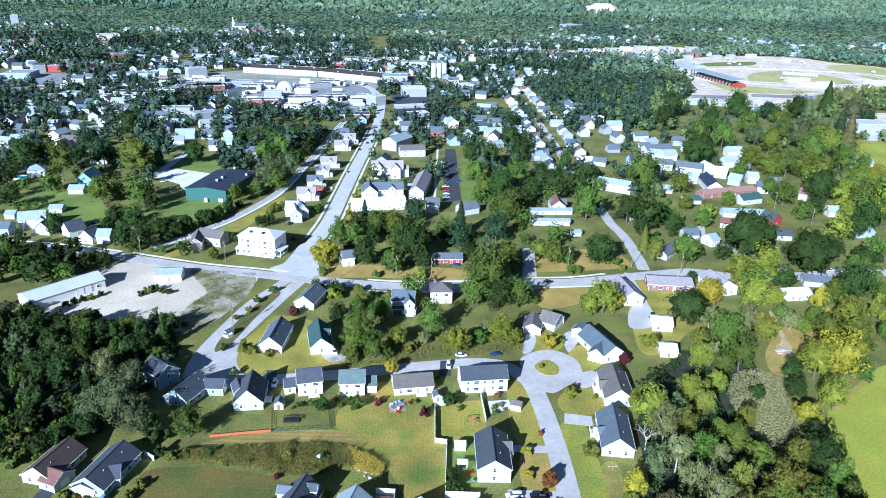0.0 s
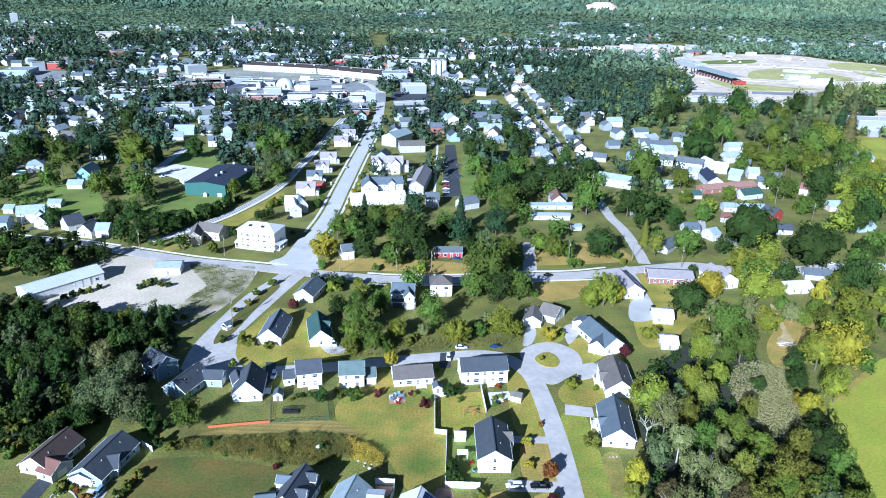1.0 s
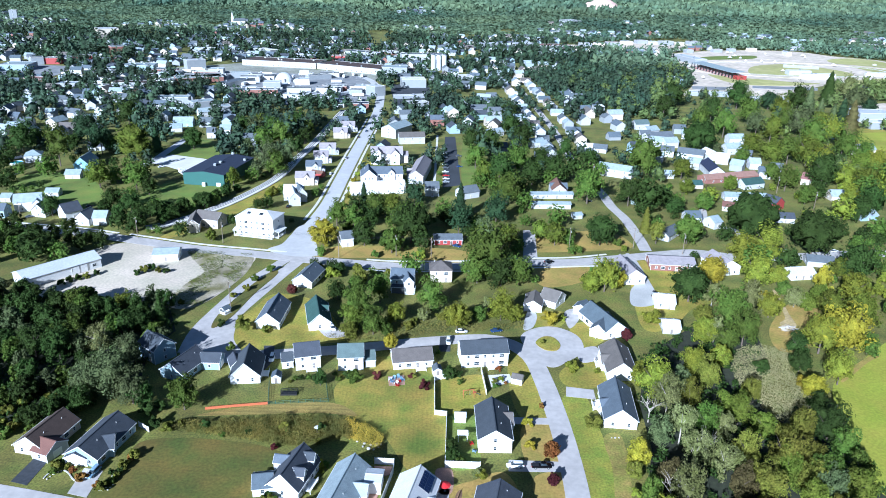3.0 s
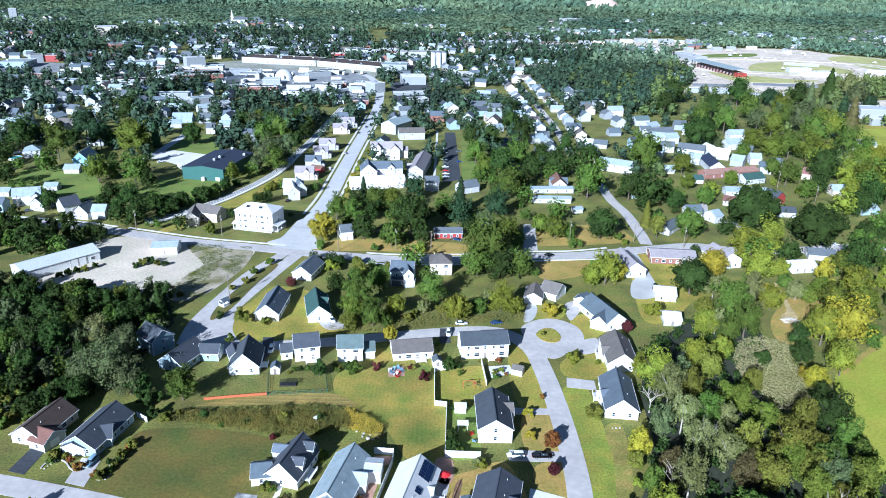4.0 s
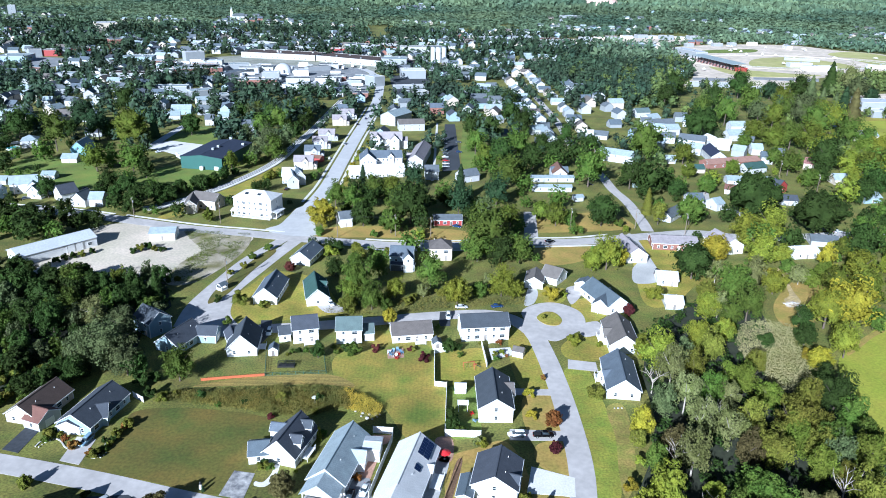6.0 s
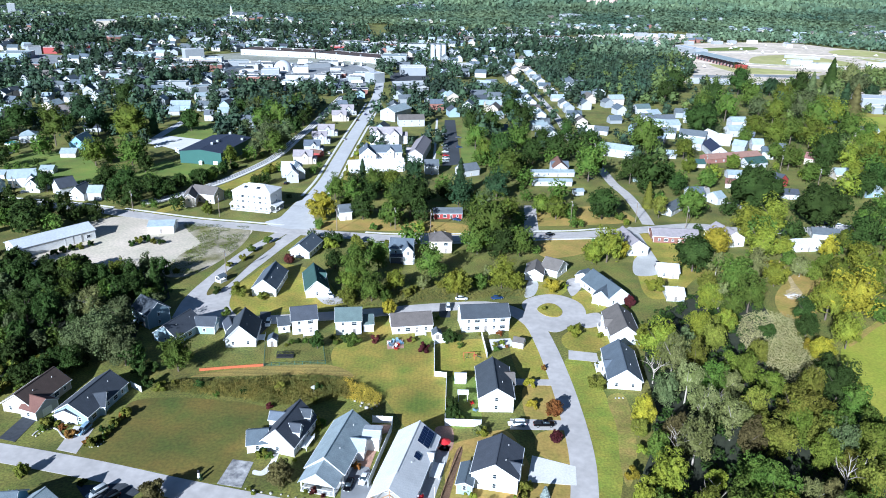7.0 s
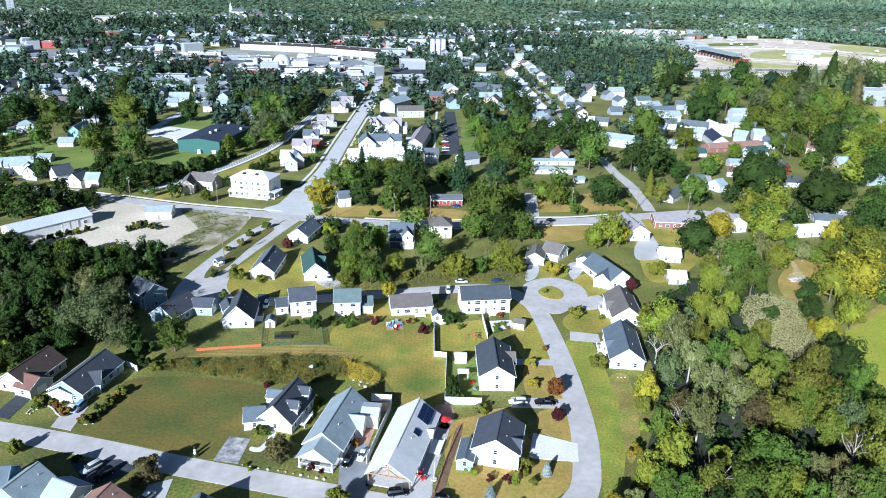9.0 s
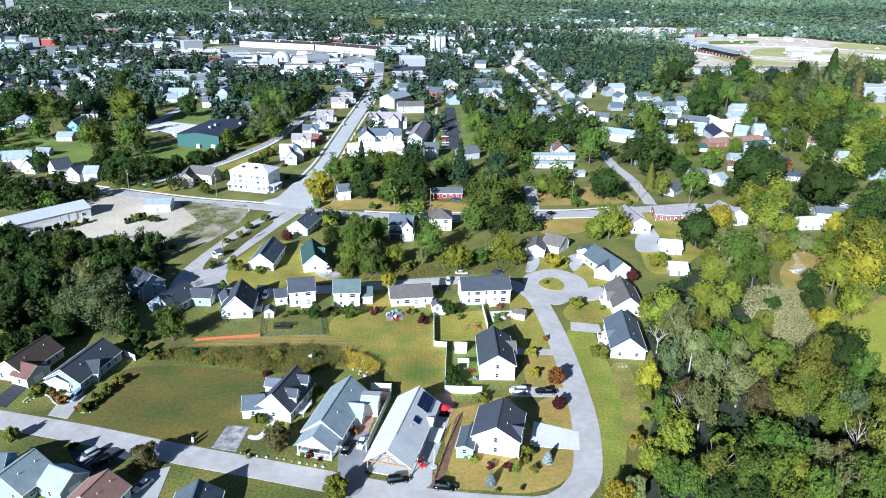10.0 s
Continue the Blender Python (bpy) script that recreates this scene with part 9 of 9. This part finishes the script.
tree(-123.3, 248.1, 4.5, "moss", "oak", 1)
tree(-106.7, 241.0, 3.5, "dark", "spruce", 1)
tree(-147.7, 246.2, 5, "dark", "oak", 1)
tree(-141.2, 246.7, 5, "green", "oak", 1)
tree(-130.6, 241.1, 4, "dark", "oak", 1)
tree(-142.4, 229.4, 5, "dark", "oak", 1)
tree(-158.8, 244.2, 5, "dark", "oak", 1)
tree(-139.9, 214.1, 5.5, "dark", "oak")
tree(-130.0, 211.4, 5, "dark", "oak")
tree(-112.4, 237.8, 3.5, "dark", "oak", 1)
tree(-116.5, 458.1, 10, "sage", "oak", 1)
tree(-106.5, 464.3, 10, "sage", "oak", 1)
tree(-108.9, 446.9, 7, "green", "oak", 1)
tree(-121.9, 446.5, 5, "sage", "oak", 1)
tree(-145.4, 512.1, 5.5, "sage", "oak", 1)
tree(-135.5, 520.3, 8, "green", "oak", 1)
tree(-124.4, 527.8, 9, "green", "oak", 1)
tree(-107.3, 505.9, 6.5, "dark", "oak", 1)
tree(-108.7, 541.4, 6.5, "dark", "oak", 1)
tree(-125.8, 571.5, 7, "green", "oak", 1)
tree(-139.3, 566.0, 7, "dark", "oak", 1)
tree(-152.8, 566.8, 6.5, "sage", "oak", 1)
tree(-129.7, 420.5, 4.5, "moss", "tall", 1)
tree(-125.4, 412.7, 2.5, "dark", "round", 1)
tree(-129.5, 404.6, 3, "dark", "round", 1)
tree(-132.0, 394.8, 3, "dark", "round", 1)
tree(-135.9, 389.4, 3, "dark", "round", 1)
tree(-139.8, 385.2, 3, "dark", "round", 1)
tree(-142.7, 370.2, 3.5, "dark", "oak", 1)
tree(-144.4, 359.3, 3.5, "dark", "oak", 1)
tree(-147.7, 351.5, 3, "dark", "oak", 1)
tree(-104.0, 402.5, 2, "light", "round", 1)
tree(-101.7, 405.8, 2.5, "olive", "round", 1)
tree(-186.7, 517.3, 7.5, "dark", "round", 1)
tree(-112.2, 574.5, 5.5, "green", "oak", 1)
tree(-127.6, 570.5, 7.5, "dark", "oak", 1)
tree(-164.5, 573.4, 7, "dark", "oak", 1)
tree(-151.6, 580.0, 7.5, "moss", "oak", 1)
tree(-112.6, 622.9, 4.5, "dark", "oak", 1)
tree(-124.6, 605.1, 6, "dark", "oak", 1)
brush_pile(136, 247.5)
patch("sand_path", [(144.7, 282.1), (146.5, 282.2), (142.3, 260.5), (140.5, 250.2), (133.8, 245), (134.9, 252.4), (139.7, 258.8)], M_SANDPATH, "pale sandy path into the clearing", "path", 0.04)
patch("field_path", [(137.2, 209.4), (141, 215.2), (155, 226.3), (160.6, 229.1), (159.8, 226.9), (153.7, 222.9), (140.6, 211.4)], M_DRY, "dry worn track along the field edge", "path", 0.05)
tree(-134.1, 285.6, 1.5, "dark", "bush", 1)
tree(-132.1, 287.9, 2, "olive", "bush", 1)
tree(-129.6, 290.3, 2, "dark", "bush", 1)
tree(-126.1, 288.9, 1.5, "olive", "bush", 1)
tree(-122.5, 288.4, 1.5, "dark", "bush", 1)
tree(-159.4, 276.5, 1.5, "dark", "bush", 1)
tree(-156.9, 278.6, 1.5, "dark", "bush", 1)
tree(-154.3, 280.8, 1.5, "olive", "bush", 1)
tree(-151.6, 284.3, 1.5, "dark", "bush", 1)
tree(-161.2, 273.1, 1.5, "dark", "bush", 1)
reserve(5.9, 440.2, 8)
reserve(6.2, 421.7, 9)
reserve(3.8, 467.2, 8)
reserve(5.4, 497.6, 8)
reserve(-179.7, 443.8, 9)
reserve(-167.2, 439.8, 9)
reserve(-159.3, 449.3, 8)
reserve(-185.4, 464.7, 8)
reserve(-187.9, 451, 8)
reserve(-190.9, 496.6, 8)
reserve(-193, 520.9, 8)
reserve(-192.5, 538.6, 7)
reserve(-231, 400.1, 11)
reserve(-216.3, 390.7, 10)
reserve(-255.7, 420.7, 10)
reserve(-219.8, 412, 10)
reserve(-202.8, 393.8, 9)
reserve(-239.9, 424.3, 9)

# ---- regions ----
RAIL_TREES = [(-200.8, 699), (-190, 747.1), (-114.1, 756.8), (-101, 631.1), (-105.5, 520.5), (-135.1, 486.2), (-161.2, 570.2)]
SCHOOL_TREES = [(-278.6, 578.8), (-284, 669.3), (-231, 583.7), (-204.5, 511.5), (-232.2, 493), (-250.9, 507.3)]
HILLSIDE_STREET = [(174.8, 668.4), (223.9, 653.9), (263.7, 608.2), (264.9, 528.5), (234.5, 460.9), (209.6, 465.5), (176.2, 469.5), (168.4, 509.1), (154.2, 562)]
WEST_WOOD = [(-236, 333.3), (-207.6, 342.8), (-179.8, 344.9), (-162.1, 327.8), (-157.7, 309), (-188, 306.9), (-195.8, 293.6), (-206.8, 287.2)]
WEST_WOOD_SOUTH = [(-197.2, 264.9), (-161.4, 258.1), (-153.4, 264.4), (-128.3, 254.2), (-109.2, 256.4), (-99.1, 234.9), (-102.9, 218.6), (-98.4, 200.7), (-106.4, 200.3), (-113.6, 189.3), (-120.2, 182.3), (-135.4, 169.5)]
EAST_WOOD = [(64.3, 193.5), (74.4, 225), (107.1, 256), (123.1, 256.9), (119.3, 227.2), (103.2, 202.2), (104.5, 188.4), (123.9, 196), (119.1, 176.6), (116.5, 160.2), (123, 146.4), (108, 104.8), (40, 103), (43.6, 127.9), (54.2, 148.5), (61.9, 168.7)]
EAST_HEDGE = [(153.4, 264.1), (207.5, 305.8), (202.3, 272.6), (158.7, 229.1), (137.6, 219.4)]
WEEDS = [(-82.1, 172.7), (-77.2, 177), (-58.5, 179.2), (-35.9, 182.4), (-21.8, 178.2), (-16.1, 172.4), (-16.2, 167), (-27.4, 171.9), (-39, 167), (-45.3, 167.6), (-58.6, 170.6), (-75.1, 173)]
REEDS = [(111, 229.4), (117.4, 231.4), (126.2, 227.9), (121.2, 213.6), (123.1, 206.3), (120.4, 194.8), (115.3, 186), (106, 182.6), (101.4, 189.2), (105.3, 202), (100.1, 205.3), (101.7, 215.4), (106.6, 224.9)]
BACKYARDS = [(133.1, 308.5), (164.6, 314.3), (215.8, 329.5), (213.8, 299), (174.4, 249), (135.9, 228), (132.4, 268.7), (125.2, 287)]
NORTH_YARDS = [(-59.2, 315.5), (223.4, 342.9), (215.8, 329.5), (130.3, 294), (28.8, 281.3), (-41.3, 264.9)]
MEADOW = [(-44.4, 233.7), (-16.7, 245.7), (32.5, 248.5), (32.8, 242), (17, 240.1), (-15.8, 231.7), (-33.5, 228.3)]
SCRUB = [(-125.3, 198.5), (-121.3, 204.7), (-104.5, 184.8), (-112.3, 171.4), (-124.1, 165), (-138.7, 183.2)]
YARD_WEEDS = [(-121.9, 315.3), (-90.5, 312.6), (-87.7, 287.6), (-96.8, 256), (-109.5, 254.1), (-111.2, 275), (-105.7, 290), (-114.6, 301.8)]

EAST_SLOPE = [(260, 864), (385, 930), (549, 973), (455, 718), (330, 505), (210, 495), (253, 607), (223, 681)]
PLANTED = [[(-110, 329), (-49, 303), (-33, 434), (36, 624), (-80, 689), (-122, 682), (-133, 616), (-132, 406)], [(-59, 302), (-65, 431), (-5, 436), (19, 621), (251, 822), (588, 976), (230, 354), (99, 283), (13, 338)], [(-399, 642), (-274, 660), (-210, 621), (-130, 374), (-228, 353)]]

# ---- woods, weeds and distance ----
scatter = random.Random(11)


def fill(ring, gap, jitter=0.45):
    xs, ys = [p[0] for p in ring], [p[1] for p in ring]
    out, y = [], min(ys)
    while y < max(ys):
        x = min(xs)
        while x < max(xs):
            a, b = x + scatter.uniform(-jitter, jitter) * gap, y + scatter.uniform(-jitter, jitter) * gap
            if inside(a, b, ring):
                out.append((a, b))
            x += gap
        y += gap
    return out


for x, y in fill(REEDS, 5.0):
    reserve(x, y, 6.0)
    reserve(x, y - 5, 4.0)

for x, y in fill(HILLSIDE_STREET, 10.0):
    reserve(x, y, 6.0)

# trees of the woods beside the streets
for ring, gap, kinds in ((WEST_WOOD, 8.0, ("dark", "green", "dark")), (WEST_WOOD_SOUTH, 7.5, ("dark", "green", "dark", "sage")), (EAST_HEDGE, 11.0, ("light", "green", "moss"))):
    for x, y in fill(ring, gap):
        if free(x, y, 1.5):
            tree(x, y, scatter.choice((2.5, 3.0, 3.5, 4.0)), scatter.choice(kinds), scatter.choice(("oak", "round", "tall", "open")), 1, grove=ring is WEST_WOOD)
for x, y in fill(SCRUB, 4.0):
    tree(x, y, scatter.choice((1.0, 1.5, 2.0)), scatter.choice(("dark", "olive", "green")), "bush", 1)
for x, y in fill(YARD_WEEDS, 3.0):
    edge = max(0.0, (y - 300) / 14)
    if noise.noise(Vector((x / 10, y / 10, 8.0))) + edge * 0.5 > 0.28 and free(x, y, 0.5):
        tree(x, y, scatter.choice((0.5, 1.0, 1.0, 1.5)), scatter.choice(("dark", "olive", "green", "moss")), "bush", 0)

for ring, gap, kinds in ((BACKYARDS, 7.0, ("light", "green", "light", "dark", "yellow")), (NORTH_YARDS, 8.0, ("green", "olive", "dark", "light"))):
    for x, y in fill(ring, gap):
        if free(x, y, 1.8) and scatter.random() < 0.25:
            tree(x, y, scatter.choice((1.5, 2.0, 2.5, 3.0)), scatter.choice(kinds), scatter.choice(("bush", "round", "oak")), 1, grove=True)

grow_groves()

# town trees between the houses
town = {"dark": [], "green": [], "light": []}
for k in range(3800):
    y = 285 + 190 * scatter.random()
    x = scatter.uniform(-0.66, 0.66) * y
    small = k > 2400
    r = scatter.uniform(1.4, 2.8) if small else scatter.uniform(3.6, 7.4)
    wooded = noise.noise(Vector((x / 60, y / 60, 2.0)))
    if inside(x, y, EAST_SLOPE) or any(inside(x, y, ring) for ring in PLANTED) and scatter.random() < (0.5 if small else 0.9 if y < 400 else 0.75):
        continue
    if wooded < -0.3 or not free(x, y, 1.6 if small else r * 0.7) or inside(x, y, WEST_WOOD):
        continue
    # East trees get paler leaves, so their colour carries the sunshine there.
    east = x > 150 and y > 380
    leaf = scatter.choice(("light", "light", "green") if east else ("dark", "green", "green", "dark"))
    town[leaf].append((x, y, 0.3, r, r * scatter.uniform(0.9, 1.25)))
    reserve(x, y, r * 0.75)

# far houses: plain gabled houses of a few kinds, each its own thing
def far_house_meshes(L, W, eave, ridge, wall, roof):
    a, b = L / 2, W / 2
    pts = []
    for x in (-a, a):
        pts += [(x, -b, -1.0), (x, b, -1.0), (x, b, eave), (x, 0, ridge - 0.1), (x, -b, eave)]
    w = Geo().add(pts, [(4, 3, 2, 1, 0), (5, 6, 7, 8, 9), (0, 1, 6, 5), (1, 2, 7, 6), (2, 3, 8, 7), (3, 4, 9, 8), (4, 0, 5, 9)])
    r = Geo()
    slope = (ridge - eave) / b
    for s in (-1, 1):
        q = [(-a - 0.4, s * (b + 0.4), eave - 0.4 * slope + 0.1), (a + 0.4, s * (b + 0.4), eave - 0.4 * slope + 0.1), (a + 0.4, 0, ridge + 0.1), (-a - 0.4, 0, ridge + 0.1)]
        r.slab(q if s < 0 else q[::-1], 0.2)
    return w.mesh("wall", WALL[wall]), r.mesh("roof", ROOF[roof])


# Wall tones are dulled for the haze and cloud shade over the far town.
FAR_KINDS = [far_house_meshes(L, W, e, z, w, r) for L, W, e, z, w, r in ((11, 8, 5.2, 8.2, "dim_white", "grey"), (13, 9, 5.4, 8.6, "grey", "slate"), (10, 8, 3.2, 6.4, "dim_white", "slate"), (14, 9, 5.4, 9, "beige", "taupe"), (12, 8, 5, 8, "dim_white", "bluegrey"), (16, 10, 5.6, 8.8, "dim_white", "grey"), (12, 9, 5.2, 8.4, "bluegrey", "charcoal"), (14, 10, 5.8, 9, "beige", "bluegrey"), (12, 9, 6, 9, "brick", "slate"))]
FAR_LABELS = ["white gabled town house among trees", "grey town house with a slate roof", "low white house with a slate roof", "beige town house among trees", "white house with a blue-grey roof", "long white house with a grey roof", "blue-grey house with a dark roof", "beige town house among trees", "brick town house among trees"]
made = 0
joined = []
for k in range(12000):
    y = 520 + 480 * scatter.random() if k < 4000 else 900 + 1500 * scatter.random() ** 1.3
    x = scatter.uniform(-0.66, 0.66) * (y + 20)
    if inside(x, y, RAIL_TREES) or inside(x, y, SCHOOL_TREES) or x > 0.36 * y and 620 < y < 1150:
        continue
    dense = noise.noise(Vector((x / 170, y / 170, 5.0))) + (0.34 if x < 0.1 * y and y < 1300 else -0.05 if y < 1150 else 0.0) - (0.38 if y > 1700 else 0)
    if dense < 0.05 or not free(x, y, 9.5) or (made >= 330 and k < 4000) or made >= 1500:
        continue
    for q in (15, 30, 46, 62)[:1 if y < 950 else 2 if y < 1500 else 3]:
        reserve(x * (1 - q / y), y - q, 8)
    kind = scatter.choices(range(len(FAR_KINDS)), (3, 6, 3, 2, 2, 2, 4, 4, 1))[0]
    reserve(x, y, 5.0)
    if made >= 148:
        joined.append((kind, x, y, scatter.uniform(-14, 14) + scatter.choice((0, 90))))
        made += 1
        continue
    home = new("house", FAR_KINDS[kind][0])
    home.matrix_basis = pose(x, y, lie(x, y), 0, 0, scatter.choice((0, 90)) + scatter.uniform(-14, 14))
    tagged(home, FAR_LABELS[kind], "house", "houses of the town")
    part("roof", FAR_KINDS[kind][1], None, home)
    made += 1

far = {}
for kind, x, y, turn in joined:
    m = pose(x, y, lie(x, y), 0, 0, turn)
    for me in FAR_KINDS[kind]:
        g = far.setdefault(me.materials[0].name, (Geo(), me.materials[0]))[0]
        g.add([m @ v.co for v in me.vertices], [tuple(f.vertices) for f in me.polygons])
whole, mats = Geo(), []
for k, (g, m) in enumerate(far.values()):
    whole.add(g.v, g.f, k)
    mats.append(m)
tagged(new("far_houses", whole.mesh("far_houses", *mats)), "white and grey town houses far off among trees", "houses", "", "stuff")

# joined woodland: finer in the town, coarser on the hills
near_woods, sunlit_woods, hill_woods, distant = [], [], [], []
y = 455.0
while y < 3700:
    gap = 8.5 + (y - 455) / 270 if y < 1000 else 10.0 if y < 2200 else 17.0
    x = -0.68 * y - 30
    while x < 0.7 * y + 40:
        a, b = x + scatter.uniform(-0.45, 0.45) * gap, y + scatter.uniform(-0.45, 0.45) * gap
        wooded = noise.noise(Vector((a / 90, b / 90, 2.0)))
        if (wooded > -0.3 or (a > 0.1 * b and wooded > -0.5) or b > 1700) and free(a, b, 1.2) and not (inside(a, b, EAST_SLOPE) and scatter.random() < 0.8) and not (b < 700 and any(inside(a, b, ring) for ring in PLANTED) and scatter.random() < (0.75 if b < 560 else 0.45)):
            r = gap * scatter.choice((0.36, 0.42, 0.48, 0.54, 0.6, 0.66)) * scatter.uniform(0.9, 1.1)
            tall = min(r, 7.5) * scatter.uniform(0.95, 1.35)
            if b < 1000:
                (sunlit_woods if scatter.random() < (a / b - 0.16) / 0.28 * 0.7 else near_woods).append((a, b, 0.5, r, tall))
            else:
                (hill_woods if b < 2200 else distant).append((a, b, lie(a, b) + 0.5, r, tall))
        x += gap
    y += gap * 0.9


def template(seed, count, size, ruffle=0.3, shape="oak"):
    p, nrm = crown_points(seed, shape, count, ruffle)
    return p, nrm, size


for leaf, places in town.items():
    scatter_cards("town_trees", places, template(8 + len(places), 400, 0.118, 0.17, "round"), LEAF[leaf], f"{leaf} leafy trees between the houses", "trees", len(places), heart=0.5)
scatter_cards("woodland", near_woods, template(3, 46, 0.23, 0.3), M_FAR, "dark green town trees growing close together", "trees", 3, heart=0.55)
scatter_cards("woodland", sunlit_woods, template(6, 46, 0.23, 0.3), M_FAR_SUNLIT, "sunlit yellow-green trees growing close together", "trees", 6, heart=0.55)
scatter_cards("hill_woodland", [q for q in hill_woods if q[1] > 1450], template(9, 8, 0.52, 0.25), M_HAZY_HILL, "dense green woods on the valley slope", "trees", 14)
# The haze-tinted leaves carry haze and sun for this slope as well.
scatter_cards("hill_woodland", [q for q in hill_woods if q[1] <= 1450 and q[0] > 0.2 * q[1]], template(4, 10, 0.48, 0.3), M_HAZY_HILL, "hazy sunlit green woods beyond the fairground", "trees", 24)
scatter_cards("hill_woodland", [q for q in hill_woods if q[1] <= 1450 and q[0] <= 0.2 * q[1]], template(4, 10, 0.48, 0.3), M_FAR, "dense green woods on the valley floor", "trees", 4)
scatter_cards("distant_woodland", distant, template(5, 4, 0.82, 0.15), M_HAZY_HILL, "dense green woods on distant hills", "trees", 5)


def blades(seed, count, lean):
    """Upright tufts of stalks one metre high."""
    rng = np.random.default_rng(seed)
    p = np.stack([rng.uniform(-0.5, 0.5, count), rng.uniform(-0.5, 0.5, count), rng.uniform(0.2, 1.0, count)], 1)
    t = rng.random(count) * 2 * np.pi
    nrm = np.stack([np.cos(t), np.sin(t), rng.uniform(0.0, lean, count)], 1)
    return p, nrm / np.linalg.norm(nrm, axis=1)[:, None], 0.13


# Undergrowth takes the dark leaves to deepen the shaded gaps by colour.
under = [(x, y, 0.0, scatter.uniform(0.9, 2.0), scatter.uniform(0.7, 1.5)) for x, y in fill(EAST_WOOD, 2.8) if scatter.random() < 0.55]
scatter_cards("undergrowth", under, template(21, 36, 0.26), LEAF["dark"], "tangled undergrowth between the trees of the wood", "bushes", 12)
under = [(x, y, 0.0, scatter.uniform(0.9, 2.0), scatter.uniform(0.7, 1.5)) for x, y in fill(WEST_WOOD_SOUTH, 3.2)]
scatter_cards("undergrowth", under, template(22, 22, 0.32), LEAF["dark"], "tangled undergrowth between the trees of the wood", "bushes", 13)
bank = [(x, y, noise.noise(Vector((x / 5, y / 5, 3.0))), noise.noise(Vector((x / 14, y / 14, 6.0)))) for x, y in fill(WEEDS, 0.62)]
east_end = max(p[0] for p in WEEDS)
bank = [(x, y, u, w + (x - east_end + 35) / 90) for x, y, u, w in bank]
scatter_cards("weed_bank", [(x, y, 0, 0.9, max(0.7, 1.5 + 1.3 * u + scatter.uniform(-0.3, 0.4))) for x, y, u, w in bank if w < 0.2], blades(1, 28, 0.8), M_WEED, "bank of tall dry weeds", "weeds", 7)
scatter_cards("goldenrod", [(x, y, 0, 0.9, max(0.8, 1.7 + 1.4 * u + scatter.uniform(-0.3, 0.5))) for x, y, u, w in bank if w >= 0.2], blades(6, 28, 0.8), M_GOLD, "bright goldenrod in flower", "weeds", 17)
for x, y, u, w in bank:
    if abs(u) < 0.012 and scatter.random() < 0.25 and free(x, y, 0.8):
        tree(x, y, scatter.choice((0.5, 1.0, 1.0, 1.5)), scatter.choice(("green", "dark", "olive", "green")), "bush", 1, grove=False)
scatter_cards("meadow_weeds", [(x, y, 0, 0.9, scatter.uniform(0.5, 1.3)) for x, y in fill(MEADOW, 1.2) if free(x, y)], blades(2, 14, 0.7), M_WEED, "rough weeds along the street", "weeds", 8)
scatter_cards("yard_weeds", [(x, y, 0, 0.9, scatter.uniform(0.3, 0.9)) for x, y in fill(YARD_WEEDS, 1.0) if noise.noise(Vector((x / 10, y / 10, 8.0))) > 0.0], blades(4, 12, 0.7), LEAF["moss"], "green weeds growing over the gravel", "weeds", 15)
scatter_cards("reed_bed", [(x, y, 0, 0.8, scatter.uniform(1.6, 2.6)) for x, y in fill(REEDS, 0.6)], blades(3, 14, 0.3), M_REED, "pale dry reed bed in a marsh", "reeds", 9)
tagged(new("forest_floor", Geo().add([(*p, 0.02) for p in EAST_WOOD], [tuple(range(len(EAST_WOOD)))]).mesh("forest_floor", M_SHADED_FLOOR)), "dark floor of the wood, with the shade between trees in its colour", "ground", "", "structure")
tagged(new("forest_floor", Geo().add([(*p, 0.02) for p in WEST_WOOD_SOUTH], [tuple(range(len(WEST_WOOD_SOUTH)))]).mesh("forest_floor", M_SHADED_FLOOR)), "dark floor of the wood, with the shade between trees in its colour", "ground", "", "structure")
